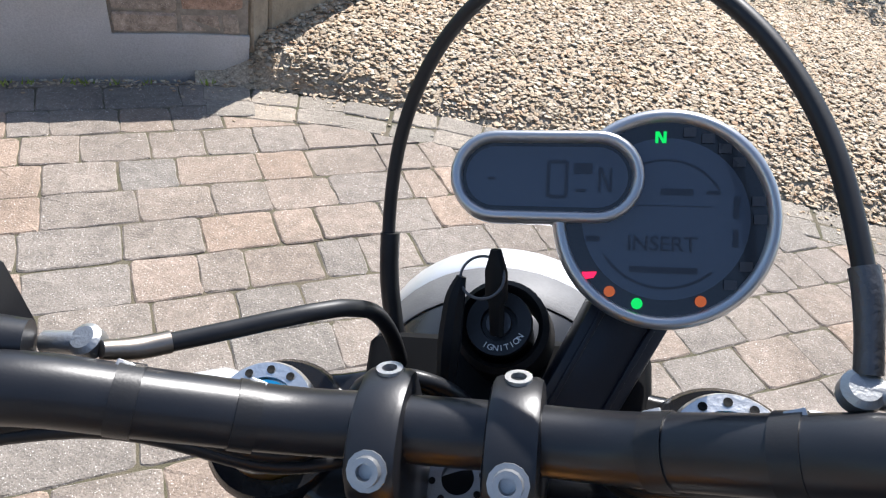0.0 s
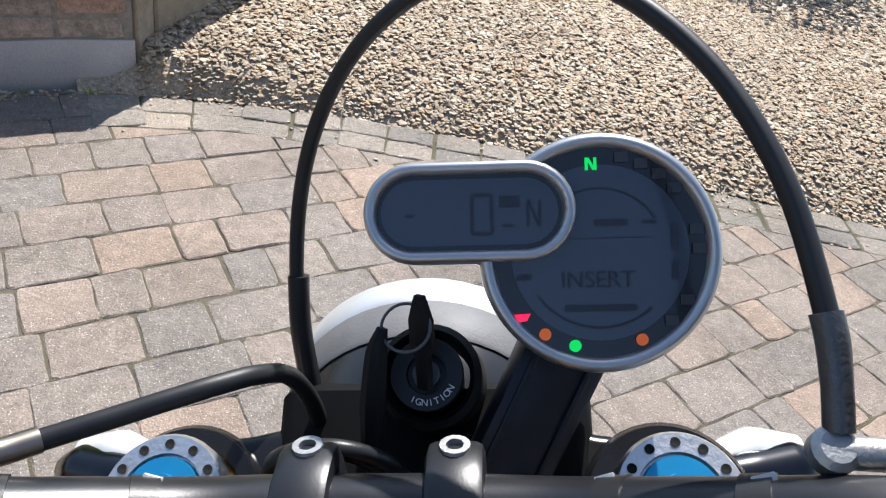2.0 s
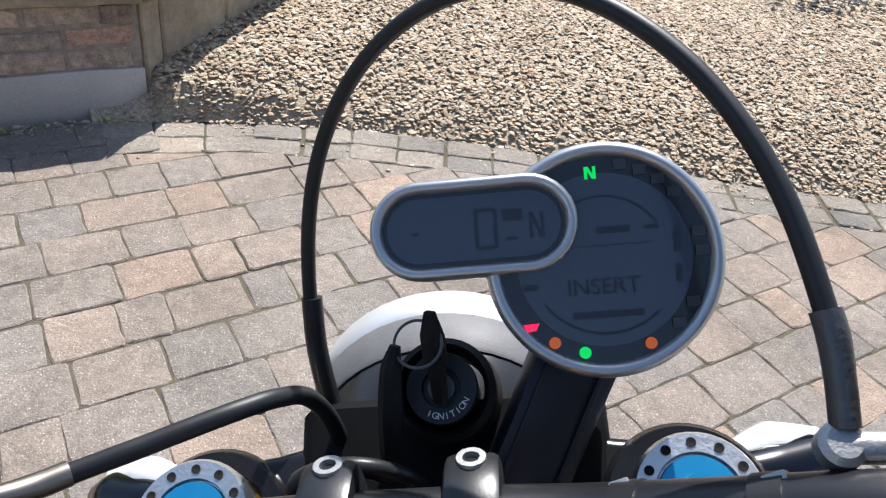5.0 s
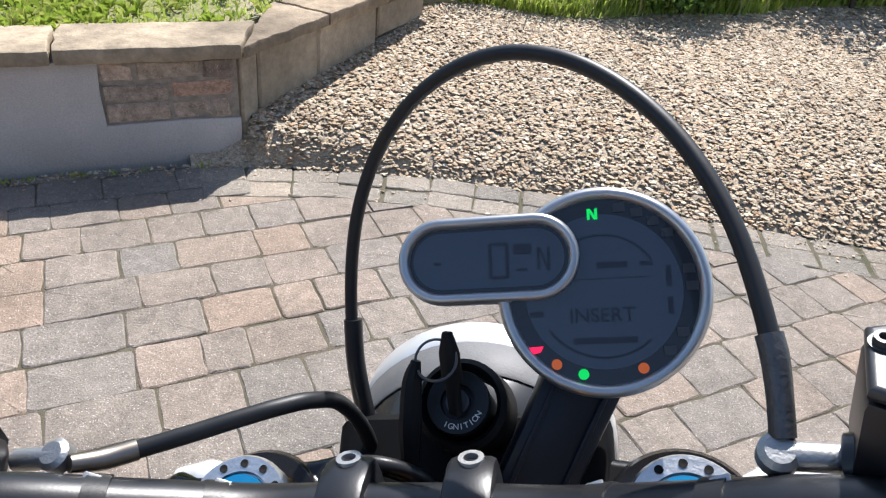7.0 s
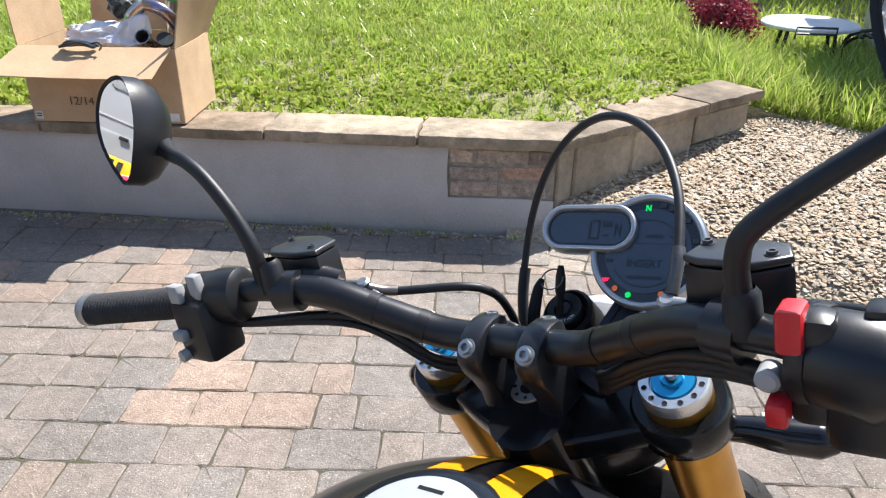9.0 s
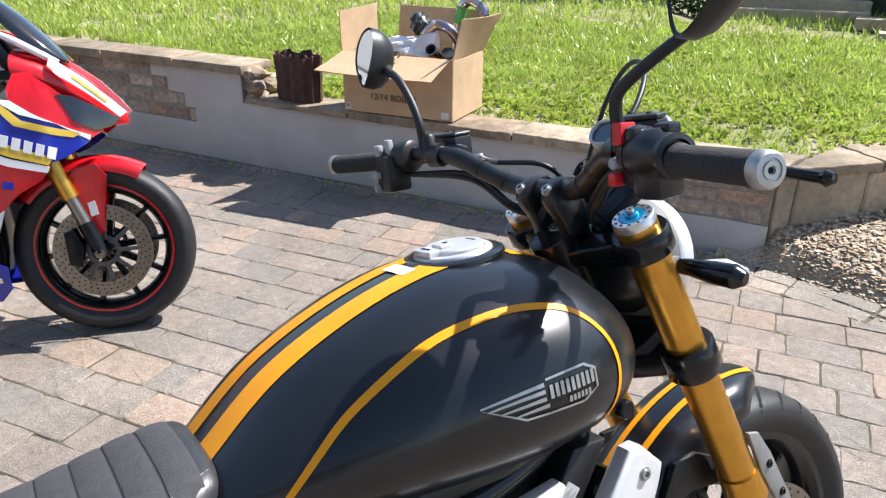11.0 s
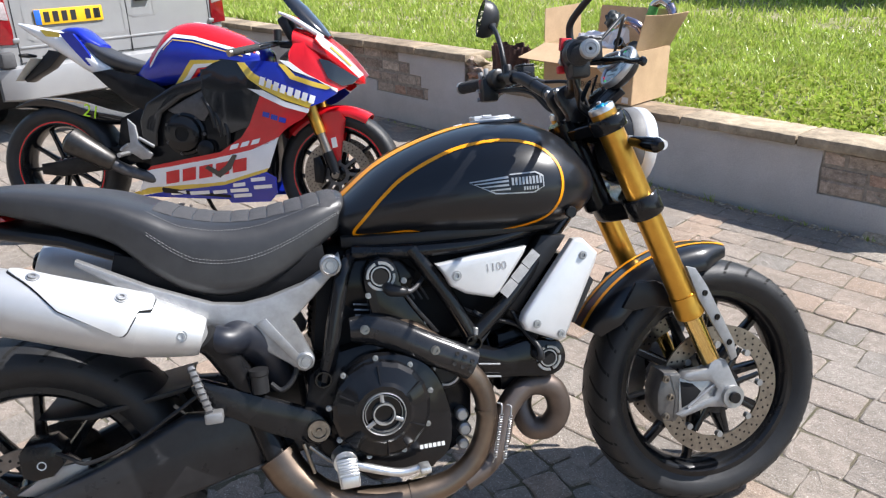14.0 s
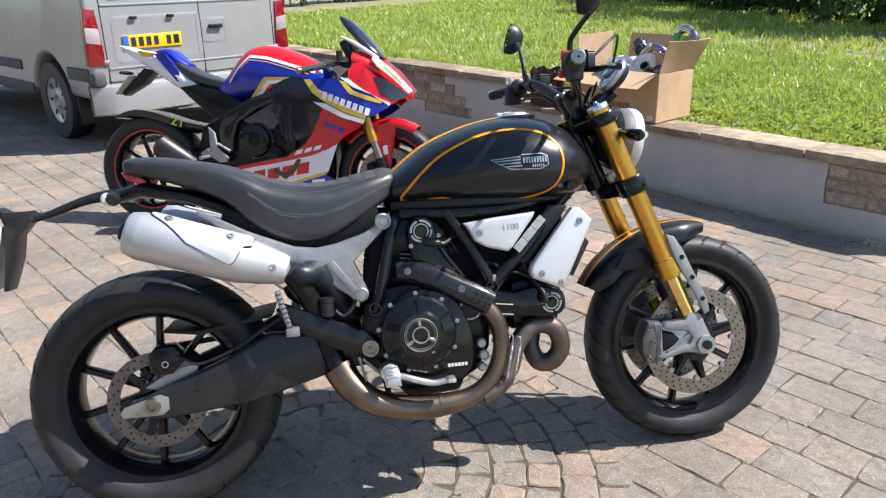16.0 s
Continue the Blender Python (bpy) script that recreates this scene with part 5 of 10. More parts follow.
# mirrors
for s in (-1, 1):
    base = at_bar(0.205, s)
    c_m = Vector((1.116, 0.318, 1.250)) if s > 0 else Vector((1.118, -0.320, 1.255))
    arm = tube([base + Vector((-0.004, 0, 0.016)), base + Vector((-0.008, 0, 0.05)), base + Vector((-0.006, s * 0.012, 0.072)), base + Vector((0.010, s * (0.062 if s < 0 else 0.057), 0.105)), base + Vector((0.026 if s < 0 else 0.012, s * (0.112 if s < 0 else 0.090), 0.132)), c_m + Vector((0.03, 0, -0.02)), c_m + Vector((0.018, 0, 0.0))], [0.0075, 0.0075, 0.007, 0.0068, 0.0065, 0.0075, 0.009], n=14, k=6)
    if s > 0:
        arm = tube([(1.124, 0.216, 1.112), (1.120, 0.2115, 1.132), (1.118, 0.2105, 1.1515), (1.118, 0.219, 1.175), (1.118, 0.232, 1.197), (1.118, 0.250, 1.2195), (1.118, 0.268, 1.2335), (1.120, 0.290, 1.242), c_m + Vector((0.018, 0, 0.0))], [0.0078, 0.0075, 0.0072, 0.0068, 0.0066, 0.0064, 0.0064, 0.0072, 0.009], n=14, k=5)
    lathe([(-0.004, 0.012), (0.022, 0.011), (0.026, 0.008)], axis=(0, 0, 1), at=base + Vector((-0.004, 0, 0.006)), n=16, bm=arm)
    mir = part("mirror", arm, M_HOSE, D, "teardrop mirror on a black curved stalk")
    nrm_ = Vector((-0.955, 0.05, 0.325)) if s > 0 else Vector((-0.860, 0.457, 0.225))
    nrm_.normalize()
    c = Vector((1.104, 0.3325, 1.2725)) if s > 0 else Vector((1.118, -0.325, 1.278))
    upv = Vector((0.05, s * 0.30, 0.95))
    upv = (upv - nrm_ * upv.dot(nrm_)).normalized()
    side = upv.cross(nrm_) * (1 if s > 0 else -1)
    outl = [(0.0, -0.066), (0.022, -0.05), (0.040, -0.015), (0.043, 0.018), (0.034, 0.045), (0.012, 0.056), (-0.016, 0.054), (-0.036, 0.036), (-0.042, 0.008), (-0.036, -0.022), (-0.018, -0.052)]
    if s < 0:
        outl = [(x * 1.42, z * 0.95) for x, z in outl]
    else:
        outl = [(x * 0.76 * (1.0 if z > 0 else 1 + 3.5 * z), z * 0.80) for x, z in outl]
    sm = [(p.x, p.y) for p in curve_pts([(x, z, 0) for x, z in outl], 4, True)]
    rings = []
    for dep, k in ((0.0, 1.0), (0.003, 1.05), (-0.014, 1.06), (-0.030, 0.92), (-0.042, 0.66), (-0.048, 0.35)):
        rings.append([c + nrm_ * dep + side * (x * k) + upv * (z * k) for x, z in sm])
    part("housing", loft(rings), M_PLASTIC, mir, "black mirror housing")
    b = bmesh.new()
    b.faces.new([b.verts.new(c + nrm_ * 0.0012 + side * (x * 0.965) + upv * (z * 0.965)) for x, z in sm])
    part("glass", b, M_MIRROR, mir, "mirror glass", smooth=0)

# instrument: round face with a pill-shaped display set across it
GN, GU, GR = Vector((-0.79, 0, 0.613)), Vector((0.613, 0, 0.79)), Vector((0, -1, 0))
GC = Vector((1.2805, -0.0885, 1.0932))


def gp(x, y, d=0.0):
    return GC + GR * x + GU * y + GN * d


RG = 0.0508
PX, PY, PL, PH = -0.0548, 0.0183, 0.0237, 0.0220


def pill(d, grow=0.0, n=14):
    pts = []
    r = PH + grow
    for i in range(n + 1):
        a = -math.pi / 2 + math.pi * i / n
        pts.append(gp(PX + PL + r * math.cos(a), PY + r * math.sin(a), d))
    for i in range(n + 1):
        a = math.pi / 2 + math.pi * i / n
        pts.append(gp(PX - PL + r * math.cos(a), PY + r * math.sin(a), d))
    return pts


def both(d, grow, n=180):
    """The outline round dial and pill together, seen from a point inside both."""
    sx, sy = -0.028, 0.014
    out = []
    for i in range(n):
        a = 2 * math.pi * i / n
        ca, sa = math.cos(a), math.sin(a)
        far = 0.0
        for cx, cy, r in ((0.0, 0.0, RG + grow), (PX + PL, PY, PH + grow), (PX - PL, PY, PH + grow)):
            q = (sx - cx) * ca + (sy - cy) * sa
            disc = q * q - ((sx - cx) ** 2 + (sy - cy) ** 2 - r * r)
            if disc > 0:
                far = max(far, -q + math.sqrt(disc))
        if abs(sa) > 1e-6:
            k = ((PY + math.copysign(PH + grow, sa)) - sy) / sa
            if abs(sx + k * ca - PX) < PL:
                far = max(far, k)
        out.append(far)
    out = [(out[i - 1] + 2 * out[i] + out[(i + 1) % n]) / 4 for i in range(n)]
    return [gp(sx + f * math.cos(2 * math.pi * i / n), sy + f * math.sin(2 * math.pi * i / n), d) for i, f in enumerate(out)]


inst = part("instrument", loft([both(-0.032, -0.016), both(-0.026, -0.008), both(-0.013, -0.002), both(-0.009, -0.003)]), M_PLASTIC, D, "round instrument with a pill-shaped speed display and satin silver rim")
part("rim", loft([both(-0.014, -0.0035), both(-0.011, -0.0006), both(-0.005, 0.0004), both(0.0005, 0.0), both(0.0030, -0.0010), both(0.0042, -0.0028), both(0.0036, -0.0050), both(0.0000, -0.0062)], caps=False), M_RIM, inst, "satin silver rim round dial and display", smooth=70)
part("display_rim", loft([pill(-0.001, -0.0008), pill(0.0052, -0.0006), pill(0.0074, -0.0014), pill(0.0082, -0.0030), pill(0.0074, -0.0048), pill(0.0050, -0.0058), pill(0.0022, -0.0061)], caps=False), M_RIM, inst, "satin silver rim of the speed display", smooth=70)
part("face", lathe([(0.0, 0), (0.0, RG - 0.0055)], axis=GN, at=GC, n=56), M_LCDDARK, inst, "dark instrument face", smooth=0)
part("lcd", lathe([(0.0006, 0), (0.0006, RG - 0.0135)], axis=GN, at=GC, n=48), M_LCD, inst, "grey-blue liquid crystal panel", smooth=0)
b = bmesh.new()
b.faces.new([b.verts.new(p) for p in pill(0.0024, -0.0060)])
part("display_mask", b, M_LCDDARK, inst, "dark mask of the speed display", smooth=0)
b = bmesh.new()
b.faces.new([b.verts.new(p) for p in pill(0.0029, -0.0078)])
part("speed_lcd", b, M_LCD, inst, "grey-blue speed panel", smooth=0)


def seg_bars(bars, d, name, parent, material=None):
    b = bmesh.new()
    for x, y, w, h, *k in bars:
        sk = k[0] if k else 0.0
        b.faces.new([b.verts.new(gp(x + dx * w / 2 + sk * dy * h / 2, y + dy * h / 2, d)) for dx, dy in ((-1, -1), (1, -1), (1, 1), (-1, 1))])
    return each_part(name, b, material or M_SEGMENT, parent, smooth=0)


# speed shown: 0, with the neutral letter beside it
zx, zy = -0.0493, 0.0172
seg_bars([(zx - 0.0042, zy, 0.0015, 0.0165), (zx + 0.0042, zy, 0.0015, 0.0165), (zx, zy + 0.0082, 0.0080, 0.0015), (zx, zy - 0.0082, 0.0080, 0.0015), (zx + 0.0118, zy + 0.0052, 0.0085, 0.0048), (zx + 0.0110, zy - 0.0050, 0.0050, 0.0012),
          (zx + 0.0195, zy, 0.0011, 0.0112), (zx + 0.0245, zy, 0.0011, 0.0112), (zx + 0.0220, zy, 0.0011, 0.0112, -0.36), (zx - 0.031, zy, 0.0034, 0.0012)], 0.0034, "speed_segment", inst)
seg_bars([(-0.002, 0.006, 0.046, 0.0003), (0.005, 0.0125, 0.014, 0.0028), (0.021, 0.0125, 0.006, 0.0016), (-0.032, -0.010, 0.006, 0.0025), (0.000, -0.0235, 0.030, 0.0028), (0.031, 0.006, 0.0022, 0.010), (0.031, -0.008, 0.0022, 0.008)], 0.0011, "panel_segment", inst)
text_part("display_text", "INSERT", 0.0098, Matrix.Translation(gp(-0.001, -0.0118, 0.0012)) @ Matrix((GR, GU, GN)).transposed().to_4x4(), M_SEGMENT, inst, 0.0001)
b = bmesh.new()
for r0, r1, a0, a1 in ((RG - 0.0195, RG - 0.0185, 0.6, 2.3), (RG - 0.024, RG - 0.0232, -2.6, -0.5)):
    lathe([(0.0011, r0), (0.0011, r1)], axis=GN, at=GC, n=30, bm=b, a0=a0, a1=a1)
each_part("dial_arc", b, M_SEGMENT, inst, smooth=0)
seg_bars([(-0.0047, 0.0375, 0.0014, 0.0054), (-0.0011, 0.0375, 0.0014, 0.0054), (-0.0029, 0.0375, 0.0015, 0.0054, -0.55)], 0.0014, "neutral_light", inst, M_GREENLAMP)
for a_, b_, m_, nm, lb in ((-0.0111, -0.0393, M_GREENLAMP, "status_light", "small green status light"), (-0.0236, -0.0343, M_DIMAMBER, "amber_light", "small dim amber light"), (0.0168, -0.0370, M_DIMAMBER, "amber_light", "small dim amber light")):
    part(nm, lathe([(0.0013, 0), (0.0013, 0.0026)], axis=GN, at=gp(a_, b_), n=16), m_, inst, lb, smooth=0)
b = bmesh.new()
b.faces.new([b.verts.new(gp(-0.0331 + dx, -0.0270 + dy, 0.0013)) for dx, dy in ((-0.0034, 0.0012), (-0.0018, -0.0020), (0.0020, -0.0014), (0.0036, 0.0016))])
part("warning_light", b, M_REDLAMP, inst, "small red warning light", smooth=0)
# windows of the unlit lamps
b = bmesh.new()
for a in (1.33, 1.12, 0.91, 0.70, -0.78, -0.52, 0.02, 0.22):
    q = [gp((RG - 0.0095) * math.cos(a) + dx * 0.0028, (RG - 0.0095) * math.sin(a) + dy * 0.0022, 0.0012) for dx, dy in ((-1, -1), (1, -1), (1, 1), (-1, 1))]
    b.faces.new([b.verts.new(p) for p in q])
each_part("lamp_window", b, M_LAMPOFF, inst, smooth=0)
b0, b1 = gp(-0.006, -0.030, -0.026), Vector((1.222, -0.040, 0.992))
bd = (b0 - b1).normalized()
bs = Vector((0.10, -1, -0.25))
bs = (bs - bd * bs.dot(bd)).normalized()
bn_ = bs.cross(bd)
BM = Matrix((bs, bd, bn_)).transposed().to_4x4()
L_ = (b0 - b1).length
b = plate([(-0.019, 0.0), (0.019, 0.0), (0.021, L_ * 0.5), (0.023, L_), (-0.019, L_), (-0.018, L_ * 0.5)], -0.018, 0.0, 0.003, axis="z")
bmesh.ops.transform(b, matrix=Matrix.Translation(b1) @ BM, verts=b.verts)
brk = part("bracket", b, M_NAVY, inst, "dark instrument bracket slanting down to the yoke")
for q in ([(-0.013, 0.012), (0.013, 0.012), (0.013, 0.015), (-0.013, 0.015)], [(-0.013, L_ - 0.014), (0.015, L_ - 0.014), (0.015, L_ - 0.011), (-0.013, L_ - 0.011)], [(-0.014, 0.012), (-0.011, 0.012), (-0.010, L_ - 0.011), (-0.013, L_ - 0.011)], [(0.011, 0.012), (0.014, 0.012), (0.016, L_ - 0.011), (0.013, L_ - 0.011)]):
    b = plate(q, -0.001, 0.0016, 0.0006, axis="z")
    bmesh.ops.transform(b, matrix=Matrix.Translation(b1) @ BM, verts=b.verts)
    part("bracket_rib", b, M_NAVY, brk)
for pts in ([(1.236, 0.068, 0.985), (1.224, 0.052, 1.028), (1.218, 0.026, 1.044), (1.222, 0.004, 1.030), (1.236, -0.004, 0.99)], [(1.240, 0.060, 0.985), (1.230, 0.046, 1.018), (1.226, 0.024, 1.031), (1.232, 0.008, 1.012), (1.244, 0.002, 0.985)]):
    part("cable", tube(pts, 0.0038, n=10, k=8), M_PLASTIC, D, "black cable looping behind the clamps")
# Added block; its near-black colour stands in for the shade behind the head lamp.
part("lamp_carrier", plate([(1.290, 1.004), (1.280, 1.010), (1.236, 0.985), (1.236, 0.93), (1.29, 0.93)], -0.090, 0.066, 0.009, segs=3), M_SHADEBLACK, D, "added black filler behind the head lamp, shade put into its colour")
# ignition barrel with the key in it
ig = Vector((1.2610, -0.0125, 1.0405))
igx = Vector((-0.60, 0.03, 0.80)).normalized()
ex = Vector((0, -1, 0))
ey = igx.cross(ex).normalized()
lock = part("ignition_lock", lathe([(-0.05, 0), (-0.05, 0.0135), (-0.008, 0.0155), (0.0, 0.0168), (0.003, 0.0162), (0.003, 0.0092), (0.000, 0.0088), (0.000, 0)], axis=igx, at=ig, n=36), M_PLASTIC, D, "ignition barrel with printed ring")
part("barrel", lathe([(0.0, 0), (0.0, 0.0066), (0.004, 0.0062), (0.004, 0)], axis=igx, at=ig, n=24), M_CALIPER, lock)
part("collar", lathe([(-0.035, 0.0180), (-0.006, 0.0190), (-0.003, 0.0215), (-0.006, 0.0245), (-0.035, 0.0255)], axis=igx, at=ig, n=36, closed=True), M_MATTE, lock, "dark collar of the lock")
for k, ch in enumerate("IGNITION"):
    a = radians(-118 + k * 12.5)
    rad = ex * math.cos(a) + ey * math.sin(a)
    tang = ey * math.cos(a) - ex * math.sin(a)
    mm = Matrix.Translation(ig + igx * 0.0034 + rad * 0.0128) @ Matrix((tang, -rad, igx)).transposed().to_4x4()
    text_part("letter", ch, 0.0042, mm, M_WHITE, lock, 0.0001)
key = plate([(-0.0045, -0.012), (0.0045, -0.012), (0.0055, 0.012), (0.0085, 0.016), (0.0085, 0.036), (0.003, 0.052), (-0.003, 0.052), (-0.0085, 0.036), (-0.0085, 0.016), (-0.0055, 0.012)], -0.0035, 0.0035, 0.0018)
kz = (igx * 0.5 + ey * 0.86).normalized()
kx = Vector((0.55, 0.83, 0)) - kz * kz.dot(Vector((0.55, 0.83, 0)))
kx.normalize()
km = Matrix.Translation(ig + igx * 0.0105) @ Matrix((kx, kz.cross(kx), kz)).transposed().to_4x4() @ Matrix.Scale(0.68, 4)
bmesh.ops.transform(key, matrix=km, verts=key.verts)
key = lone("key", key, M_MATTE, "black key in the ignition lock with a wire ring", "key")
key.matrix_world = roadster.matrix_world.copy()
kc = ig + igx * 0.026 + ey * 0.017 - ex * 0.006
kr = part("key_ring", tube([kc + (ex * math.cos(t) + ey * math.sin(t)) * 0.0105 for t in np.linspace(0, 2 * math.pi, 12)[:-1]], 0.0007, n=8, closed=True), M_CALIPER, key, "thin dark wire ring")
part("fob_strap", tube([kc - ex * 0.010, kc - ex * 0.013 - ey * 0.010 - igx * 0.004, kc - ex * 0.016 - ey * 0.030 - igx * 0.014, kc - ex * 0.019 - ey * 0.052 - igx * 0.028], [0.0025, 0.0050, 0.0060, 0.0045], n=8), M_MATTE, key, "hanging black leather strap")

# head lamp
HLA = Vector((0.985, 0, -0.17)).normalized()
HLC = Vector((1.325, 0, 0.915))
hl = part("headlamp", lathe([(-0.075, 0), (-0.072, 0.03), (-0.055, 0.062), (-0.02, 0.084), (0.018, 0.090), (0.030, 0.090), (0.030, 0.082), (0.02, 0)], axis=HLA, at=HLC, n=48), M_PEWTERDARK, D, "round head lamp with dark glossy shell")
# Matt grey band: the glossy shell's reflection put into the colour.
part("shell_band", lathe([(-0.012, 0.0865), (-0.010, 0.0880), (0.014, 0.0925), (0.017, 0.0915), (-0.006, 0.080)], axis=HLA, at=HLC, n=48, closed=True), M_SHELL, hl, "grey band on the dark lamp shell, reflection put into its colour")
part("rim", lathe([(0.016, 0.0905), (0.020, 0.0935), (0.040, 0.0935), (0.048, 0.089), (0.048, 0.083), (0.03, 0.082)], axis=HLA, at=HLC, n=48, closed=True), M_SILVER, hl, "silver lamp rim")
part("lens", lathe([(0.038, 0.084), (0.050, 0.07), (0.060, 0.04), (0.064, 0)], axis=HLA, at=HLC, n=40), M_LENS, hl, "clear domed lens")
for s in (-1, 1):
    stalk = tube([(1.275, s * 0.125, 0.930), (1.285, s * 0.155, 0.927), (1.292, s * 0.185, 0.922), (1.300, s * 0.212, 0.918), (1.303, s * 0.226, 0.916)], [0.0095, 0.012, 0.0155, 0.0165, 0.009], n=18, k=6)
    sig = part("indicator", stalk, M_PEWTER, D, "dark polished metal front indicator")
    part("indicator_collar", lathe([(-0.004, 0.0085), (-0.004, 0.0125), (0.004, 0.0128), (0.004, 0.0085)], axis=(0.4, s, -0.1), at=(1.279, s * 0.136, 0.929), n=20, closed=True), M_ALU, sig)
    part("lens", tube([(1.300, s * 0.165, 0.926), (1.309, s * 0.19, 0.922), (1.314, s * 0.218, 0.917)], [0.009, 0.0155, 0.010], n=12), M_LENS, sig, "clear indicator lens")

# tank
TK = [(0.625, 0.822, 0.070, 0.026, 0.045, 2.2), (0.655, 0.826, 0.108, 0.047, 0.060, 2.3), (0.735, 0.842, 0.150, 0.090, 0.076, 2.35), (0.835, 0.855, 0.182, 0.119, 0.096, 2.4), (0.935, 0.862, 0.202, 0.135, 0.108, 2.45), (1.025, 0.862, 0.208, 0.137, 0.108, 2.45), (1.095, 0.857, 0.196, 0.127, 0.098, 2.4), (1.155, 0.852, 0.160, 0.102, 0.080, 2.3), (1.195, 0.850, 0.112, 0.064, 0.055, 2.2), (1.210, 0.850, 0.05, 0.028, 0.025, 2.1)]
TKR = resample(TK, 48)
TUP = 0.36


def tank_ring(x, cz, w, hu, hd, pw):
    """Rounder above the waist than below it."""
    up, lo = ring_se(x, cz, w, hu, hd, 56, pw - TUP), ring_se(x, cz, w, hu, hd, 56, pw)
    return [a_ if a_.z >= cz else b_ for a_, b_ in zip(up, lo)]


tank = part("fuel_tank", loft([tank_ring(*r_) for r_ in TKR]), M_TANK, D, "gloss black fuel tank", smooth=60)
TX = [r[0] for r in TKR]


def tk(x):
    return [float(np.interp(x, TX, [r[c] for r in TKR])) for c in range(1, 6)]


def tank_side(x, z, s=-1, off=0.0012):
    cz, w, hu, hd, pw = tk(x)
    f = min(0.999, abs(z - cz) / (hu if z > cz else hd))
    pw = pw - TUP if z > cz else pw
    return Vector((x, s * (w * (1 - f ** pw) ** (1 / pw) + off), z))


def tank_top(x, y, off=0.0012):
    cz, w, hu, hd, pw = tk(x)
    f = min(0.999, abs(y) / w)
    pw -= TUP
    return Vector((x, y, cz + hu * (1 - f ** pw) ** (1 / pw) + off))


LINE = [(0.668, 0.792), (0.690, 0.826), (0.735, 0.872), (0.785, 0.908), (0.870, 0.945), (0.940, 0.958), (1.000, 0.957), (1.050, 0.942), (1.082, 0.908), (1.090, 0.865), (1.078, 0.822), (1.050, 0.793), (0.990, 0.776), (0.910, 0.770), (0.835, 0.775), (0.775, 0.790), (0.725, 0.788)]
for s in (-1, 1):
    C = curve_pts([(x, 0, z) for x, z in LINE], 7, True)
    b = bmesh.new()
    rows = []
    for i, p in enumerate(C):
        t = C[(i + 1) % len(C)] - C[i - 1]
        nn = Vector((-t.z, 0, t.x)).normalized() * 0.0031
        rows.append([b.verts.new(tank_side(p.x + k * nn.x, p.z + k * nn.z, s)) for k in (-1, 1)])
    for i in range(len(C)):
        a, c2 = rows[i], rows[(i + 1) % len(C)]
        b.faces.new((a[0], a[1], c2[1], c2[0]))
    part("pinstripe", b, M_YELLOW, tank, "amber pinstripe")
    # winged badge: an outlined panel and three feathers, silver
    b = bmesh.new()
    for quad in ([(0.975, 0.892), (1.030, 0.893), (1.030, 0.8905), (0.975, 0.8895)], [(0.975, 0.855), (1.022, 0.853), (1.022, 0.8505), (0.975, 0.8525)], [(1.030, 0.893), (1.046, 0.884), (1.044, 0.8815), (1.028, 0.8905)], [(1.0435, 0.884), (1.046, 0.884), (1.046, 0.862), (1.0435, 0.862)], [(1.044, 0.862), (1.046, 0.862), (1.024, 0.8505), (1.022, 0.853)],
                 [(0.895, 0.880), (0.972, 0.884), (0.972, 0.8885), (0.895, 0.882)], [(0.903, 0.875), (0.972, 0.8765), (0.972, 0.881), (0.903, 0.877)], [(0.917, 0.8685), (0.972, 0.8685), (0.972, 0.873), (0.917, 0.8705)], [(0.935, 0.861), (0.975, 0.8605), (0.975, 0.865), (0.935, 0.863)], [(0.895, 0.880), (0.903, 0.8755), (0.945, 0.854), (0.975, 0.8525), (0.975, 0.8550), (0.946, 0.8565)]):
        b.faces.new([b.verts.new(tank_side(x, z, s, 0.002)) for x, z in quad])
    for k in range(9):
        x0 = 0.978 + 0.0073 * k
        if s > 0:
            x0 = 1.040 - 0.0073 * k
        b.faces.new([b.verts.new(tank_side(x, z, s, 0.002)) for x, z in ((x0, 0.869), (x0 + 0.0046, 0.869), (x0 + 0.0046, 0.884), (x0, 0.884))])
    for k in range(6):
        x0 = 1.002 + 0.0056 * k
        b.faces.new([b.verts.new(tank_side(x, z, s, 0.002)) for x, z in ((x0, 0.8575), (x0 + 0.0036, 0.8575), (x0 + 0.0036, 0.8645), (x0, 0.8645))])
    part("badge", b, M_ALU, tank, "silver winged badge with plain bars")
    # twin stripes over the top
    for x0, x1, y0, y1 in ((0.640, 0.972, 0.015, 0.052), (1.068, 1.180, 0.014, 0.047)):
        b = bmesh.new()
        n = 26
        g_ = [[b.verts.new(tank_top(x0 + (x1 - x0) * i / n, s * (y0 + (y1 - y0) * j / 4) * (1 if x0 < 1 else 1 - 0.25 * i / n))) for j in range(5)] for i in range(n + 1)]
        for i in range(n):
            for j in range(4):
                b.faces.new((g_[i][j], g_[i][j + 1], g_[i + 1][j + 1], g_[i + 1][j]))
        part("stripe", b, M_YELLOW, tank, "amber stripe")
part("cap_seal", lathe([(-0.016, 0.050), (-0.006, 0.0665), (-0.001, 0.066), (0.002, 0.060), (0.0015, 0.053), (-0.004, 0.050)], axis=(-0.03, 0, 1), at=(1.010, 0, 1.0005), n=56, closed=True), M_TANK, tank, "black moulded ring round the filler cap")
M_CAPALU = mat("satin_cap", (0.56, 0.57, 0.58), (0.50, 0.51, 0.52), 0.42, metal=0.55, scale=40, bump=0.06, bscale=800, rough2=0.5)
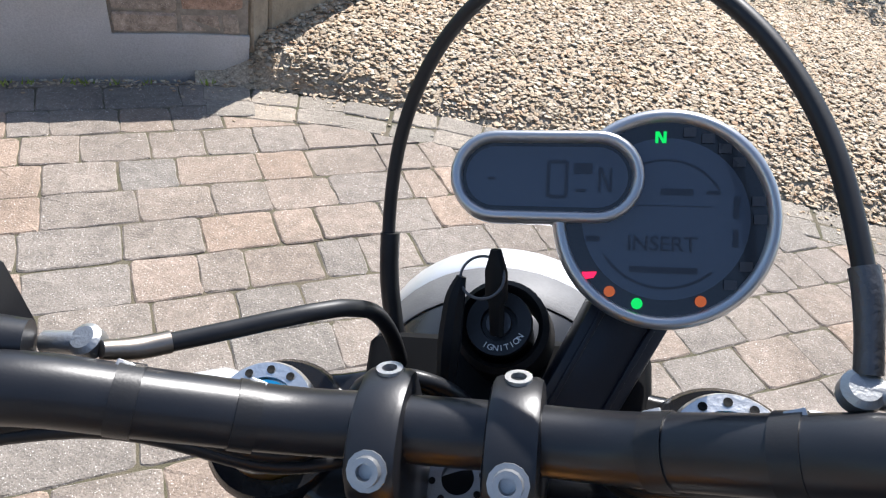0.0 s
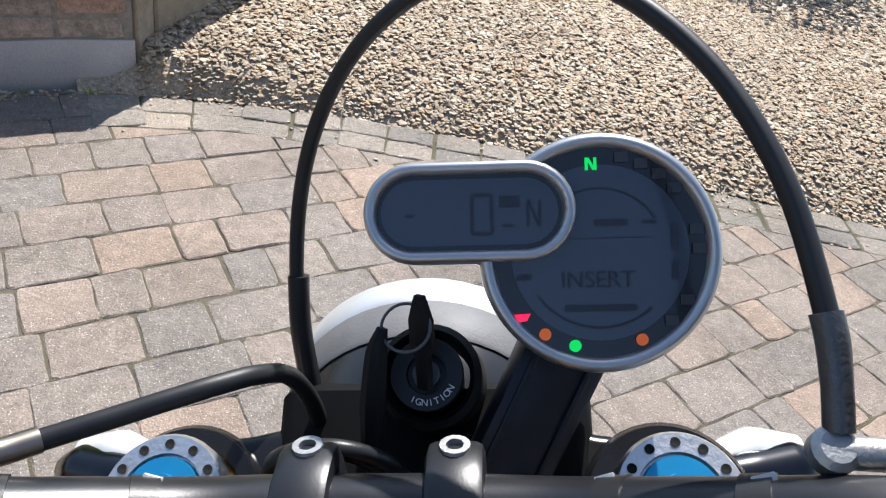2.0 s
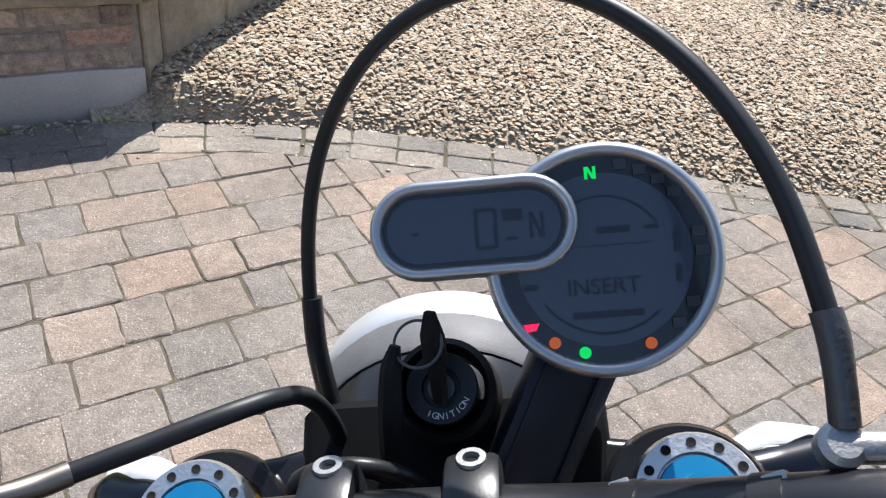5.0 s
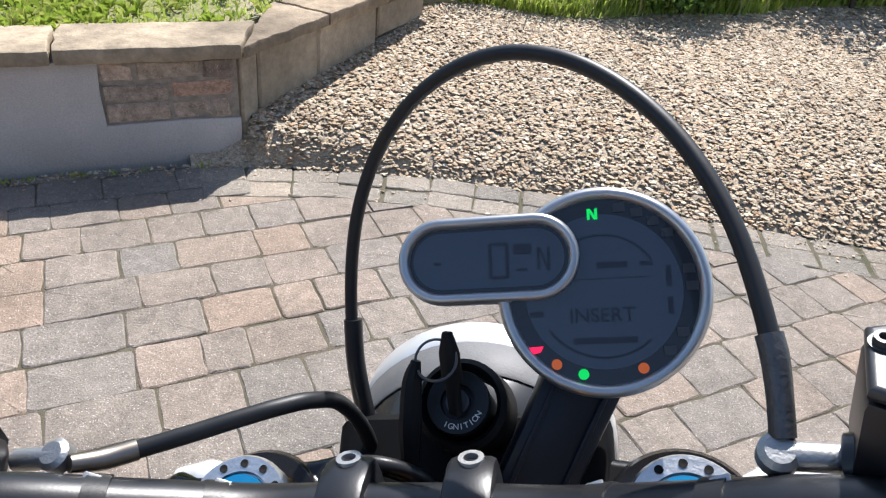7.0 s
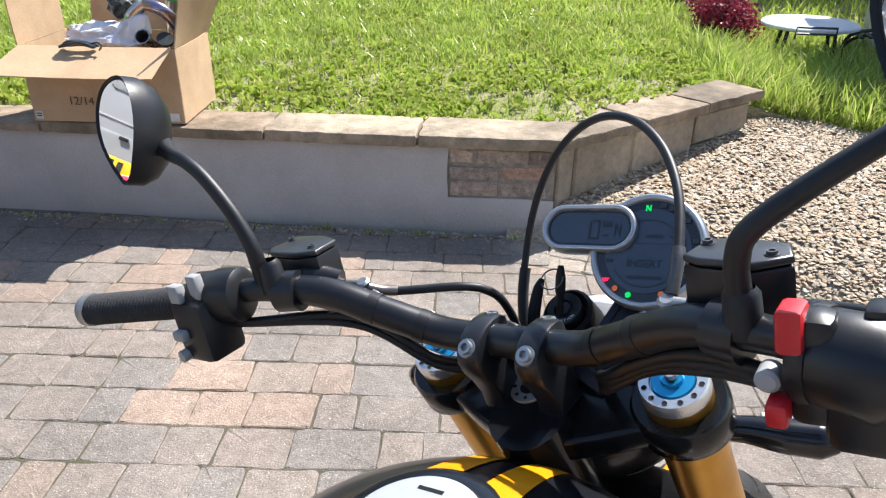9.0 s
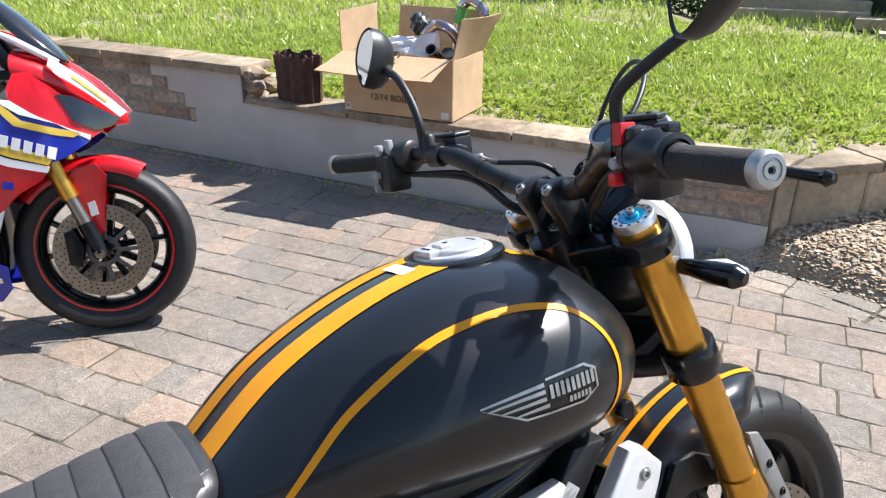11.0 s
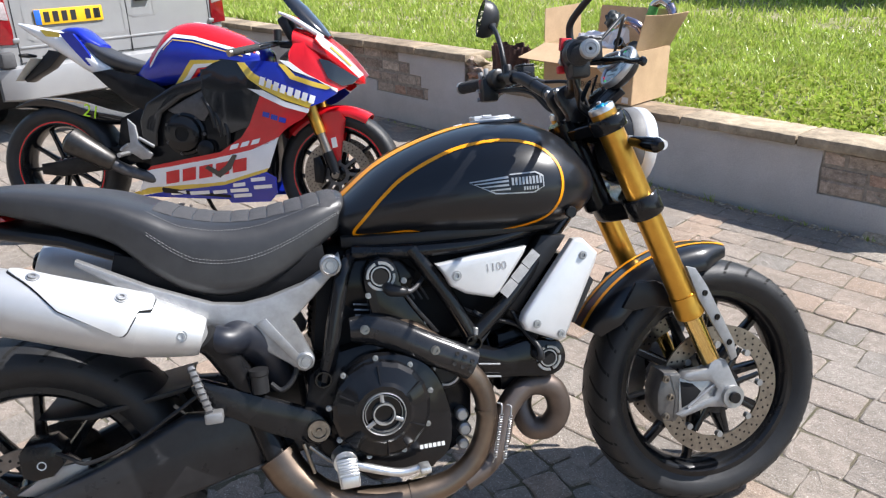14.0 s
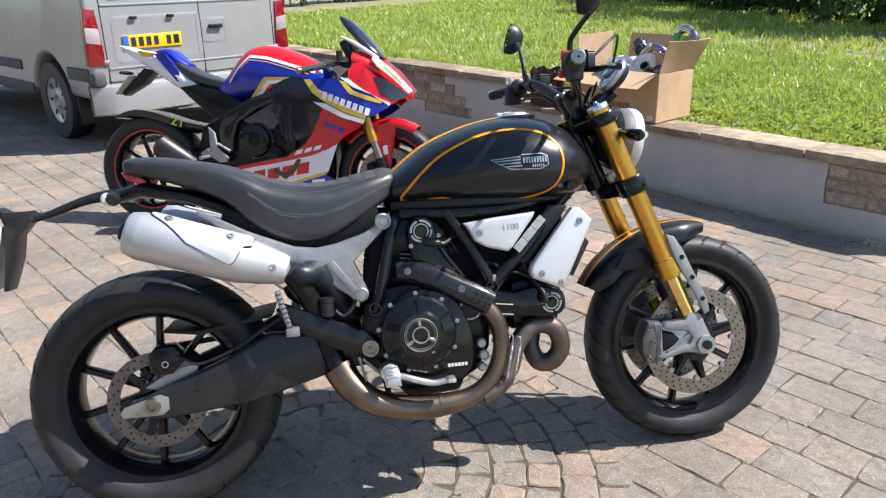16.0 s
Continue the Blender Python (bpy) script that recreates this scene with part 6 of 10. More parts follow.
cap = part("filler_cap", lathe([(-0.004, 0), (-0.004, 0.0515), (0.002, 0.0515), (0.0045, 0.050), (0.0055, 0.0425), (0.0035, 0.0415), (0.0035, 0)], axis=(-0.03, 0, 1), at=(1.010, 0, 1.0005), n=56), M_CAPALU, tank, "satin silver filler cap")
CAPO = Vector((1.012, 0, 1.0005))
part("cap_lid", lathe([(0.003, 0), (0.003, 0.0395), (0.0085, 0.0395), (0.0105, 0.0375), (0.0108, 0)], axis=(-0.03, 0, 1), at=CAPO, n=48), M_CAPALU, cap)
b = plate([(-0.048, -0.019), (-0.034, -0.019), (-0.030, -0.014), (-0.030, 0.014), (-0.034, 0.019), (-0.048, 0.019), (-0.052, 0.013), (-0.052, -0.013)], 0.003, 0.0125, 0.0025, axis="z")
bmesh.ops.translate(b, verts=b.verts, vec=CAPO)
part("hinge", b, M_CAPALU, cap)
b = plate([(-0.026, -0.011), (-0.006, -0.012), (-0.004, 0.0), (-0.006, 0.012), (-0.026, 0.011)], 0.010, 0.0145, 0.002, axis="z")
bmesh.ops.translate(b, verts=b.verts, vec=CAPO)
part("lock_flap", b, M_CAPALU, cap)
part("keyhole", lathe([(0, 0), (0.0006, 0.0036)], axis=(0, 0, 1), at=CAPO + Vector((-0.012, 0, 0.0146)), n=16), M_GROOVE, cap, smooth=0)
for x, w in ((-0.042, 0.018), (0.027, 0.022)):
    part("slot", box(0.004, w, 0.001, CAPO + Vector((x, 0, 0.0127 if x < 0 else 0.0110))), M_GROOVE, cap, smooth=0)
b = bmesh.new()
g_ = [[b.verts.new(tank_top(0.918 + 0.020 * i, -0.026 + 0.026 * j, 0.002)) for j in range(3)] for i in range(2)]
for j in range(2):
    b.faces.new((g_[0][j], g_[0][j + 1], g_[1][j + 1], g_[1][j]))
part("fuel_label", b, M_WHITE, tank, "small white fuel label")
tank.location = (0, -0.010, -0.005)
# tank skirt and lower trim
part("tank_skirt", loft([ring_se(x, 0.772, w, 0.018, 0.022, 24, 4.0) for x, w in ((0.640, 0.10), (0.70, 0.135), (0.82, 0.155), (0.95, 0.16), (1.06, 0.15), (1.12, 0.11), (1.16, 0.06))]), M_PLASTIC, D, "black plastic skirt below the tank")
for s in (-1, 1):
    b = rod((1.112, s * 0.172, 0.80), (1.112, s * 0.184, 0.80), 0.012, n=20, r_edge=0.002)
    part("tank_screw", b, M_CAST, tank)

# seat
ST = [(-0.035, 0.918, 0.060, 0.010, 0.010, 2.5), (-0.020, 0.922, 0.105, 0.018, 0.022, 3.0), (0.05, 0.912, 0.122, 0.028, 0.032, 3.2), (0.13, 0.893, 0.132, 0.034, 0.042, 3.2), (0.21, 0.868, 0.142, 0.042, 0.052, 3.2), (0.275, 0.830, 0.152, 0.056, 0.078, 3.2), (0.33, 0.792, 0.156, 0.072, 0.080, 3.2), (0.40, 0.772, 0.155, 0.076, 0.080, 3.2), (0.47, 0.768, 0.150, 0.078, 0.068, 3.2), (0.54, 0.786, 0.138, 0.072, 0.055, 3.1), (0.60, 0.812, 0.122, 0.058, 0.042, 3.0), (0.645, 0.834, 0.100, 0.040, 0.034, 2.8), (0.662, 0.838, 0.075, 0.025, 0.026, 2.6)]
STR = resample(ST, 56)
def seat_ring(x, cz, w, hu, hd, pw, n=44):
    up = ring_se(x, cz, w, hu, hd, n, pw)
    lo = ring_se(x, cz, w, hu, hd, n, 7.0)
    return [a if a.z >= cz else b_ for a, b_ in zip(up, lo)]


seat = part("seat", loft([seat_ring(*r_) for r_ in STR]), M_LEATHER, D, "black leather seat with a ribbed insert", smooth=60)
SX = [r[0] for r in STR]


def sk(x):
    return [float(np.interp(x, SX, [r[c] for r in STR])) for c in range(1, 6)]


def seat_top(x, y, off=0.001):
    cz, w, hu, hd, pw = sk(x)
    f = min(0.9995, abs(y) / w)
    return Vector((x, y, cz + hu * (1 - f ** pw) ** (1 / pw) + off))


def seat_side(x, k, s, off=0.001):
    """A place on the side, k from 0 (lowest) to 1 (top)."""
    cz, w, hu, hd, pw = sk(x)
    z = cz - hd + k * (hu + hd)
    f = min(0.999, abs(z - cz) / (hu if z > cz else hd))
    pw = pw if z > cz else 7.0
    return Vector((x, s * (w * (1 - f ** pw) ** (1 / pw) + off), z))


XR = [0.285 + 0.0355 * i for i in range(11)]
for x0, x1 in zip(XR, XR[1:]):
    b = bmesh.new()
    rings = []
    for j in range(19):
        v = -1 + 2 * j / 18
        yw = 0.108 * v
        sk_ = 0.03 * (1 - abs(v)) - 0.015
        ring = []
        for t, hgt in ((0.015, -0.002), (0.035, 0.0010), (0.15, 0.0020), (0.5, 0.0024), (0.85, 0.0020), (0.965, 0.0010), (0.985, -0.002)):
            xx_ = x0 + (x1 - x0) * t
            e = 1.0 if abs(v) < 0.9 else 0.3
            ring.append(seat_top(min(0.655, xx_), yw, hgt * e))
        rings.append(ring)
    loft(rings, bm=b, caps=False, closed=False)
    part("insert_rib", b, M_SUEDE, seat)
# seams: pale stitching along the sides
for s in (-1, 1):
    for k0, dx in ((0.86, 0.0), (0.50, 0.0), (0.46, 0.0)):
        pts = []
        for i in range(60):
            x = 0.275 + (0.650 - 0.275) * i / 59
            kk = k0 + (0.14 * max(0, 1 - i / 12) if k0 < 0.8 else 0.06 * max(0, 1 - i / 10))
            pts.append(seat_side(x, min(0.97, kk), s, 0.0008))
        b = bmesh.new()
        for a, c in zip(pts[::1], pts[1::1]):
            q = c - a
            rod(a + q * 0.15, a + q * 0.75, 0.00045, bm=b, n=5)
        part("stitching", b, M_THREAD, seat)
part("seat_base", plate([(0.605, 0.728), (0.553, 0.700), (0.485, 0.680), (0.435, 0.673), (0.379, 0.681), (0.271, 0.727), (0.20, 0.766), (0.21, 0.800), (0.29, 0.775), (0.38, 0.740), (0.44, 0.732), (0.50, 0.740), (0.56, 0.765), (0.60, 0.775)], -0.128, 0.128, 0.004), M_MATTE, seat, "black moulded base of the seat")
part("tail_lamp", plate([(-0.040, 0.905), (-0.028, 0.885), (0.0, 0.872), (0.022, 0.876), (0.005, 0.895)], -0.075, 0.075, 0.006), M_TAIL, D, "red tail lamp under the seat")
part("tail_base", loft([ring_se(x, z, w, 0.018, 0.02, 20, 3.0) for x, z, w in ((-0.07, 0.845, 0.03), (0.0, 0.858, 0.085), (0.12, 0.832, 0.115), (0.22, 0.790, 0.12), (0.34, 0.712, 0.12), (0.46, 0.68, 0.12))]), M_PLASTIC, D, "black tail under-tray")

# sub-frame casting, both sides
SUB = [(0.628, 0.760), (0.598, 0.733), (0.553, 0.708), (0.485, 0.688), (0.435, 0.681), (0.379, 0.689), (0.271, 0.735), (0.150, 0.800), (0.148, 0.790), (0.262, 0.708), (0.368, 0.642), (0.420, 0.616), (0.510, 0.550), (0.524, 0.536), (0.540, 0.530), (0.556, 0.538), (0.561, 0.556), (0.526, 0.638), (0.562, 0.670), (0.606, 0.712), (0.632, 0.735)]
for s in (-1, 1):
    sub = part("subframe", plate(SUB, s * 0.168, s * 0.140, 0.005), M_FOOT, D, "cast aluminium seat frame")
    b = plate([(0.455, 0.640), (0.475, 0.648), (0.535, 0.562), (0.520, 0.556)], s * 0.1685, s * 0.172, 0.001)
    part("casting_rib", b, M_FOOT, sub)
    b = bmesh.new()
    for x, z, r in ((0.609, 0.738, 0.021), (0.541, 0.553, 0.018)):
        lathe([(-0.012, 0), (-0.012, r), (0.003, r), (0.005, r * 0.8), (0.002, r * 0.7), (0.002, r * 0.45), (0.006, r * 0.4), (0.006, 0)], axis=(0, s, 0), at=(x, s * 0.170, z), n=28, bm=b)
    each_part("subframe_bolt", b, M_ALU, sub)
# Plain block added to fill the dark gap inside the frame.
part("battery_tray", plate([(0.560, 0.560), (0.585, 0.735), (0.680, 0.745), (0.690, 0.560), (0.600, 0.540)], -0.125, 0.105, 0.008), M_MATTE, D, "added matte black filler in the dark gap inside the frame")
# trellis tubes
TR = [[(0.660, 0.100, 0.745), (0.634, 0.150, 0.720), (0.610, 0.162, 0.640), (0.592, 0.165, 0.560), (0.576, 0.162, 0.505)], [(0.660, 0.12, 0.750), (0.80, 0.150, 0.745), (0.95, 0.145, 0.748), (1.08, 0.11, 0.775), (1.19, 0.05, 0.850)], [(0.775, 0.150, 0.752), (0.845, 0.158, 0.640), (0.889, 0.160, 0.548)], [(0.889, 0.160, 0.548), (0.985, 0.150, 0.632), (1.090, 0.115, 0.735), (1.190, 0.055, 0.815)]]
for s in (-1, 1):
    for t in TR:
        part("frame_tube", tube([(x, s * y, z) for x, y, z in t], 0.0165, n=18, k=5), M_BLACK, D, "black frame tube")
    for bx, bz in ((0.886, 0.543), (0.572, 0.512)):
        boss = part("frame_boss", lathe([(-0.03, 0), (-0.03, 0.018), (0.002, 0.018), (0.004, 0.0165), (0.004, 0.0140), (-0.012, 0.0135), (-0.012, 0)], axis=(0, s, 0), at=(bx, s * 0.178, bz), n=28), M_BLACK, D, "open end of a frame cross tube")
        part("bore_edge", lathe([(0.0032, 0.0172), (0.0050, 0.0165), (0.0050, 0.0145), (0.0030, 0.0140)], axis=(0, s, 0), at=(bx, s * 0.178, bz), n=28, closed=True), M_PEWTER, boss, "bare metal edge of the tube")
        part("pinch_bolt", rod((bx + 0.006, s * 0.172, bz + 0.014), (bx + 0.008, s * 0.172, bz + 0.030), 0.006, n=10, r_edge=0.001), M_ALU, boss)
    cover = part("side_cover", plate([(0.819, 0.716), (0.900, 0.726), (1.012, 0.734), (1.006, 0.720), (0.948, 0.645), (0.934, 0.634), (0.875, 0.650), (0.846, 0.668), (0.834, 0.694)], s * 0.188, s * 0.155, 0.007, segs=3), M_SILVER, D, "silver side cover with raised numerals")
    if s < 0:
        mm = Matrix.Translation((0.942, -0.1882, 0.699)) @ Matrix.Rotation(radians(90), 4, "X") @ Matrix.Rotation(radians(3), 4, "Z")
        text_part("numerals", "1100", 0.0235, mm, M_INK, cover, 0.0008)
    b = bmesh.new()
    bolt((0.858, s * 0.188, 0.690), (0, s, 0), 0.008, 0.004, b)
    part("cover_screw", b, M_ALU, cover)
    rc = part("cooler_cover", plate([(1.115, 0.738), (1.135, 0.738), (1.168, 0.703), (1.160, 0.680), (1.085, 0.528), (1.070, 0.524), (0.998, 0.556), (0.990, 0.575), (0.996, 0.592)], s * 0.192, s * 0.160, 0.008, segs=3), M_SILVER, D, "silver cover beside the oil cooler")
    b = bmesh.new()
    for x, z in ((1.132, 0.702), (1.022, 0.568), (1.074, 0.540)):
        bolt((x, s * 0.192, z), (0, s, 0), 0.007, 0.004, b)
    each_part("cover_screw", b, M_ALU, rc)
    part("cooler_shroud", plate([(1.060, 0.748), (1.118, 0.742), (1.000, 0.585), (0.955, 0.605)], s * 0.148, s * 0.110, 0.006), M_PLASTIC, D)
    part("cooler_pad", plate([(1.155, 0.655), (1.168, 0.640), (1.118, 0.548), (1.105, 0.560)], s * 0.165, s * 0.120, 0.004), M_PLASTIC, D)
part("oil_cooler", plate([(1.10, 0.70), (1.13, 0.69), (1.08, 0.55), (1.05, 0.56)], -0.14, 0.14, 0.003), M_CAST, D, "finned oil cooler")
# paper labels on the frame tube
b = bmesh.new()
LAB0, LAB1, LROT = Vector((0.972, -0.173, 0.648)), Vector((1.026, -0.166, 0.703)), Matrix.Rotation(radians(-45.5), 4, "Y")
for k in range(3):
    box(0.0365, 0.002, 0.0225, LAB0.lerp(LAB1, k / 2), rot=LROT, bm=b)
lab = each_part("frame_label", b, M_PAPER, D, "pale printed paper label on the frame tube", smooth=0)[0]
b = bmesh.new()
for k in range(3):
    for q in range(6):
        off = LROT @ Vector((-0.002 * (q % 3), 0, -0.0075 + 0.003 * q))
        box(0.026 - 0.004 * (q % 3), 0.001, 0.0010, LAB0.lerp(LAB1, k / 2) + Vector((0, -0.0012, 0)) + off, rot=LROT, bm=b)
each_part("print_bar", b, M_INK, lab, smooth=0)


# ---- engine, exhaust, swingarm and the rest of the roadster ----
def fins(at, axis, r, n, pitch, th=0.003, bm=None, square=1.0):
    b = bm or bmesh.new()
    d = Vector(axis).normalized()
    for i in range(n):
        lathe([(i * pitch, 0), (i * pitch, r), (i * pitch + th, r), (i * pitch + th, 0)], axis=d, at=at, n=20, bm=b)
    return b


CRANK = [(0.545, 0.520), (0.600, 0.560), (0.700, 0.575), (0.790, 0.560), (0.850, 0.520), (0.880, 0.460), (0.875, 0.380), (0.840, 0.320), (0.790, 0.290), (0.680, 0.280), (0.600, 0.300), (0.545, 0.360), (0.525, 0.440)]
eng = part("crankcase", plate(CRANK, -0.165, 0.165, 0.012), M_CAST, D, "black V-twin engine casing")
cov = plate([(0.600, 0.500), (0.640, 0.545), (0.690, 0.556), (0.745, 0.545), (0.790, 0.510), (0.815, 0.450), (0.822, 0.390), (0.812, 0.335), (0.770, 0.305), (0.700, 0.300), (0.630, 0.315), (0.595, 0.36), (0.585, 0.43)], -0.212, -0.160, 0.012, round_pts=3)
cov = part("clutch_cover", cov, M_BLACKGLOSS, D, "gloss black clutch cover")
CC = (0.678, -0.212, 0.448)
part("clutch_dome", lathe([(0.0, 0), (0.0, 0.100), (0.012, 0.098), (0.020, 0.090), (0.031, 0.062), (0.036, 0.055), (0.036, 0.045), (0.030, 0.044), (0.030, 0)], axis=(0, -1, 0), at=CC, n=18, a0=0.1, a1=0.1 + 2 * math.pi), M_BLACKGLOSS, cov, "faceted gloss black dome", smooth=12)
b = lathe([(0.028, 0.0435), (0.041, 0.0430), (0.0415, 0.0418), (0.040, 0.0408), (0.028, 0.0405)], axis=(0, -1, 0), at=CC, n=56, closed=True)
lathe([(0.028, 0.0375), (0.038, 0.0372), (0.038, 0.0362), (0.028, 0.036)], axis=(0, -1, 0), at=CC, n=56, closed=True, bm=b)
lathe([(0.028, 0.0225), (0.042, 0.0218), (0.042, 0.0190), (0.028, 0.0182)], axis=(0, -1, 0), at=CC, n=40, closed=True, bm=b)
for i in range(3):
    a = 2 * math.pi * i / 3 + math.pi / 2 + 0.06
    spoke((CC[0], CC[1] - 0.037, CC[2]), a, 0.024, 0.040, 0.0042, 0.0042, 0.003, 0.003, b)
part("clutch_ring", b, M_ALU, cov, "machined silver rings with three spokes")
b = bmesh.new()
for i in range(9):
    a = 2 * math.pi * i / 9 + 0.2
    bolt((CC[0] + 0.104 * math.cos(a), -0.213, CC[2] + 0.102 * math.sin(a)), (0, -1, 0), 0.0042, 0.004, b)
each_part("cover_bolt", b, M_ALU, cov)
b = bmesh.new()
for i in range(6):
    a = 2 * math.pi * i / 6 + 0.55
    spoke((CC[0], CC[1] - 0.021, CC[2]), a, 0.052, 0.092, 0.0024, 0.0024, 0.015, 0.004, b)
each_part("dome_rib", b, M_CAST, cov)
b = bmesh.new()
for k in range(6):
    box(0.0068, 0.001, 0.0085, (0.752 + 0.0090 * k, -0.2128, 0.352), bm=b)
each_part("print_bar", b, M_WHITE, cov, "row of pale print bars", smooth=0)
# upright cylinder, behind
cyl = part("rear_cylinder", rod((0.660, 0, 0.545), (0.677, 0, 0.685), 0.078, n=28), M_CAST, D, "finned rear cylinder")
each_part("fin", fins((0.660, 0, 0.550), (0.12, 0, 1), 0.108, 9, 0.0145), M_CAST, cyl)
hd = part("rear_head", plate([(0.600, 0.660), (0.620, 0.735), (0.740, 0.740), (0.790, 0.700), (0.770, 0.640), (0.650, 0.630)], -0.13, 0.13, 0.016), M_CAST, D, "black rear cylinder head")
BELT = [(0.690, 0.575), (0.680, 0.632), (0.673, 0.668), (0.670, 0.705), (0.680, 0.730), (0.706, 0.742), (0.732, 0.732), (0.744, 0.708), (0.752, 0.668), (0.772, 0.636), (0.812, 0.578), (0.78, 0.545)]
belt = part("belt_cover", plate(BELT, -0.172, -0.128, 0.010, round_pts=3), M_BLACKGLOSS, D, "gloss black cam belt cover")


def cam_badge(c, r, o):
    """Machined ring broken by four slots round a dark cap."""
    b = bmesh.new()
    for i in range(4):
        a = math.pi / 2 * i + 0.35
        lathe([(0, r), (0.0035, r - 0.001), (0.0035, r - 0.0055), (0, r - 0.0065)], axis=(0, -1, 0), at=c, n=14, closed=True, a0=a, a1=a + 1.32, bm=b)
    lathe([(0, r - 0.0095), (0.003, r - 0.0098), (0.003, r - 0.0125), (0, r - 0.0130)], axis=(0, -1, 0), at=c, n=36, closed=True, bm=b)
    part("belt_ring", b, M_ALU, o, "machined silver rings with slots")
    part("belt_cap", lathe([(0, 0), (0, r - 0.0135), (0.002, r - 0.0145), (0.002, 0)], axis=(0, -1, 0), at=c, n=30), M_GROOVE, o, "black cap")


cam_badge((0.706, -0.173, 0.705), 0.030, belt)
b = bmesh.new()
for x, z in ((0.678, 0.668), (0.752, 0.690), (0.790, 0.600), (0.690, 0.590)):
    bolt((x, -0.171, z), (0, -1, 0), 0.0045, 0.004, b)
each_part("cover_bolt", b, M_ALU, belt)
part("cover_edge", plate([(0.744, 0.672), (0.752, 0.668), (0.774, 0.634), (0.815, 0.577), (0.806, 0.574), (0.764, 0.634)], -0.180, -0.170, 0.003), M_GRAPHITE, belt, "raised edge of the cover")
# light on the edges of the cooling fins, put into bright rods beside the covers
for pts in (((0.650, 0.646), (0.690, 0.639)), ((0.651, 0.634), (0.692, 0.627)), ((0.652, 0.622), (0.694, 0.615)), ((0.762, 0.672), (0.778, 0.640)), ((0.776, 0.672), (0.794, 0.638)), ((0.790, 0.670), (0.808, 0.636)), ((0.893, 0.496), (0.940, 0.489)), ((0.900, 0.468), (0.940, 0.462))):
    (x0, z0), (x1, z1) = pts
    y0 = -0.128 if x0 < 0.85 else -0.178
    part("fin_lit_edge", rod((x0, y0, z0), (x1, y0, z1), 0.0022, n=8), M_ALU if x0 < 0.7 or x0 > 0.85 else M_CALIPER, D, "bright rod for the lit edge of a cooling fin")
# lying cylinder, in front
cyl2 = part("front_cylinder", rod((0.845, 0, 0.465), (0.962, 0, 0.477), 0.072, n=28), M_CAST, D, "finned front cylinder")
each_part("fin", fins((0.850, 0, 0.465), (1, 0, 0.10), 0.100, 8, 0.0135), M_CAST, cyl2)
part("front_head", plate([(0.950, 0.410), (0.950, 0.540), (1.020, 0.552), (1.090, 0.530), (1.100, 0.480), (1.080, 0.420), (1.02, 0.395)], -0.13, 0.13, 0.016), M_CAST, D, "black front cylinder head")
BELT2 = [(0.850, 0.545), (0.930, 0.520), (1.000, 0.530), (1.045, 0.526), (1.080, 0.516), (1.093, 0.486), (1.084, 0.456), (1.050, 0.442), (0.990, 0.450), (0.900, 0.460), (0.85, 0.49)]
belt2 = part("belt_cover", plate(BELT2, -0.172, -0.128, 0.010, round_pts=3), M_BLACKGLOSS, D, "gloss black cam belt cover")
cam_badge((1.050, -0.173, 0.485), 0.0285, belt2)
part("timing_cover", lathe([(0, 0), (0, 0.038), (0.004, 0.036), (0.006, 0.030), (0.003, 0.028), (0.003, 0)], axis=(0, -1, 0), at=(0.825, -0.166, 0.488), n=40), M_PLASTIC, eng)
part("timing_ring", lathe([(0.004, 0.031), (0.008, 0.030), (0.008, 0.0255), (0.004, 0.0245)], axis=(0, -1, 0), at=(0.825, -0.166, 0.488), n=40, closed=True), M_ALU, eng, "machined silver ring")
lead = part("plug_lead", tube([(0.716, -0.172, 0.682), (0.722, -0.188, 0.677), (0.745, -0.190, 0.672), (0.752, -0.185, 0.671)], [0.011, 0.0125, 0.010, 0.007], n=14), M_PLASTIC, D, "black spark plug cap")
part("lead_end", tube([(0.750, -0.186, 0.671), (0.766, -0.178, 0.670), (0.790, -0.150, 0.680), (0.812, -0.12, 0.70)], [0.0058, 0.0050, 0.0042, 0.0042], n=10), M_CALIPER, lead, "braided lead")
part("front_plug_lead", tube([(1.020, -0.172, 0.502), (1.026, -0.190, 0.496), (1.022, -0.186, 0.520), (1.005, -0.165, 0.545), (0.985, -0.14, 0.59)], [0.010, 0.010, 0.006, 0.0045, 0.0045], n=12), M_PLASTIC, D, "black spark plug lead of the lying cylinder")
part("throttle_body", lathe([(-0.02, 0), (-0.02, 0.04), (0.06, 0.045), (0.06, 0)], axis=(0.3, 0, 1), at=(0.85, 0, 0.62), n=24), M_CAST, D)
part("airbox", loft([ring_se(x, 0.70, w, 0.065, 0.05, 20, 4) for x, w in ((0.61, 0.09), (0.68, 0.115), (0.80, 0.12), (0.98, 0.12), (1.07, 0.10), (1.13, 0.05))]), M_MATTE, D, "black air box under the tank")
# Plain black block added to fill the see-through gap between the cylinders.
part("engine_valley", plate([(0.70, 0.55), (0.72, 0.665), (0.90, 0.69), (1.07, 0.67), (1.02, 0.56), (0.94, 0.53)], -0.10, 0.10, 0.01), M_MATTE, D, "added matte black filler block between the cylinders")
b = bmesh.new()
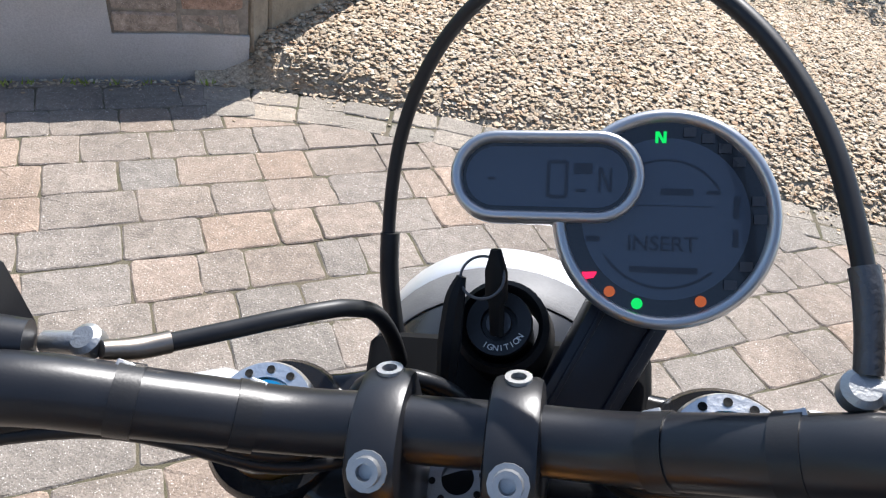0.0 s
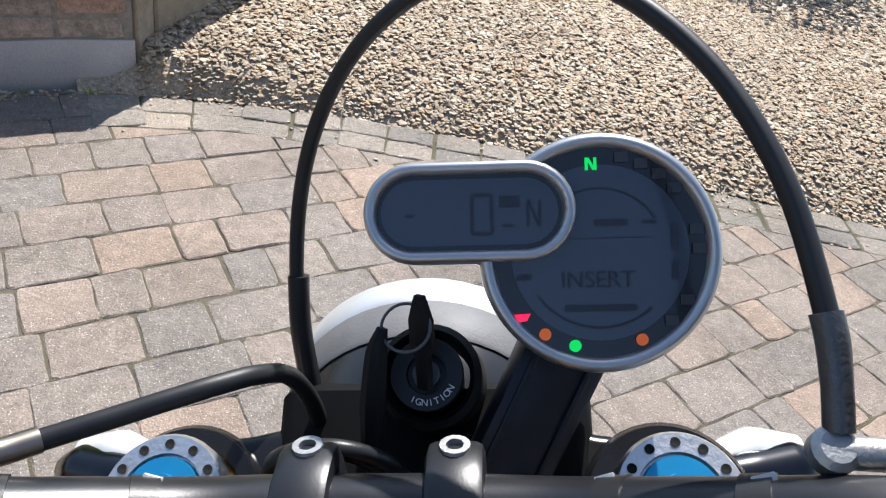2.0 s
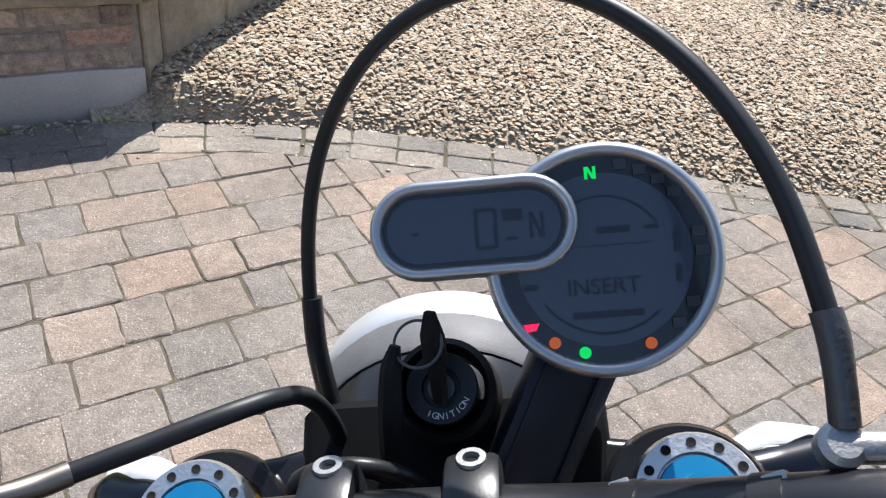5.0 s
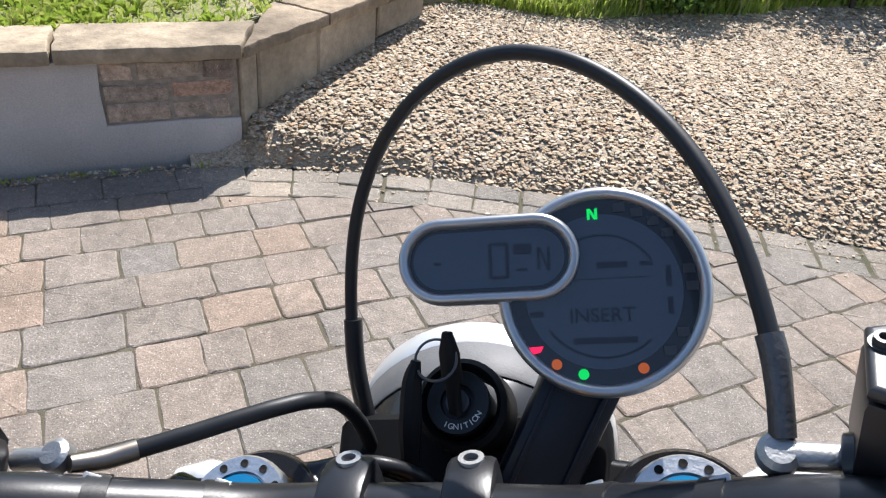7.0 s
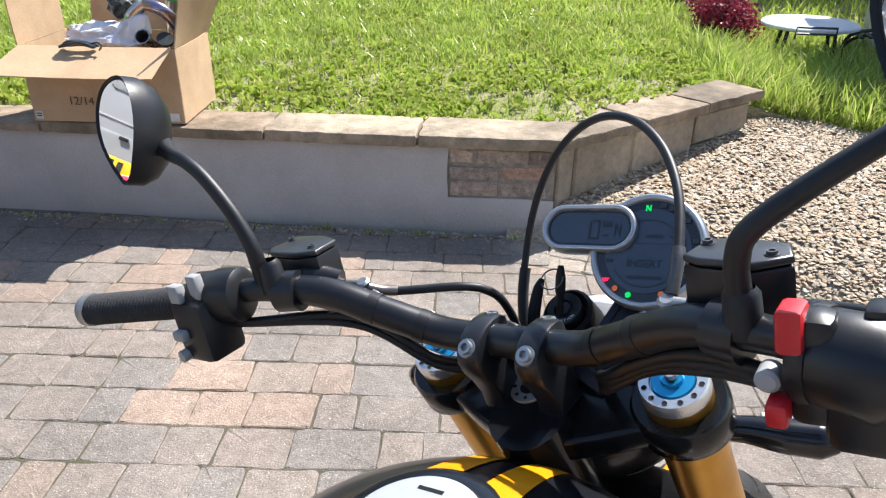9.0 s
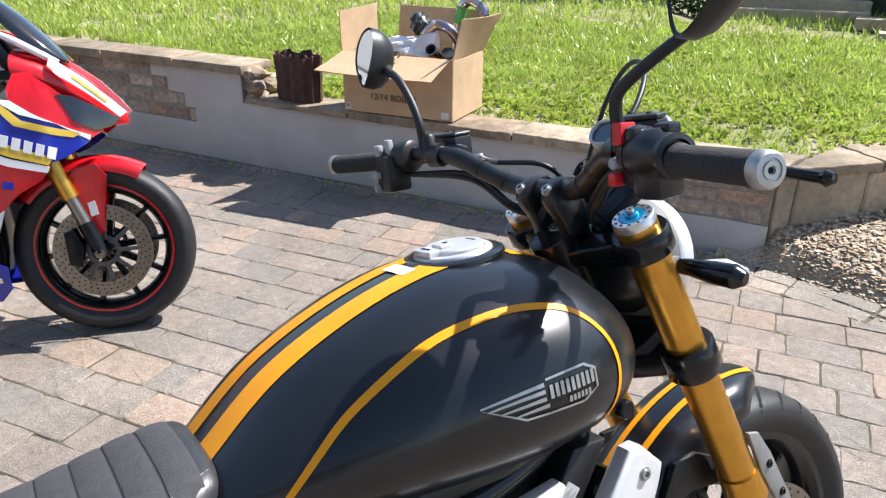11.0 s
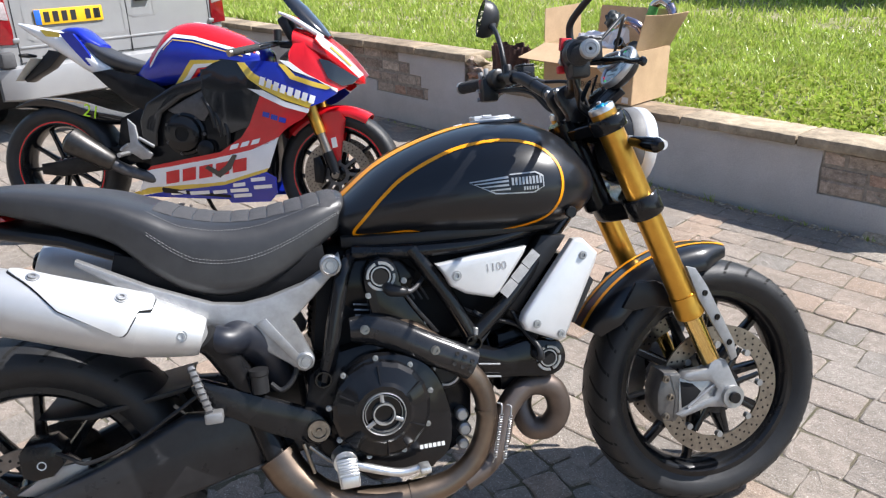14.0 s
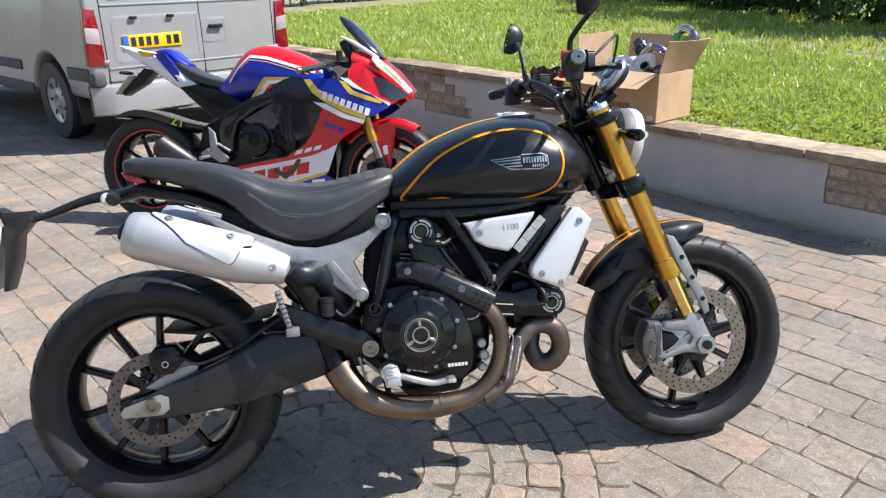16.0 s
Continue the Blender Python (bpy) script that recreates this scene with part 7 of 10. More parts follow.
for p in ([(0.640, -0.10, 0.735), (0.70, -0.14, 0.755), (0.79, -0.15, 0.738)], [(0.835, -0.12, 0.660), (0.86, -0.14, 0.62), (0.92, -0.13, 0.585), (0.99, -0.14, 0.56), (1.03, -0.165, 0.53)], [(0.63, -0.12, 0.62), (0.60, -0.13, 0.60), (0.585, -0.12, 0.52), (0.60, -0.14, 0.46)], [(0.90, -0.14, 0.60), (0.93, -0.15, 0.57), (0.90, -0.16, 0.53)], [(0.53, -0.16, 0.56), (0.515, -0.165, 0.52), (0.49, -0.17, 0.50), (0.47, -0.165, 0.515)]):
    tube(p, 0.0055, n=8, k=5, bm=b)
each_part("wiring_lead", b, M_PLASTIC, D, "black wiring and hoses round the engine")
# sump and oil parts below
part("sump", plate([(0.60, 0.30), (0.83, 0.32), (0.80, 0.245), (0.66, 0.235)], -0.10, 0.10, 0.015), M_CAST, D)
b = bmesh.new()
for x, z, r in ((0.848, 0.395, 0.014), (0.852, 0.362, 0.014), (0.846, 0.330, 0.012)):
    lathe([(0, 0), (0, r), (0.02, r), (0.024, r * 0.7), (0.024, 0)], axis=(0, -1, 0), at=(x, -0.165, z), n=12, bm=b)
each_part("oil_union", b, M_ALU, D, "bright oil line unions")
# gear and brake controls on the right
part("brake_pedal", tube([(0.588, -0.215, 0.352), (0.64, -0.232, 0.336), (0.70, -0.238, 0.318), (0.745, -0.240, 0.322)], [0.010, 0.009, 0.0085, 0.008], n=12), M_BRIGHT, D, "polished aluminium brake pedal")
pg = part("foot_peg", box(0.035, 0.085, 0.024, (0.596, -0.275, 0.352), 0.005), M_BRIGHT, D, "ribbed polished aluminium foot peg")
b = bmesh.new()
for k in range(6):
    box(0.038, 0.004, 0.028, (0.596, -0.308 + 0.013 * k, 0.353), 0.001, bm=b, segs=1)
each_part("peg_rib", b, M_BRIGHT, pg)
part("peg_pivot", lathe([(-0.02, 0), (-0.02, 0.026), (0.012, 0.024), (0.012, 0)], axis=(0, -1, 0), at=(0.596, -0.215, 0.352), n=28), M_BRIGHT, D)
part("pedal_tip", box(0.022, 0.034, 0.012, (0.748, -0.252, 0.326), 0.003), M_BRIGHT, D)
b = rod((0.535, -0.20, 0.330), (0.520, -0.20, 0.395), 0.004, n=8)
tube([(0.60, -0.205, 0.33), (0.565, -0.205, 0.355), (0.53, -0.205, 0.39)], 0.004, n=8, bm=b)
part("pedal_rod", b, M_STEEL, D)
b = box(0.022, 0.016, 0.05, (0.508, -0.19, 0.300), 0.004)
part("pipe_clamp", b, M_ALU, D)

# exhaust
PIPE = [(0.700, -0.12, 0.600), (0.745, -0.165, 0.590), (0.800, -0.185, 0.553), (0.856, -0.190, 0.500), (0.893, -0.190, 0.445), (0.898, -0.190, 0.371), (0.868, -0.190, 0.300), (0.815, -0.190, 0.258), (0.750, -0.190, 0.243), (0.680, -0.190, 0.240), (0.605, -0.190, 0.250), (0.545, -0.185, 0.272), (0.495, -0.175, 0.315), (0.465, -0.16, 0.365), (0.445, -0.15, 0.43), (0.42, -0.16, 0.52), (0.385, -0.185, 0.60), (0.36, -0.20, 0.635)]
ex = part("exhaust_pipe", tube(PIPE[:14], [0.0225] * 7 + [0.024, 0.029, 0.0325, 0.0325, 0.035, 0.039, 0.041], n=24, k=6), M_PIPE, D, "heat-tinted bronze exhaust pipe")
part("rear_pipe", tube(PIPE[13:], 0.027, n=20, k=6), M_CAST, D, "black rear exhaust pipe")
LOOP = [(1.020, -0.075, 0.385), (1.010, -0.085, 0.345), (1.026, -0.10, 0.306), (1.062, -0.115, 0.308), (1.085, -0.125, 0.348), (1.072, -0.130, 0.398), (1.030, -0.135, 0.420), (0.990, -0.140, 0.410), (0.950, -0.150, 0.368), (0.930, -0.165, 0.318), (0.895, -0.180, 0.275), (0.84, -0.188, 0.250)]
ex2 = part("front_exhaust", tube(LOOP, [0.0235, 0.0245, 0.026, 0.0265, 0.0265, 0.0265, 0.0265, 0.0255, 0.0245, 0.0235, 0.0235, 0.0235], n=24, k=7), M_PIPEDULL, D, "curled dull brown front exhaust")
b = bmesh.new()
for (x0, z0), (x1, z1) in (((0.925, 0.392), (0.905, 0.302)), ((0.945, 0.385), (0.925, 0.295))):
    pts = []
    for i in range(170):
        t = i / 169
        a = t * 2 * math.pi * 17
        pts.append((x0 + (x1 - x0) * t + 0.0035 * math.cos(a), -0.212 + 0.0035 * math.sin(a), z0 + (z1 - z0) * t))
    tube(pts, 0.0014, n=5, k=1, bm=b)
    tube([(x0, -0.212, z0), (x0 + 0.004, -0.205, z0 + 0.018), (x0 - 0.004, -0.2, z0 + 0.022)], 0.0016, n=6, bm=b)
    tube([(x1, -0.212, z1), (x1 - 0.004, -0.205, z1 - 0.014)], 0.0016, n=6, bm=b)
each_part("exhaust_spring", b, M_ALU, ex, "pair of coil springs")
for (x, z, ax) in ((0.70, 0.241, (1, 0, 0)), (0.725, 0.242, (1, 0, 0)), (0.56, 0.268, (0.8, 0, -0.4)), (0.898, 0.40, (0, 0, 1))):
    r = 0.031 if z < 0.3 else 0.0235
    part("pipe_band", lathe([(-0.004, r - 0.003), (-0.004, r), (0.004, r), (0.004, r - 0.003)], axis=ax, at=(x, -0.19 if x > 0.6 else -0.187, z), n=28, closed=True), M_PIPE, ex)
# black perforated heat shield over the rear pipe
SH = [(0.634, -0.170, 0.602), (0.682, -0.182, 0.599), (0.732, -0.196, 0.580), (0.790, -0.207, 0.549), (0.840, -0.213, 0.524), (0.873, -0.213, 0.505)]
sh = bmesh.new()
C = curve_pts(SH, 6)
rings = []
for i, p in enumerate(C):
    t = (C[min(i + 1, len(C) - 1)] - C[max(i - 1, 0)]).normalized()
    side = Vector((0, -1, 0))
    upv = t.cross(side).normalized()
    w = 0.0325 * (0.75 + 0.25 * math.sin(min(1, i / 6) * math.pi / 2))
    ring = []
    for a in np.linspace(-1.45, 1.45, 9):
        ring.append(p + upv * (math.sin(a) * w) + side * (math.cos(a) * 0.024 - 0.010))
    for a in np.linspace(1.35, -1.35, 9):
        ring.append(p + upv * (math.sin(a) * w * 0.92) + side * (math.cos(a) * 0.020 - 0.010))
    rings.append(ring)
loft(rings, bm=sh)
sh = part("heat_shield", sh, M_SHIELD, D, "black exhaust heat shield with drilled end")
b = bmesh.new()
for (x, z) in ((0.838, 0.540), (0.853, 0.531), (0.868, 0.520), (0.830, 0.520), (0.846, 0.511), (0.862, 0.500)):
    lathe([(0.0, 0), (0.001, 0.0045)], axis=(0.25, -1, 0.25), at=(x, -0.2275, z), n=10, bm=b)
each_part("shield_hole", b, M_GROOVE, sh, smooth=0)
b = bmesh.new()
for (x, y, z) in ((0.662, -0.196, 0.606), (0.795, -0.223, 0.552)):
    bolt((x, y, z), (0, -1, 0.1), 0.007, 0.004, b)
each_part("shield_screw", b, M_STEEL, sh)
# silencers
for s in (-1, 1):
    A = Vector((-0.010, s * 0.205, 0.760))
    B = Vector((0.372, s * 0.195, 0.630))
    ax = B - A
    prof = [(0.010, 0.0), (0.010, 0.030), (0.0, 0.034), (0.0, 0.044), (0.006, 0.0515), (0.028, 0.0575), (0.03, 0.0585), (0.20, 0.0605), (0.275, 0.0592), (0.278, 0.0578), (0.33, 0.0490), (0.380, 0.0380), (0.388, 0.034), (0.390, 0.022), (0.40, 0.0)]
    mf = part("silencer", lathe(prof, axis=ax, at=A, n=48), M_MUFFLER, D, "satin silver silencer")
    part("outlet", lathe([(0.006, 0), (0.006, 0.020), (-0.012, 0.021), (-0.014, 0.019), (-0.012, 0.017), (0.004, 0.016)], axis=ax, at=A, n=28), M_BLACK, mf)
    # outer guard plate, laid on the can: (distance along, angle up from the side)
    d_ = ax.normalized()
    upv = Vector((-d_.z, 0, d_.x))

    def on_can(t, a, r):
        return A + d_ * t + (Vector((0, s, 0)) * math.cos(a) + upv * math.sin(a)) * r

    low = [(0.050, 1.30), (0.060, 1.18), (0.0965, 0.82), (0.147, 0.27), (0.202, 0.05), (0.252, -0.16), (0.262, -0.10), (0.268, 0.30), (0.273, 0.66), (0.294, 0.80)]
    for nm, r0, r1, grow, m_, lb in (("guard_seam", 0.0570, 0.0622, 0.030, M_MATTE, "dark gap round the guard plate"), ("silencer_guard", 0.0575, 0.0650, 0.0, M_SILVER, "silver guard plate")):
        rings = []
        for i in range(49):
            t = 0.050 + (0.294 - 0.050) * i / 48
            lo_ = float(np.interp(t, [q[0] for q in low], [q[1] for q in low])) - grow
            hi_ = float(np.interp(t, [0.050, 0.062, 0.285, 0.294], [1.45, 1.68, 1.60, 1.28])) + grow
            rr = r1 - 0.0035 * max(0.0, (t - 0.25) / 0.044)
            sweep = np.linspace(lo_, hi_, 9)
            edge_ = [r1 - 0.0018 if k in (0, 8) else rr for k in range(9)]
            rings.append([on_can(t + (grow * 0.06 if i > 24 else -grow * 0.06), a, q) for a, q in zip(sweep, edge_)] + [on_can(t, a, r0) for a in sweep[::-1]])
        gd = part(nm, loft(rings), m_, mf, lb, smooth=35)
    b = bmesh.new()
    for t, a in ((0.092, 1.15), (0.240, 0.98), (0.352, 0.10)):
        rr = 0.0655 if t < 0.3 else float(np.interp(t, [0.33, 0.388], [0.047, 0.034]))
        n_ = Vector((0, s, 0)) * math.cos(a) + upv * math.sin(a)
        bolt(A + d_ * t + n_ * rr, n_, 0.0085, 0.004, b)
    each_part("guard_screw", b, M_ALU, mf)
    part("link_pipe", tube([B + d_ * 0.005, B + d_ * 0.03, (0.425, s * 0.158, 0.615), (0.465, s * 0.125, 0.575), (0.49, s * 0.10, 0.50)], [0.026, 0.027, 0.036, 0.040, 0.036], n=24), M_NAVY, D, "black cover of the exhaust link")

# swingarm, hanger plates, rear brake
for s in (-1, 1):
    arm = part("swingarm", plate([(0.575, 0.425), (0.565, 0.360), (0.470, 0.352), (0.244, 0.292), (0.030, 0.272), (-0.050, 0.283), (-0.068, 0.300), (-0.060, 0.322), (-0.007, 0.340), (0.182, 0.412), (0.302, 0.468), (0.474, 0.452)], s * 0.150, s * 0.112, 0.010, segs=3), M_GRAPHITE, D, "graphite grey box-section swingarm")
    adj = part("chain_adjuster", plate([(-0.085, 0.300), (-0.075, 0.315), (0.015, 0.340), (0.035, 0.330), (0.035, 0.300), (0.018, 0.286), (-0.080, 0.288)], s * 0.156, s * 0.148, 0.003), M_ALU, arm, "silver axle adjuster")
    b = lathe([(0, 0), (0, 0.021), (0.012, 0.0205), (0.012, 0.012), (0.004, 0.011), (0.004, 0)], axis=(0, s, 0), at=(-0.005, s * 0.156, 0.314), n=24)
    part("axle_nut", b, M_STEEL, adj)
    hg = part("peg_hanger", plate([(0.322, 0.535), (0.345, 0.548), (0.385, 0.530), (0.470, 0.490), (0.545, 0.455), (0.572, 0.432), (0.578, 0.400), (0.555, 0.382), (0.530, 0.388), (0.46, 0.420), (0.38, 0.470), (0.335, 0.505)], s * 0.190, s * 0.166, 0.006), M_BLACK, D, "black cast peg hanger")
    b = lathe([(0, 0), (0, 0.023), (0.006, 0.022), (0.006, 0.015), (0.002, 0.014), (0.002, 0.006), (0.006, 0.005), (0.006, 0)], axis=(0, s, 0), at=(0.552, s * 0.190, 0.413), n=28)
    part("pivot_bolt", b, M_STEEL, hg)
    pp = part("passenger_peg", box(0.013, 0.014, 0.105, (0.342, s * 0.205, 0.535), 0.004, rot=Matrix.Rotation(radians(-14), 4, "Y")), M_FOOT, D, "folded, toothed aluminium passenger peg")
    b = bmesh.new()
    for k in range(8):
        box(0.0155, 0.0155, 0.0045, Vector((0.342, s * 0.205, 0.535)) + Matrix.Rotation(radians(-14), 3, "Y") @ Vector((0, 0, -0.044 + 0.0125 * k)), 0.001, rot=Matrix.Rotation(radians(-14), 4, "Y"), bm=b, segs=1)
    each_part("peg_tooth", b, M_CALIPER, pp)
    b = box(0.034, 0.03, 0.022, (0.360, s * 0.20, 0.478), 0.004)
    part("peg_hinge", b, M_FOOT, pp)
cal = part("rear_caliper", plate([(-0.004, 0.395), (-0.006, 0.440), (0.010, 0.458), (0.056, 0.460), (0.074, 0.440), (0.072, 0.410), (0.050, 0.388), (0.015, 0.384)], -0.148, -0.085, 0.008), M_BLACK, D, "black rear brake caliper")
part("caliper_mark", lathe([(0, 0.0065), (0.001, 0.0065), (0.001, 0.0085), (0, 0.0085)], axis=(0, -1, 0), at=(0.034, -0.1485, 0.415), n=24, closed=True), M_WHITE, cal, "pale ring mark")
part("caliper_bracket", plate([(-0.030, 0.350), (0.050, 0.395), (0.110, 0.400), (0.100, 0.370), (0.02, 0.335)], -0.116, -0.100, 0.003), M_ALU, D)
part("rear_brake_hose", tube([(0.05, -0.14, 0.44), (0.085, -0.155, 0.425), (0.12, -0.158, 0.41), (0.20, -0.157, 0.435), (0.28, -0.157, 0.48), (0.36, -0.15, 0.52), (0.43, -0.16, 0.50)], 0.004, n=8, k=6), M_PLASTIC, D)
part("brake_reservoir", lathe([(0, 0), (0, 0.017), (0.034, 0.017), (0.036, 0.019), (0.046, 0.019), (0.046, 0)], axis=(0, 0, 1), at=(0.450, -0.185, 0.508), n=24), M_PLASTIC, D, "small rear brake fluid pot")
part("shock", lathe([(0, 0), (0, 0.03), (0.18, 0.03), (0.18, 0)], axis=(0.4, 0, 1), at=(0.42, 0.06, 0.48), n=18), M_CAST, D)
part("spring", tube([(0.42 + 0.07 * t + 0.034 * math.cos(t * 40), 0.06 + 0.034 * math.sin(t * 40), 0.49 + 0.17 * t) for t in np.linspace(0, 1, 70)], 0.006, n=6, k=1), M_CAST, D)
# chain and sprocket on the far side
b = bmesh.new()
for i in range(46):
    t = i / 45
    for (p0, p1) in ((Vector((0.0, 0.115, 0.405)), Vector((0.56, 0.115, 0.455))), (Vector((0.0, 0.115, 0.222)), Vector((0.56, 0.115, 0.36)))):
        c = p0.lerp(p1, t)
        lathe([(-0.008, 0), (-0.008, 0.0085), (0.008, 0.0085), (0.008, 0)], at=c, n=8, bm=b)
tagged(part("chain", b, M_CHAIN, D), "greasy drive chain", kind="stuff")
part("sprocket", lathe([(-0.003, 0.05), (-0.003, 0.095), (0.003, 0.095), (0.003, 0.05)], at=(0, 0.115, 0.314), n=40, closed=True), M_CHAIN, rw)
part("hugger", plate([(0.02, 0.485), (0.12, 0.470), (0.30, 0.500), (0.31, 0.512), (0.12, 0.482)], -0.09, 0.09, 0.002), M_PLASTIC, D)
# front mudguard
MG = []
for i in range(26):
    a = radians(150 - 70 * i / 25)
    r = 0.372 - 0.020 * (i / 25)
    taper = min(1, 0.70 + i / 10, 0.50 + (25 - i) / 9)
    ring = []
    for v in np.linspace(-1, 1, 15):
        rr = r - 0.055 * abs(v) ** 3.0 * taper
        ring.append(Vector((FA[0] + rr * math.cos(a), 0.074 * taper * math.sin(v * math.pi / 2) if abs(v) < 1 else 0.074 * taper * v, FA[2] + rr * math.sin(a))))
    for v in np.linspace(1, -1, 15):
        rr = r - 0.004 - 0.055 * abs(v) ** 3.0 * taper
        ring.append(Vector((FA[0] + rr * math.cos(a), 0.0725 * taper * math.sin(v * math.pi / 2), FA[2] + rr * math.sin(a))))
    MG.append(ring)
mg = part("front_mudguard", loft(MG), M_TANK, D, "gloss black front mudguard with amber stripes", smooth=50)
for s in (-1, 1):
    b = bmesh.new()
    rows = []
    for i in range(40):
        f = i / 39 * 25
        a = radians(150 - 70 * f / 25)
        r = 0.372 - 0.020 * (f / 25)
        taper = min(1, 0.70 + f / 10, 0.50 + (25 - f) / 9)
        row = []
        for y in (0.018, 0.030):
            v = math.asin(min(1, y / (0.074 * taper))) / (math.pi / 2)
            rr = r - 0.055 * abs(v) ** 3 * taper + 0.0014
            row.append(b.verts.new((FA[0] + rr * math.cos(a), s * y, FA[2] + rr * math.sin(a))))
        rows.append(row)
    for p, q in zip(rows, rows[1:]):
        b.faces.new((p[0], p[1], q[1], q[0]))
    part("stripe", b, M_YELLOW, mg, "amber stripe")
    part("mudguard_bracket", plate([(1.275, 0.545), (1.31, 0.600), (1.36, 0.600), (1.42, 0.570), (1.43, 0.54), (1.40, 0.530), (1.35, 0.540), (1.30, 0.535)], s * 0.082, s * 0.070, 0.003), M_PLASTIC, D, "black mudguard bracket")
# number plate hanger at the tail
part("plate_arm", tube([(-0.055, 0, 0.848), (-0.14, 0, 0.842), (-0.25, 0, 0.808), (-0.30, 0, 0.800)], [0.020, 0.013, 0.009, 0.012], n=14), M_PLASTIC, D, "black number plate arm")
part("plate_bracket", plate([(-0.360, 0.835), (-0.34, 0.822), (-0.285, 0.822), (-0.280, 0.80), (-0.315, 0.76), (-0.325, 0.70), (-0.355, 0.62), (-0.365, 0.62), (-0.350, 0.72), (-0.345, 0.79)], -0.035, 0.035, 0.004), M_PLASTIC, D, "black plate bracket")
pl = part("number_plate", box(0.003, 0.20, 0.17, (-0.372, 0, 0.705), 0.001, rot=Matrix.Rotation(radians(14), 4, "Y")), M_WHITE, D, "small number plate, plain")
for s in (-1, 1):
    sg = part("rear_indicator", tube([(-0.052, s * 0.05, 0.845), (-0.052, s * 0.09, 0.843), (-0.052, s * 0.125, 0.841), (-0.052, s * 0.145, 0.840)], [0.007, 0.010, 0.019, 0.012], n=14), M_PLASTIC, D, "rear indicator")
    part("lens", tube([(-0.062, s * 0.10, 0.842), (-0.066, s * 0.122, 0.841), (-0.062, s * 0.142, 0.840)], [0.008, 0.0165, 0.009], n=14), M_LENS, sg, "clear indicator lens")
# side stand
part("side_stand", tube([(0.60, 0.14, 0.30), (0.62, 0.22, 0.17), (0.635, 0.285, 0.080)], [0.012, 0.010, 0.010], n=12), M_BLACK, D, "black side stand, out")


# ---- the race-painted sports bike, on its side stand ----
SP = thing("sports_motorcycle", "red, white and blue faired sports motorcycle with gold forks", "motorcycle", pose(-2.653, -0.075, 0, -11, 0, 43))
P_RED = mat("race_red", (0.58, 0.006, 0.012), (0.52, 0.005, 0.010), 0.24, scale=12, coat=0.3, rough2=0.26)
P_BLUE = mat("race_blue", (0.008, 0.022, 0.34), (0.007, 0.018, 0.28), 0.24, scale=12, coat=0.3, rough2=0.26)
P_WHITE = mat("race_white", (0.78, 0.78, 0.78), (0.72, 0.72, 0.73), 0.22, scale=12, coat=0.6, rough2=0.28)
P_YEL = mat("race_yellow", (0.66, 0.46, 0.05), (0.60, 0.41, 0.04), 0.25, scale=12, coat=0.6)
P_GREEN = mat("fluorescent_print", (0.55, 0.85, 0.02), None, 0.4)
P_SMOKE = mat("smoked_screen", (0.012, 0.013, 0.016), None, 0.06, scale=6, coat=0.8, rough2=0.1)
P_CARBON = mat("dark_side_panel", (0.006, 0.0068, 0.0085), (0.009, 0.0095, 0.011), 0.10, scale=12, coat=0.3, spec=0.4, rough2=0.14)


def hy(x, z):
    """Half width of the fairing."""
    a = np.interp(z, [0.15, 0.25, 0.4, 0.6, 0.75, 0.85, 0.95, 1.05], [0.125, 0.175, 0.195, 0.205, 0.205, 0.185, 0.125, 0.06])
    return float(a * np.interp(x, [0.35, 0.6, 0.9, 1.18, 1.32, 1.42, 1.50, 1.56], [0.80, 0.92, 1.0, 1.0, 0.90, 0.70, 0.44, 0.22]))


def shell(name, poly, s, material, parent, off=0.0, th=0.006, fn=None, label=""):
    """A thin moulded panel over the fairing's curve, from its outline."""
    fn = fn or hy
    b = bmesh.new()
    f = b.faces.new([b.verts.new((x, 0, z)) for x, z in poly])
    bmesh.ops.triangulate(b, faces=[f])
    for _ in range(2):
        bmesh.ops.subdivide_edges(b, edges=list(b.edges), cuts=1, use_grid_fill=True)
    bmesh.ops.triangulate(b, faces=list(b.faces))
    for v in b.verts:
        v.co.y = s * (fn(v.co.x, v.co.z) + off)
    r = bmesh.ops.extrude_face_region(b, geom=list(b.faces))
    for v in r["geom"]:
        if isinstance(v, bmesh.types.BMVert):
            v.co.y -= s * th
    return part(name, b, material, parent, label, smooth=35)


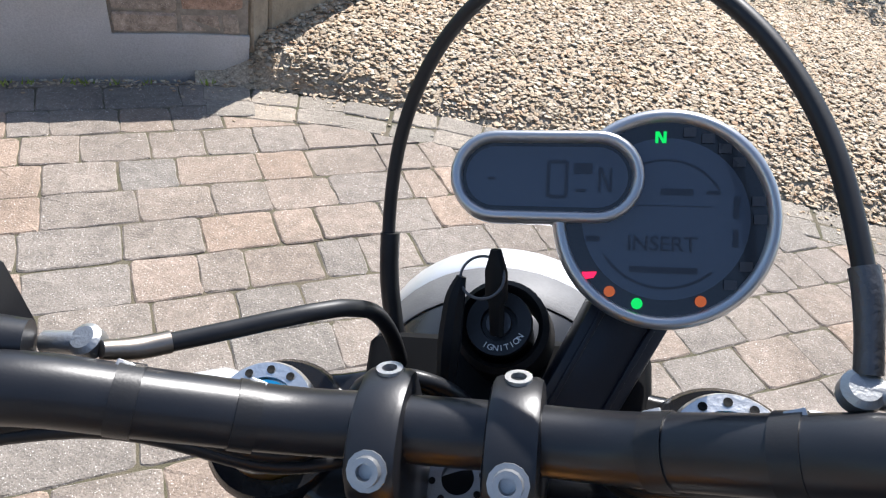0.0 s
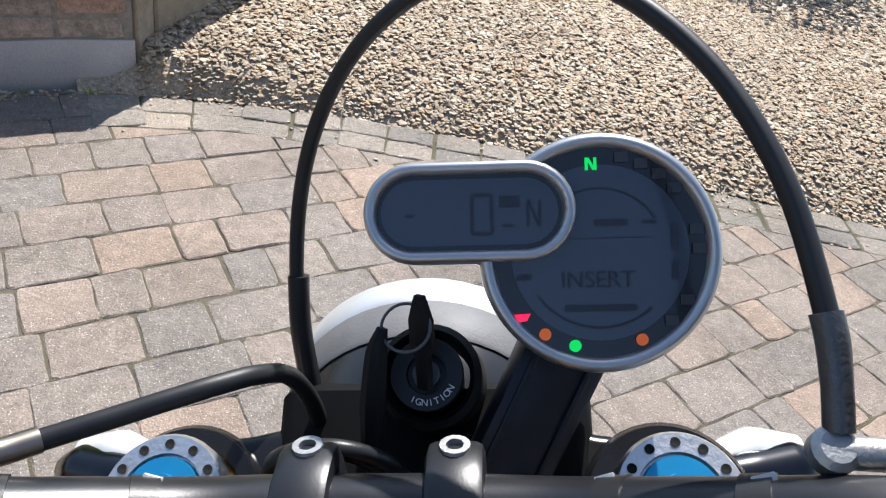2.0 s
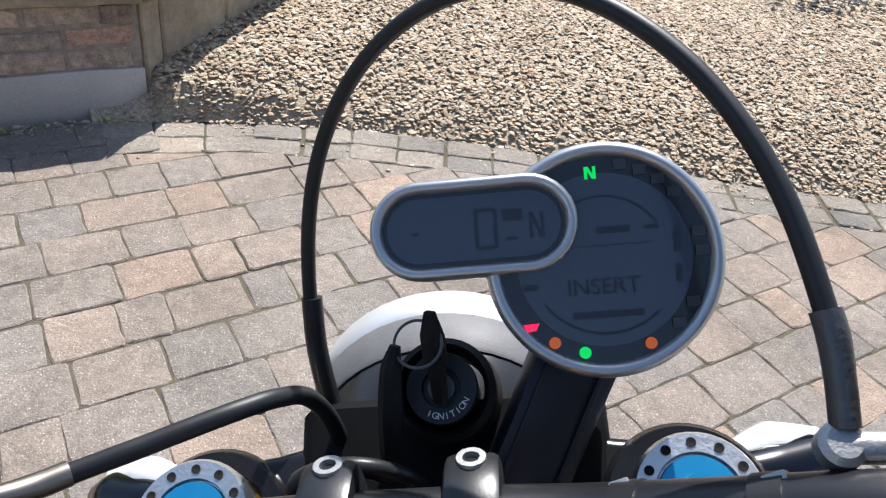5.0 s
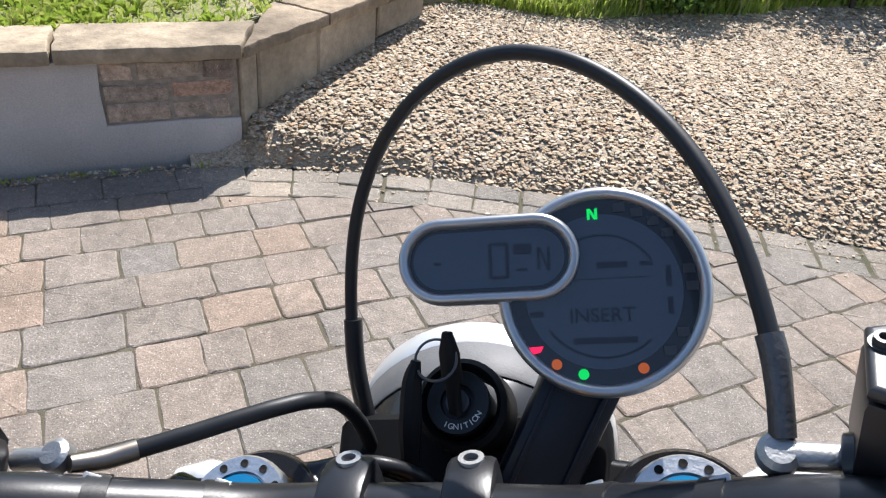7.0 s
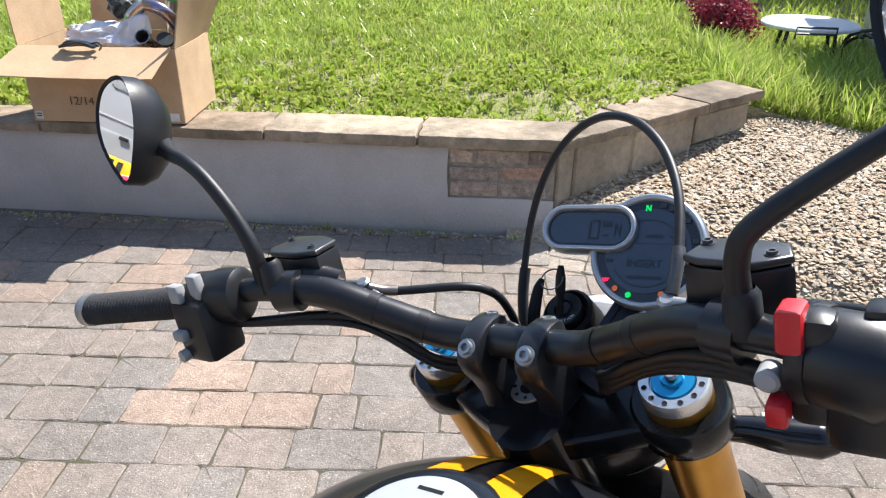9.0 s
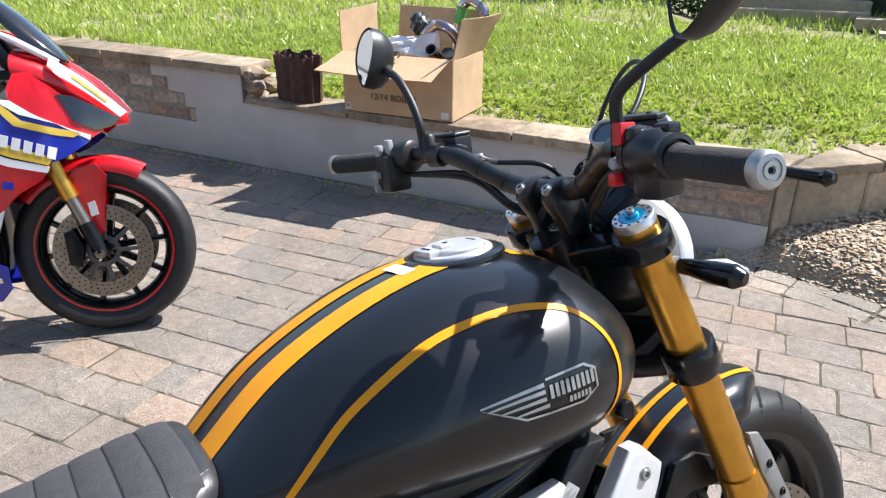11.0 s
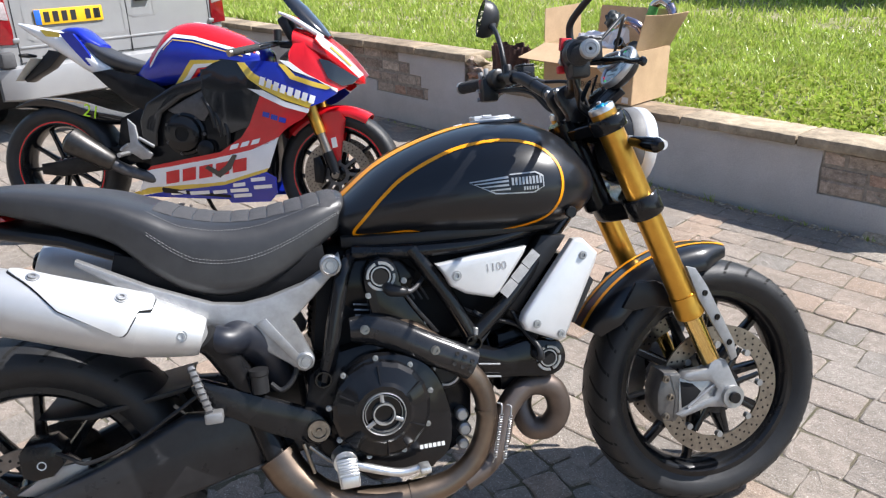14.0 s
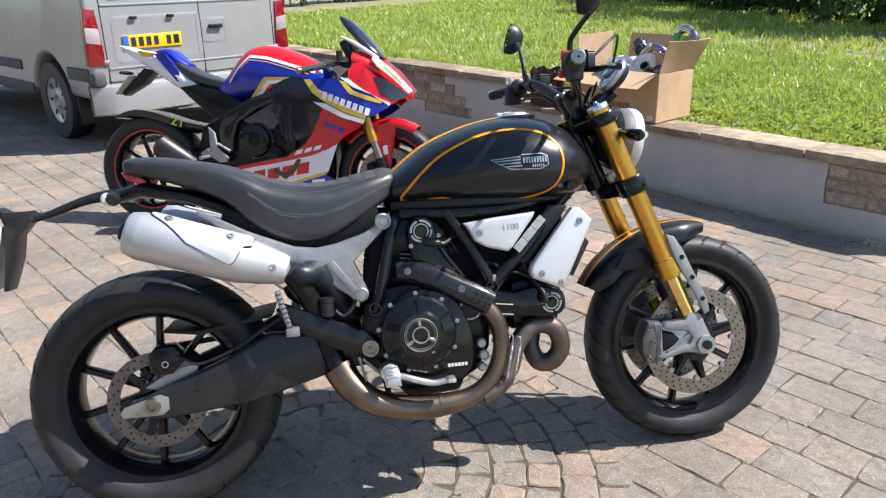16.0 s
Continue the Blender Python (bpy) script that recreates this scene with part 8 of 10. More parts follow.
SFA, SRA = (1.415, 0, 0.300), (0.0, 0, 0.312)
sfw = cast_wheel(SP, "front_wheel", SFA, 0.300, 0.222, 0.060, 10, "black cast wheel with a red rim stripe", M_BLACK, stripe=P_RED)
srw = cast_wheel(SP, "rear_wheel", SRA, 0.312, 0.222, 0.092, 10, "black cast wheel with a red rim stripe", M_BLACK, hub=0.045, stripe=P_RED)
for s in (-1, 1):
    at = (SFA[0], s * 0.075, SFA[2])
    d = part("brake_disc", disc_ring(at, 0.112, 0.162, 0.005), M_STEEL, sfw, "drilled steel brake disc")
    drill(d, at, 0.112, 0.162, 0.005, 40)
    b = lathe([(-0.002, 0.040), (-0.002, 0.056), (0.002, 0.056), (0.002, 0.040)], at=at, n=32, closed=True)
    for i in range(9):
        spoke(at, 2 * math.pi * i / 9, 0.046, 0.116, 0.008, 0.007, 0.003, 0.003, b)
    each_part("disc_carrier", b, M_CALIPER, d)
    top, bot = Vector((1.245, s * 0.105, 0.760)), Vector((1.405, s * 0.105, 0.330))
    leg = part("fork_leg", rod(top, top.lerp(bot, 0.62), 0.027, n=20), M_GOLD, SP, "gold fork tube")
    part("slider", rod(top.lerp(bot, 0.6), top.lerp(bot, 0.86), 0.021, n=20), M_STEEL, leg, "bright steel slider")
    part("fork_foot", tube([top.lerp(bot, 0.82), top.lerp(bot, 0.95), bot + Vector((0.012, s * 0.012, -0.03))], [0.026, 0.026, 0.020], n=14), M_CAST, leg)
    part("axle_nut", lathe([(0, 0), (0, 0.018), (0.012, 0.016), (0.012, 0)], axis=(0, s, 0), at=(1.415, s * 0.122, 0.300), n=16), M_STEEL, leg)
    part("brake_caliper", plate([(1.305, 0.375), (1.340, 0.390), (1.365, 0.330), (1.350, 0.255), (1.310, 0.265)], s * 0.115, s * 0.055, 0.008), M_CAST, SP, "black radial caliper")
# front mudguard: a hoop over the tyre and a red spat each side
rings = []
for i in range(14):
    a = radians(140 - 80 * i / 13)
    r = 0.325
    ring = [Vector((SFA[0] + (r - 0.045 * abs(v) ** 3) * math.cos(a), 0.068 * math.sin(v * math.pi / 2), SFA[2] + (r - 0.045 * abs(v) ** 3) * math.sin(a))) for v in np.linspace(-1, 1, 11)]
    ring += [Vector((SFA[0] + (r - 0.005 - 0.045 * abs(v) ** 3) * math.cos(a), 0.065 * math.sin(v * math.pi / 2), SFA[2] + (r - 0.005 - 0.045 * abs(v) ** 3) * math.sin(a))) for v in np.linspace(1, -1, 11)]
    rings.append(ring)
fm = part("front_mudguard", loft(rings), P_RED, SP, "glossy red front mudguard")
for s in (-1, 1):
    shell("mudguard_spat", [(1.307, 0.520), (1.361, 0.587), (1.430, 0.600), (1.46, 0.56), (1.440, 0.520), (1.436, 0.446), (1.434, 0.372), (1.404, 0.352), (1.376, 0.372), (1.370, 0.446), (1.345, 0.490)], s, P_RED, fm, fn=lambda x, z: 0.082, th=0.010)
    shell("maker_mark", [(1.388, 0.470), (1.412, 0.478), (1.420, 0.430), (1.395, 0.424)], s, P_WHITE, fm, off=0.002, fn=lambda x, z: 0.082, th=0.002, label="plain white print patch")

# body: dark core so that nothing is hollow
core = bmesh.new()
plate([(0.500, 0.310), (0.520, 0.640), (0.640, 0.700), (0.860, 0.780), (1.060, 0.800), (1.250, 0.800), (1.380, 0.760), (1.300, 0.640), (1.120, 0.560), (1.100, 0.250), (0.900, 0.180), (0.560, 0.200)], -0.150, 0.150, 0.02, bm=core)
part("inner_body", core, M_CAST, SP, "dark engine and frame behind the fairing")
PAN = {
    "BLUE": [(0.986, 0.818), (1.107, 0.826), (1.181, 0.816), (1.253, 0.773), (1.351, 0.744), (1.437, 0.681), (1.371, 0.638), (1.325, 0.621), (1.222, 0.658), (1.119, 0.711), (1.052, 0.755)],
    "YEL1": [(0.986, 0.818), (1.021, 0.817), (1.066, 0.769), (1.131, 0.731), (1.228, 0.677), (1.331, 0.638), (1.315, 0.614), (1.211, 0.648), (1.109, 0.697), (1.039, 0.745)],
    "YEL2": [(1.181, 0.812), (1.210, 0.807), (1.257, 0.759), (1.362, 0.725), (1.419, 0.710), (1.393, 0.696), (1.337, 0.710), (1.236, 0.744)],
    "REDUP": [(1.262, 0.960), (1.300, 0.892), (1.348, 0.857), (1.408, 0.797), (1.479, 0.712), (1.441, 0.690), (1.392, 0.712), (1.294, 0.768), (1.230, 0.800), (1.225, 0.860)],
    "WHITEUP": [(1.181, 0.830), (1.230, 0.822), (1.294, 0.775), (1.392, 0.722), (1.441, 0.700), (1.437, 0.684), (1.351, 0.744), (1.253, 0.778)],
    "REDLOW": [(1.093, 0.670), (1.321, 0.612), (1.289, 0.567), (1.211, 0.525), (1.170, 0.481), (1.131, 0.456), (1.026, 0.418), (0.842, 0.375), (0.496, 0.312), (0.519, 0.334), (0.764, 0.385), (0.883, 0.408), (0.991, 0.478), (1.033, 0.535), (1.070, 0.617)],
    "WHITE": [(1.170, 0.481), (1.126, 0.381), (1.113, 0.335), (0.885, 0.265), (0.487, 0.225), (0.432, 0.204), (0.496, 0.313), (0.842, 0.376), (1.026, 0.418)],
    "YEL3": [(1.113, 0.337), (1.096, 0.315), (0.884, 0.250), (0.592, 0.213), (0.389, 0.180), (0.405, 0.201), (0.487, 0.227), (0.885, 0.267)],
    "BLUELOW": [(1.096, 0.316), (1.143, 0.291), (1.139, 0.213), (1.097, 0.169), (0.899, 0.158), (0.888, 0.176), (0.558, 0.180), (0.430, 0.182), (0.592, 0.214), (0.884, 0.251)],
    "DARK": [(0.800, 0.800), (0.900, 0.835), (0.985, 0.825), (1.050, 0.755), (1.110, 0.695), (1.075, 0.615), (1.030, 0.530), (0.886, 0.480), (0.830, 0.592), (0.80, 0.70)],
}
PMAT = {"BLUE": P_BLUE, "YEL1": P_YEL, "YEL2": P_YEL, "REDUP": P_RED, "WHITEUP": P_WHITE, "REDLOW": P_RED, "WHITE": P_WHITE, "YEL3": P_YEL, "BLUELOW": P_BLUE, "DARK": P_CARBON}
for s in (-1, 1):
    for k, poly in PAN.items():
        lift = {"YEL1": 0.003, "YEL2": 0.003, "DARK": -0.022, "WHITEUP": 0.003}.get(k, 0.0)
        shell("fairing_panel", poly, s, PMAT[k], SP, off=lift)
    shell("white_edge", [(1.040, 0.700), (1.109, 0.692), (1.211, 0.642), (1.318, 0.610), (1.308, 0.590), (1.205, 0.618), (1.10, 0.666)], s, P_WHITE, SP, off=0.002)
    # marks on the fairing as plain bars
    for k in range(8):
        x0 = 1.100 + 0.032 * k
        z0 = 0.755 - 0.0115 * k
        shell("print_bar", [(x0, z0), (x0 + 0.022, z0 - 0.008), (x0 + 0.012, z0 - 0.044), (x0 - 0.010, z0 - 0.036)], s, P_WHITE, SP, off=0.0045, th=0.003)
    for k, (x0, w0, z0) in enumerate(((0.590, 0.068, 0.248), (0.676, 0.068, 0.263), (0.762, 0.068, 0.278), (0.848, 0.068, 0.293), (0.934, 0.068, 0.310))):
        shell("print_bar", [(x0, z0), (x0 + w0, z0 + w0 * 0.18), (x0 + w0 + 0.008, z0 + w0 * 0.18 + 0.062), (x0 + 0.008, z0 + 0.060)], s, P_RED, SP, off=0.003, th=0.003)
    shell("vent", [(0.800, 0.330), (0.870, 0.285), (0.930, 0.330), (0.965, 0.395), (0.945, 0.398), (0.905, 0.345), (0.868, 0.318), (0.815, 0.345)], s, P_SMOKE, SP, off=0.005, th=0.004, label="dark air vent")
    for k in range(3):
        x0 = 0.930 + 0.052 * k
        shell("print_bar", [(x0, 0.418 + 0.012 * k), (x0 + 0.038, 0.428 + 0.012 * k), (x0 + 0.050, 0.452 + 0.012 * k), (x0 + 0.012, 0.442 + 0.012 * k)], s, P_WHITE, SP, off=0.0035, th=0.003)
        x0 = 1.105 + 0.038 * k
        shell("print_bar", [(x0, 0.598 - 0.012 * k), (x0 + 0.030, 0.590 - 0.012 * k), (x0 + 0.024, 0.568 - 0.012 * k), (x0 - 0.006, 0.576 - 0.012 * k)], s, P_BLUE, SP, off=0.0035, th=0.003)
    for k, (x0, z0, w) in enumerate(((0.60, 0.192, 0.08), (0.70, 0.195, 0.10), (0.82, 0.202, 0.07), (0.91, 0.212, 0.09), (0.92, 0.186, 0.09), (0.93, 0.240, 0.06), (1.02, 0.268, 0.07), (1.03, 0.232, 0.09))):
        shell("print_bar", [(x0, z0), (x0 + w, z0 + 0.008), (x0 + w, z0 + 0.026), (x0, z0 + 0.018)], s, P_WHITE, SP, off=0.0035, th=0.003)
    shell("side_lamp", [(1.361, 0.836), (1.405, 0.826), (1.470, 0.786), (1.528, 0.749), (1.500, 0.722), (1.458, 0.714), (1.402, 0.748)], s, P_SMOKE, SP, off=0.005, label="dark slanted head lamp")
for s in (-1, 1):
    shell("nose_edge", [(1.345, 0.952), (1.400, 0.912), (1.447, 0.875), (1.510, 0.810), (1.548, 0.766), (1.528, 0.752), (1.482, 0.800), (1.430, 0.848), (1.372, 0.895), (1.340, 0.925)], s, P_WHITE, SP, off=0.004, label="white edge of the nose")
    shell("nose_line", [(1.410, 0.893), (1.450, 0.858), (1.500, 0.806), (1.496, 0.801), (1.446, 0.851), (1.406, 0.886)], s, P_YEL, SP, off=0.007, th=0.003)
    part("rear_frame", plate([(0.36, 0.56), (0.50, 0.63), (0.56, 0.56), (0.55, 0.30), (0.45, 0.30), (0.33, 0.41)], s * 0.120, s * 0.085, 0.010), M_CAST, SP, "black frame and gearbox behind the footrest")
# nose and screen
rings = []
for x, zt, zb, w in ((1.235, 0.985, 0.86, 0.150), (1.300, 0.965, 0.83, 0.135), (1.375, 0.925, 0.79, 0.112), (1.450, 0.862, 0.745, 0.080), (1.510, 0.795, 0.720, 0.045), (1.540, 0.755, 0.725, 0.018)):
    rings.append(ring_se(x, (zt + zb) / 2, w, (zt - zb) / 2, (zt - zb) / 2, 24, 2.2))
nose = part("nose", loft(rings), P_RED, SP, "red nose fairing with white edges", smooth=60)
b = bmesh.new()
rows = []
for i in range(14):
    x = 1.27 + 0.265 * i / 13
    zt = float(np.interp(x, [1.235, 1.300, 1.375, 1.450, 1.510, 1.540], [0.985, 0.965, 0.925, 0.862, 0.795, 0.755]))
    w = float(np.interp(x, [1.235, 1.375, 1.45, 1.54], [0.02, 0.05, 0.05, 0.014]))
    rows.append([b.verts.new((x, y * w, zt + 0.003 - 0.012 * abs(y) ** 2)) for y in (-1, -0.5, 0, 0.5, 1)])
for p, q in zip(rows, rows[1:]):
    for j in range(4):
        b.faces.new((p[j], p[j + 1], q[j + 1], q[j]))
part("nose_stripe", b, P_RED, nose)
rings = []
for x, z, w, h in ((1.385, 0.945, 0.055, 0.006), (1.335, 1.010, 0.085, 0.045), (1.270, 1.080, 0.098, 0.070), (1.205, 1.135, 0.085, 0.060), (1.155, 1.160, 0.055, 0.030), (1.135, 1.165, 0.02, 0.010)):
    rings.append([Vector((x - 0.02 * math.sin(a) * 0, w * math.cos(a), z - h + h * math.sin(a))) for a in np.linspace(0.0, math.pi, 15)])
b = bmesh.new()
loft(rings, bm=b, caps=False, closed=False)
r = bmesh.ops.extrude_face_region(b, geom=list(b.faces))
for v in r["geom"]:
    if isinstance(v, bmesh.types.BMVert):
        v.co += Vector((-0.003, 0, -0.003))
part("windscreen", b, P_SMOKE, SP, "smoked screen")
part("screen_lip", tube([(1.16, -0.085, 1.045), (1.24, -0.108, 1.010), (1.33, -0.098, 0.955), (1.36, -0.06, 0.94)], [0.006, 0.012, 0.012, 0.006], n=10), P_WHITE, SP)
part("screen_lip", tube([(1.16, 0.085, 1.045), (1.24, 0.108, 1.010), (1.33, 0.098, 0.955), (1.36, 0.06, 0.94)], [0.006, 0.012, 0.012, 0.006], n=10), P_RED, SP)

# tank
STK = [(0.430, 0.760, 0.085, 0.030, 0.060, 2.4), (0.500, 0.780, 0.130, 0.055, 0.080, 2.4), (0.560, 0.800, 0.150, 0.110, 0.095, 2.4), (0.620, 0.820, 0.165, 0.160, 0.11, 2.4), (0.700, 0.830, 0.172, 0.176, 0.12, 2.4), (0.800, 0.830, 0.172, 0.168, 0.11, 2.4), (0.900, 0.825, 0.165, 0.142, 0.09, 2.4), (1.000, 0.820, 0.150, 0.108, 0.08, 2.4), (1.070, 0.820, 0.11, 0.075, 0.06, 2.4), (1.09, 0.82, 0.07, 0.05, 0.04, 2.4)]
SR = resample(STK, 34)
stank = part("fuel_tank", loft([ring_se(x, cz, w, hu, hd, 36, pw) for x, cz, w, hu, hd, pw in SR]), P_BLUE, SP, "blue tank with red top and white edging", smooth=60)


def ty(x, z):
    cz, w, hu, hd, pw = [float(np.interp(x, [r[0] for r in SR], [r[c] for r in SR])) for c in range(1, 6)]
    f = min(0.995, abs(z - cz) / (hu if z > cz else hd))
    return w * (1 - f ** pw) ** (1 / pw)


def tank_skin(name, z0f, z1f, x0, x1, material, off):
    """A band of paint over the tank above a height line: a strip on each side, or right over the top."""
    b = bmesh.new()
    rows = []
    for i in range(41):
        x = x0 + (x1 - x0) * i / 40
        cz, w, hu, hd, pw = [float(np.interp(x, [r[0] for r in SR], [r[c] for r in SR])) for c in range(1, 6)]

        def ang(z):
            return math.asin(min(1.0, max(0.0, (z - cz) / hu)) ** (pw / 2))
        a0 = ang(z0f(x))
        spans = [np.linspace(a0, math.pi - a0, 25)] if z1f is None else [np.linspace(a0, ang(z1f(x)), 5), math.pi - np.linspace(a0, ang(z1f(x)), 5)]
        row = []
        for sp in spans:
            row.append([b.verts.new((x, (w + off) * math.copysign(abs(math.cos(a)) ** (2 / pw), math.cos(a)), cz + (hu + off) * abs(math.sin(a)) ** (2 / pw))) for a in sp])
        rows.append(row)
    for p, q in zip(rows, rows[1:]):
        for u, v in zip(p, q):
            for j in range(len(u) - 1):
                b.faces.new((u[j], u[j + 1], v[j + 1], v[j]))
    return part(name, b, material, stank)


edge = lambda x: float(np.interp(x, [0.50, 0.545, 0.60, 0.667, 0.77, 0.957, 1.05], [0.74, 0.788, 0.866, 0.932, 0.921, 0.869, 0.845]))
tank_skin("tank_top", lambda x: edge(x) + 0.016, None, 0.545, 1.05, P_RED, 0.0028)
tank_skin("tank_edging", lambda x: edge(x), lambda x: edge(x) + 0.018, 0.545, 1.03, P_WHITE, 0.0022)
tank_skin("tank_line", lambda x: edge(x) - 0.014, lambda x: edge(x) - 0.009, 0.62, 1.00, P_YEL, 0.0022)
for s in (-1, 1):
    for poly, m_, o_ in (([(0.658, 0.708), (0.759, 0.830), (0.900, 0.829), (0.860, 0.815), (0.773, 0.811), (0.682, 0.708)], P_YEL, 0.004), ([(0.682, 0.708), (0.773, 0.811), (0.860, 0.815), (0.828, 0.798), (0.787, 0.793), (0.708, 0.711)], P_WHITE, 0.0045), ([(0.713, 0.711), (0.789, 0.791), (0.833, 0.796), (0.779, 0.764), (0.737, 0.718)], P_RED, 0.005)):
        shell("chevron", poly, s, m_, stank, off=o_, th=0.006, fn=lambda x, z: max(0.14, ty(x, max(z, 0.76))))
part("filler_cap", lathe([(0, 0), (0, 0.034), (0.006, 0.030), (0.006, 0)], axis=(0.1, 0, 1), at=(0.740, 0, 1.004), n=24), P_WHITE, stank)
# seat and tail
ss = resample([(0.150, 0.925, 0.045, 0.012, 0.03, 2.6), (0.20, 0.905, 0.080, 0.02, 0.05, 2.8), (0.28, 0.862, 0.105, 0.02, 0.06, 2.8), (0.38, 0.825, 0.120, 0.02, 0.06, 2.8), (0.48, 0.802, 0.120, 0.018, 0.05, 2.8), (0.55, 0.800, 0.09, 0.016, 0.04, 2.6)], 22)
part("seat", loft([ring_se(x, cz, w, hu, hd, 24, pw) for x, cz, w, hu, hd, pw in ss]), M_LEATHER, SP, "narrow black seat", smooth=60)
tl = resample([(-0.185, 1.008, 0.020, 0.006, 0.008, 2.2), (-0.12, 0.990, 0.055, 0.016, 0.03, 2.4), (-0.02, 0.955, 0.080, 0.028, 0.055, 2.6), (0.08, 0.910, 0.095, 0.06, 0.07, 2.6), (0.17, 0.862, 0.105, 0.06, 0.08, 2.6), (0.25, 0.815, 0.11, 0.04, 0.07, 2.6), (0.32, 0.780, 0.10, 0.03, 0.05, 2.6)], 24)
tail = part("tail_fairing", loft([ring_se(x, cz, w, hu, hd, 28, pw) for x, cz, w, hu, hd, pw in tl]), P_WHITE, SP, "white tail with blue and yellow flashes", smooth=60)
hump = resample([(0.03, 0.965, 0.03, 0.012, 0.01, 2.2), (0.09, 0.968, 0.065, 0.024, 0.03, 2.4), (0.15, 0.955, 0.075, 0.034, 0.05, 2.4), (0.20, 0.925, 0.075, 0.025, 0.06, 2.4), (0.25, 0.900, 0.05, 0.012, 0.05, 2.4)], 14)
part("tail_hump", loft([ring_se(x, cz, w, hu, hd, 24, pw) for x, cz, w, hu, hd, pw in hump]), P_BLUE, tail)
for s in (-1, 1):
    shell("flash", [(0.079, 0.960), (0.15, 0.955), (0.190, 0.905), (0.230, 0.850), (0.245, 0.800), (0.214, 0.808), (0.138, 0.890)], s, P_BLUE, tail, off=0.012, fn=lambda x, z: 0.096, th=0.02)
    shell("flash", [(-0.030, 0.978), (0.075, 0.962), (0.066, 0.940), (0.0, 0.945)], s, P_YEL, tail, off=0.004, fn=lambda x, z: 0.085, th=0.02)
    part("seat_rail", plate([(0.235, 0.775), (0.330, 0.790), (0.507, 0.752), (0.613, 0.690), (0.600, 0.640), (0.484, 0.600), (0.406, 0.630), (0.300, 0.715)], s * 0.125, s * 0.100, 0.006), M_CAST, SP, "black seat rail")
part("plate_carrier", plate([(-0.03, 0.885), (0.04, 0.870), (-0.03, 0.800), (-0.16, 0.730), (-0.175, 0.745), (-0.08, 0.83)], -0.035, 0.035, 0.004), M_PLASTIC, SP)
part("number_plate", box(0.003, 0.18, 0.14, (-0.135, 0, 0.790), 0.001, rot=Matrix.Rotation(radians(40), 4, "Y")), mat("plate_back", (0.62, 0.58, 0.51), (0.54, 0.50, 0.44), 0.5, scale=30), SP, "number plate seen from its plain back")
for s in (-1, 1):
    part("rear_indicator", tube([(-0.10, s * 0.03, 0.855), (-0.11, s * 0.08, 0.855), (-0.115, s * 0.13, 0.853)], [0.007, 0.012, 0.008], n=10), M_PLASTIC, SP)
# swingarm, hugger, exhaust, engine cover, controls
for s in (-1, 1):
    part("swingarm", plate([(0.52, 0.46), (0.30, 0.42), (0.05, 0.355), (-0.06, 0.335), (-0.06, 0.285), (0.05, 0.275), (0.30, 0.315), (0.52, 0.36)], s * 0.14, s * 0.105, 0.008), M_CAST, SP, "black swingarm")
    part("hanger", plate([(0.434, 0.560), (0.470, 0.530), (0.485, 0.450), (0.550, 0.395), (0.535, 0.372), (0.494, 0.368), (0.450, 0.395), (0.395, 0.405), (0.392, 0.425), (0.44, 0.45)], s * 0.195, s * 0.180, 0.004), M_FOOT, SP, "grey footrest hanger")
    b = rod((0.43, s * 0.19, 0.44), (0.39, s * 0.19, 0.41), 0.009, n=10)
    rod((0.485, s * 0.19, 0.47), (0.555, s * 0.185, 0.43), 0.008, n=10, bm=b)
    each_part("hanger_arm", b, M_FOOT, SP)
    part("foot_peg", rod((0.43, s * 0.19, 0.40), (0.425, s * 0.275, 0.395), 0.011, n=12), M_ALU, SP)
b = resample([(-0.20, 0.610, 0.085, 0.005, 0.012, 2.5), (-0.08, 0.645, 0.095, 0.008, 0.05, 2.5), (0.05, 0.632, 0.098, 0.008, 0.06, 2.5), (0.20, 0.590, 0.098, 0.008, 0.06, 2.5), (0.36, 0.560, 0.09, 0.008, 0.04, 2.5)], 16)
hg = part("rear_hugger", loft([ring_se(x, cz, w, hu, hd, 24, pw) for x, cz, w, hu, hd, pw in b]), P_CARBON, SP, "gloss black hugger with fluorescent numerals")
mm = Matrix.Translation((0.205, -0.104, 0.588)) @ Matrix.Rotation(radians(90), 4, "X") @ Matrix.Rotation(radians(-12), 4, "Z")
text_part("numerals", "21", 0.085, mm, P_GREEN, hg, 0.001)
ex = part("silencer", rod((0.150, -0.215, 0.462), (0.350, -0.185, 0.345), 0.066, 0.044, n=28, r_edge=0.010), mat("titanium", (0.075, 0.072, 0.07), (0.05, 0.048, 0.046), 0.35, metal=0.9, scale=25), SP, "stubby dark titanium silencer")
part("outlet", rod((0.1495, -0.2155, 0.4625), (0.143, -0.2165, 0.4665), 0.044, n=24), M_GROOVE, ex)
part("exhaust_pipe", tube([(0.33, -0.185, 0.352), (0.40, -0.17, 0.315), (0.49, -0.15, 0.285), (0.58, -0.10, 0.25)], 0.028, n=16), M_CALIPER, SP)
ec = part("engine_cover", lathe([(0, 0), (0, 0.104), (0.012, 0.100), (0.016, 0.088), (0.034, 0.080), (0.042, 0.062), (0.044, 0.034), (0.037, 0.030), (0.037, 0)], axis=(0, -1, 0), at=(0.700, -0.150, 0.490), n=40), M_BLACKGLOSS, SP, "black clutch cover")
for i in range(7):
    a = 2 * math.pi * i / 7
    each_part("cover_bolt", bolt((0.700 + 0.096 * math.cos(a), -0.163, 0.490 + 0.096 * math.sin(a)), (0, -1, 0), 0.006, 0.005, bmesh.new()), M_CALIPER, ec)
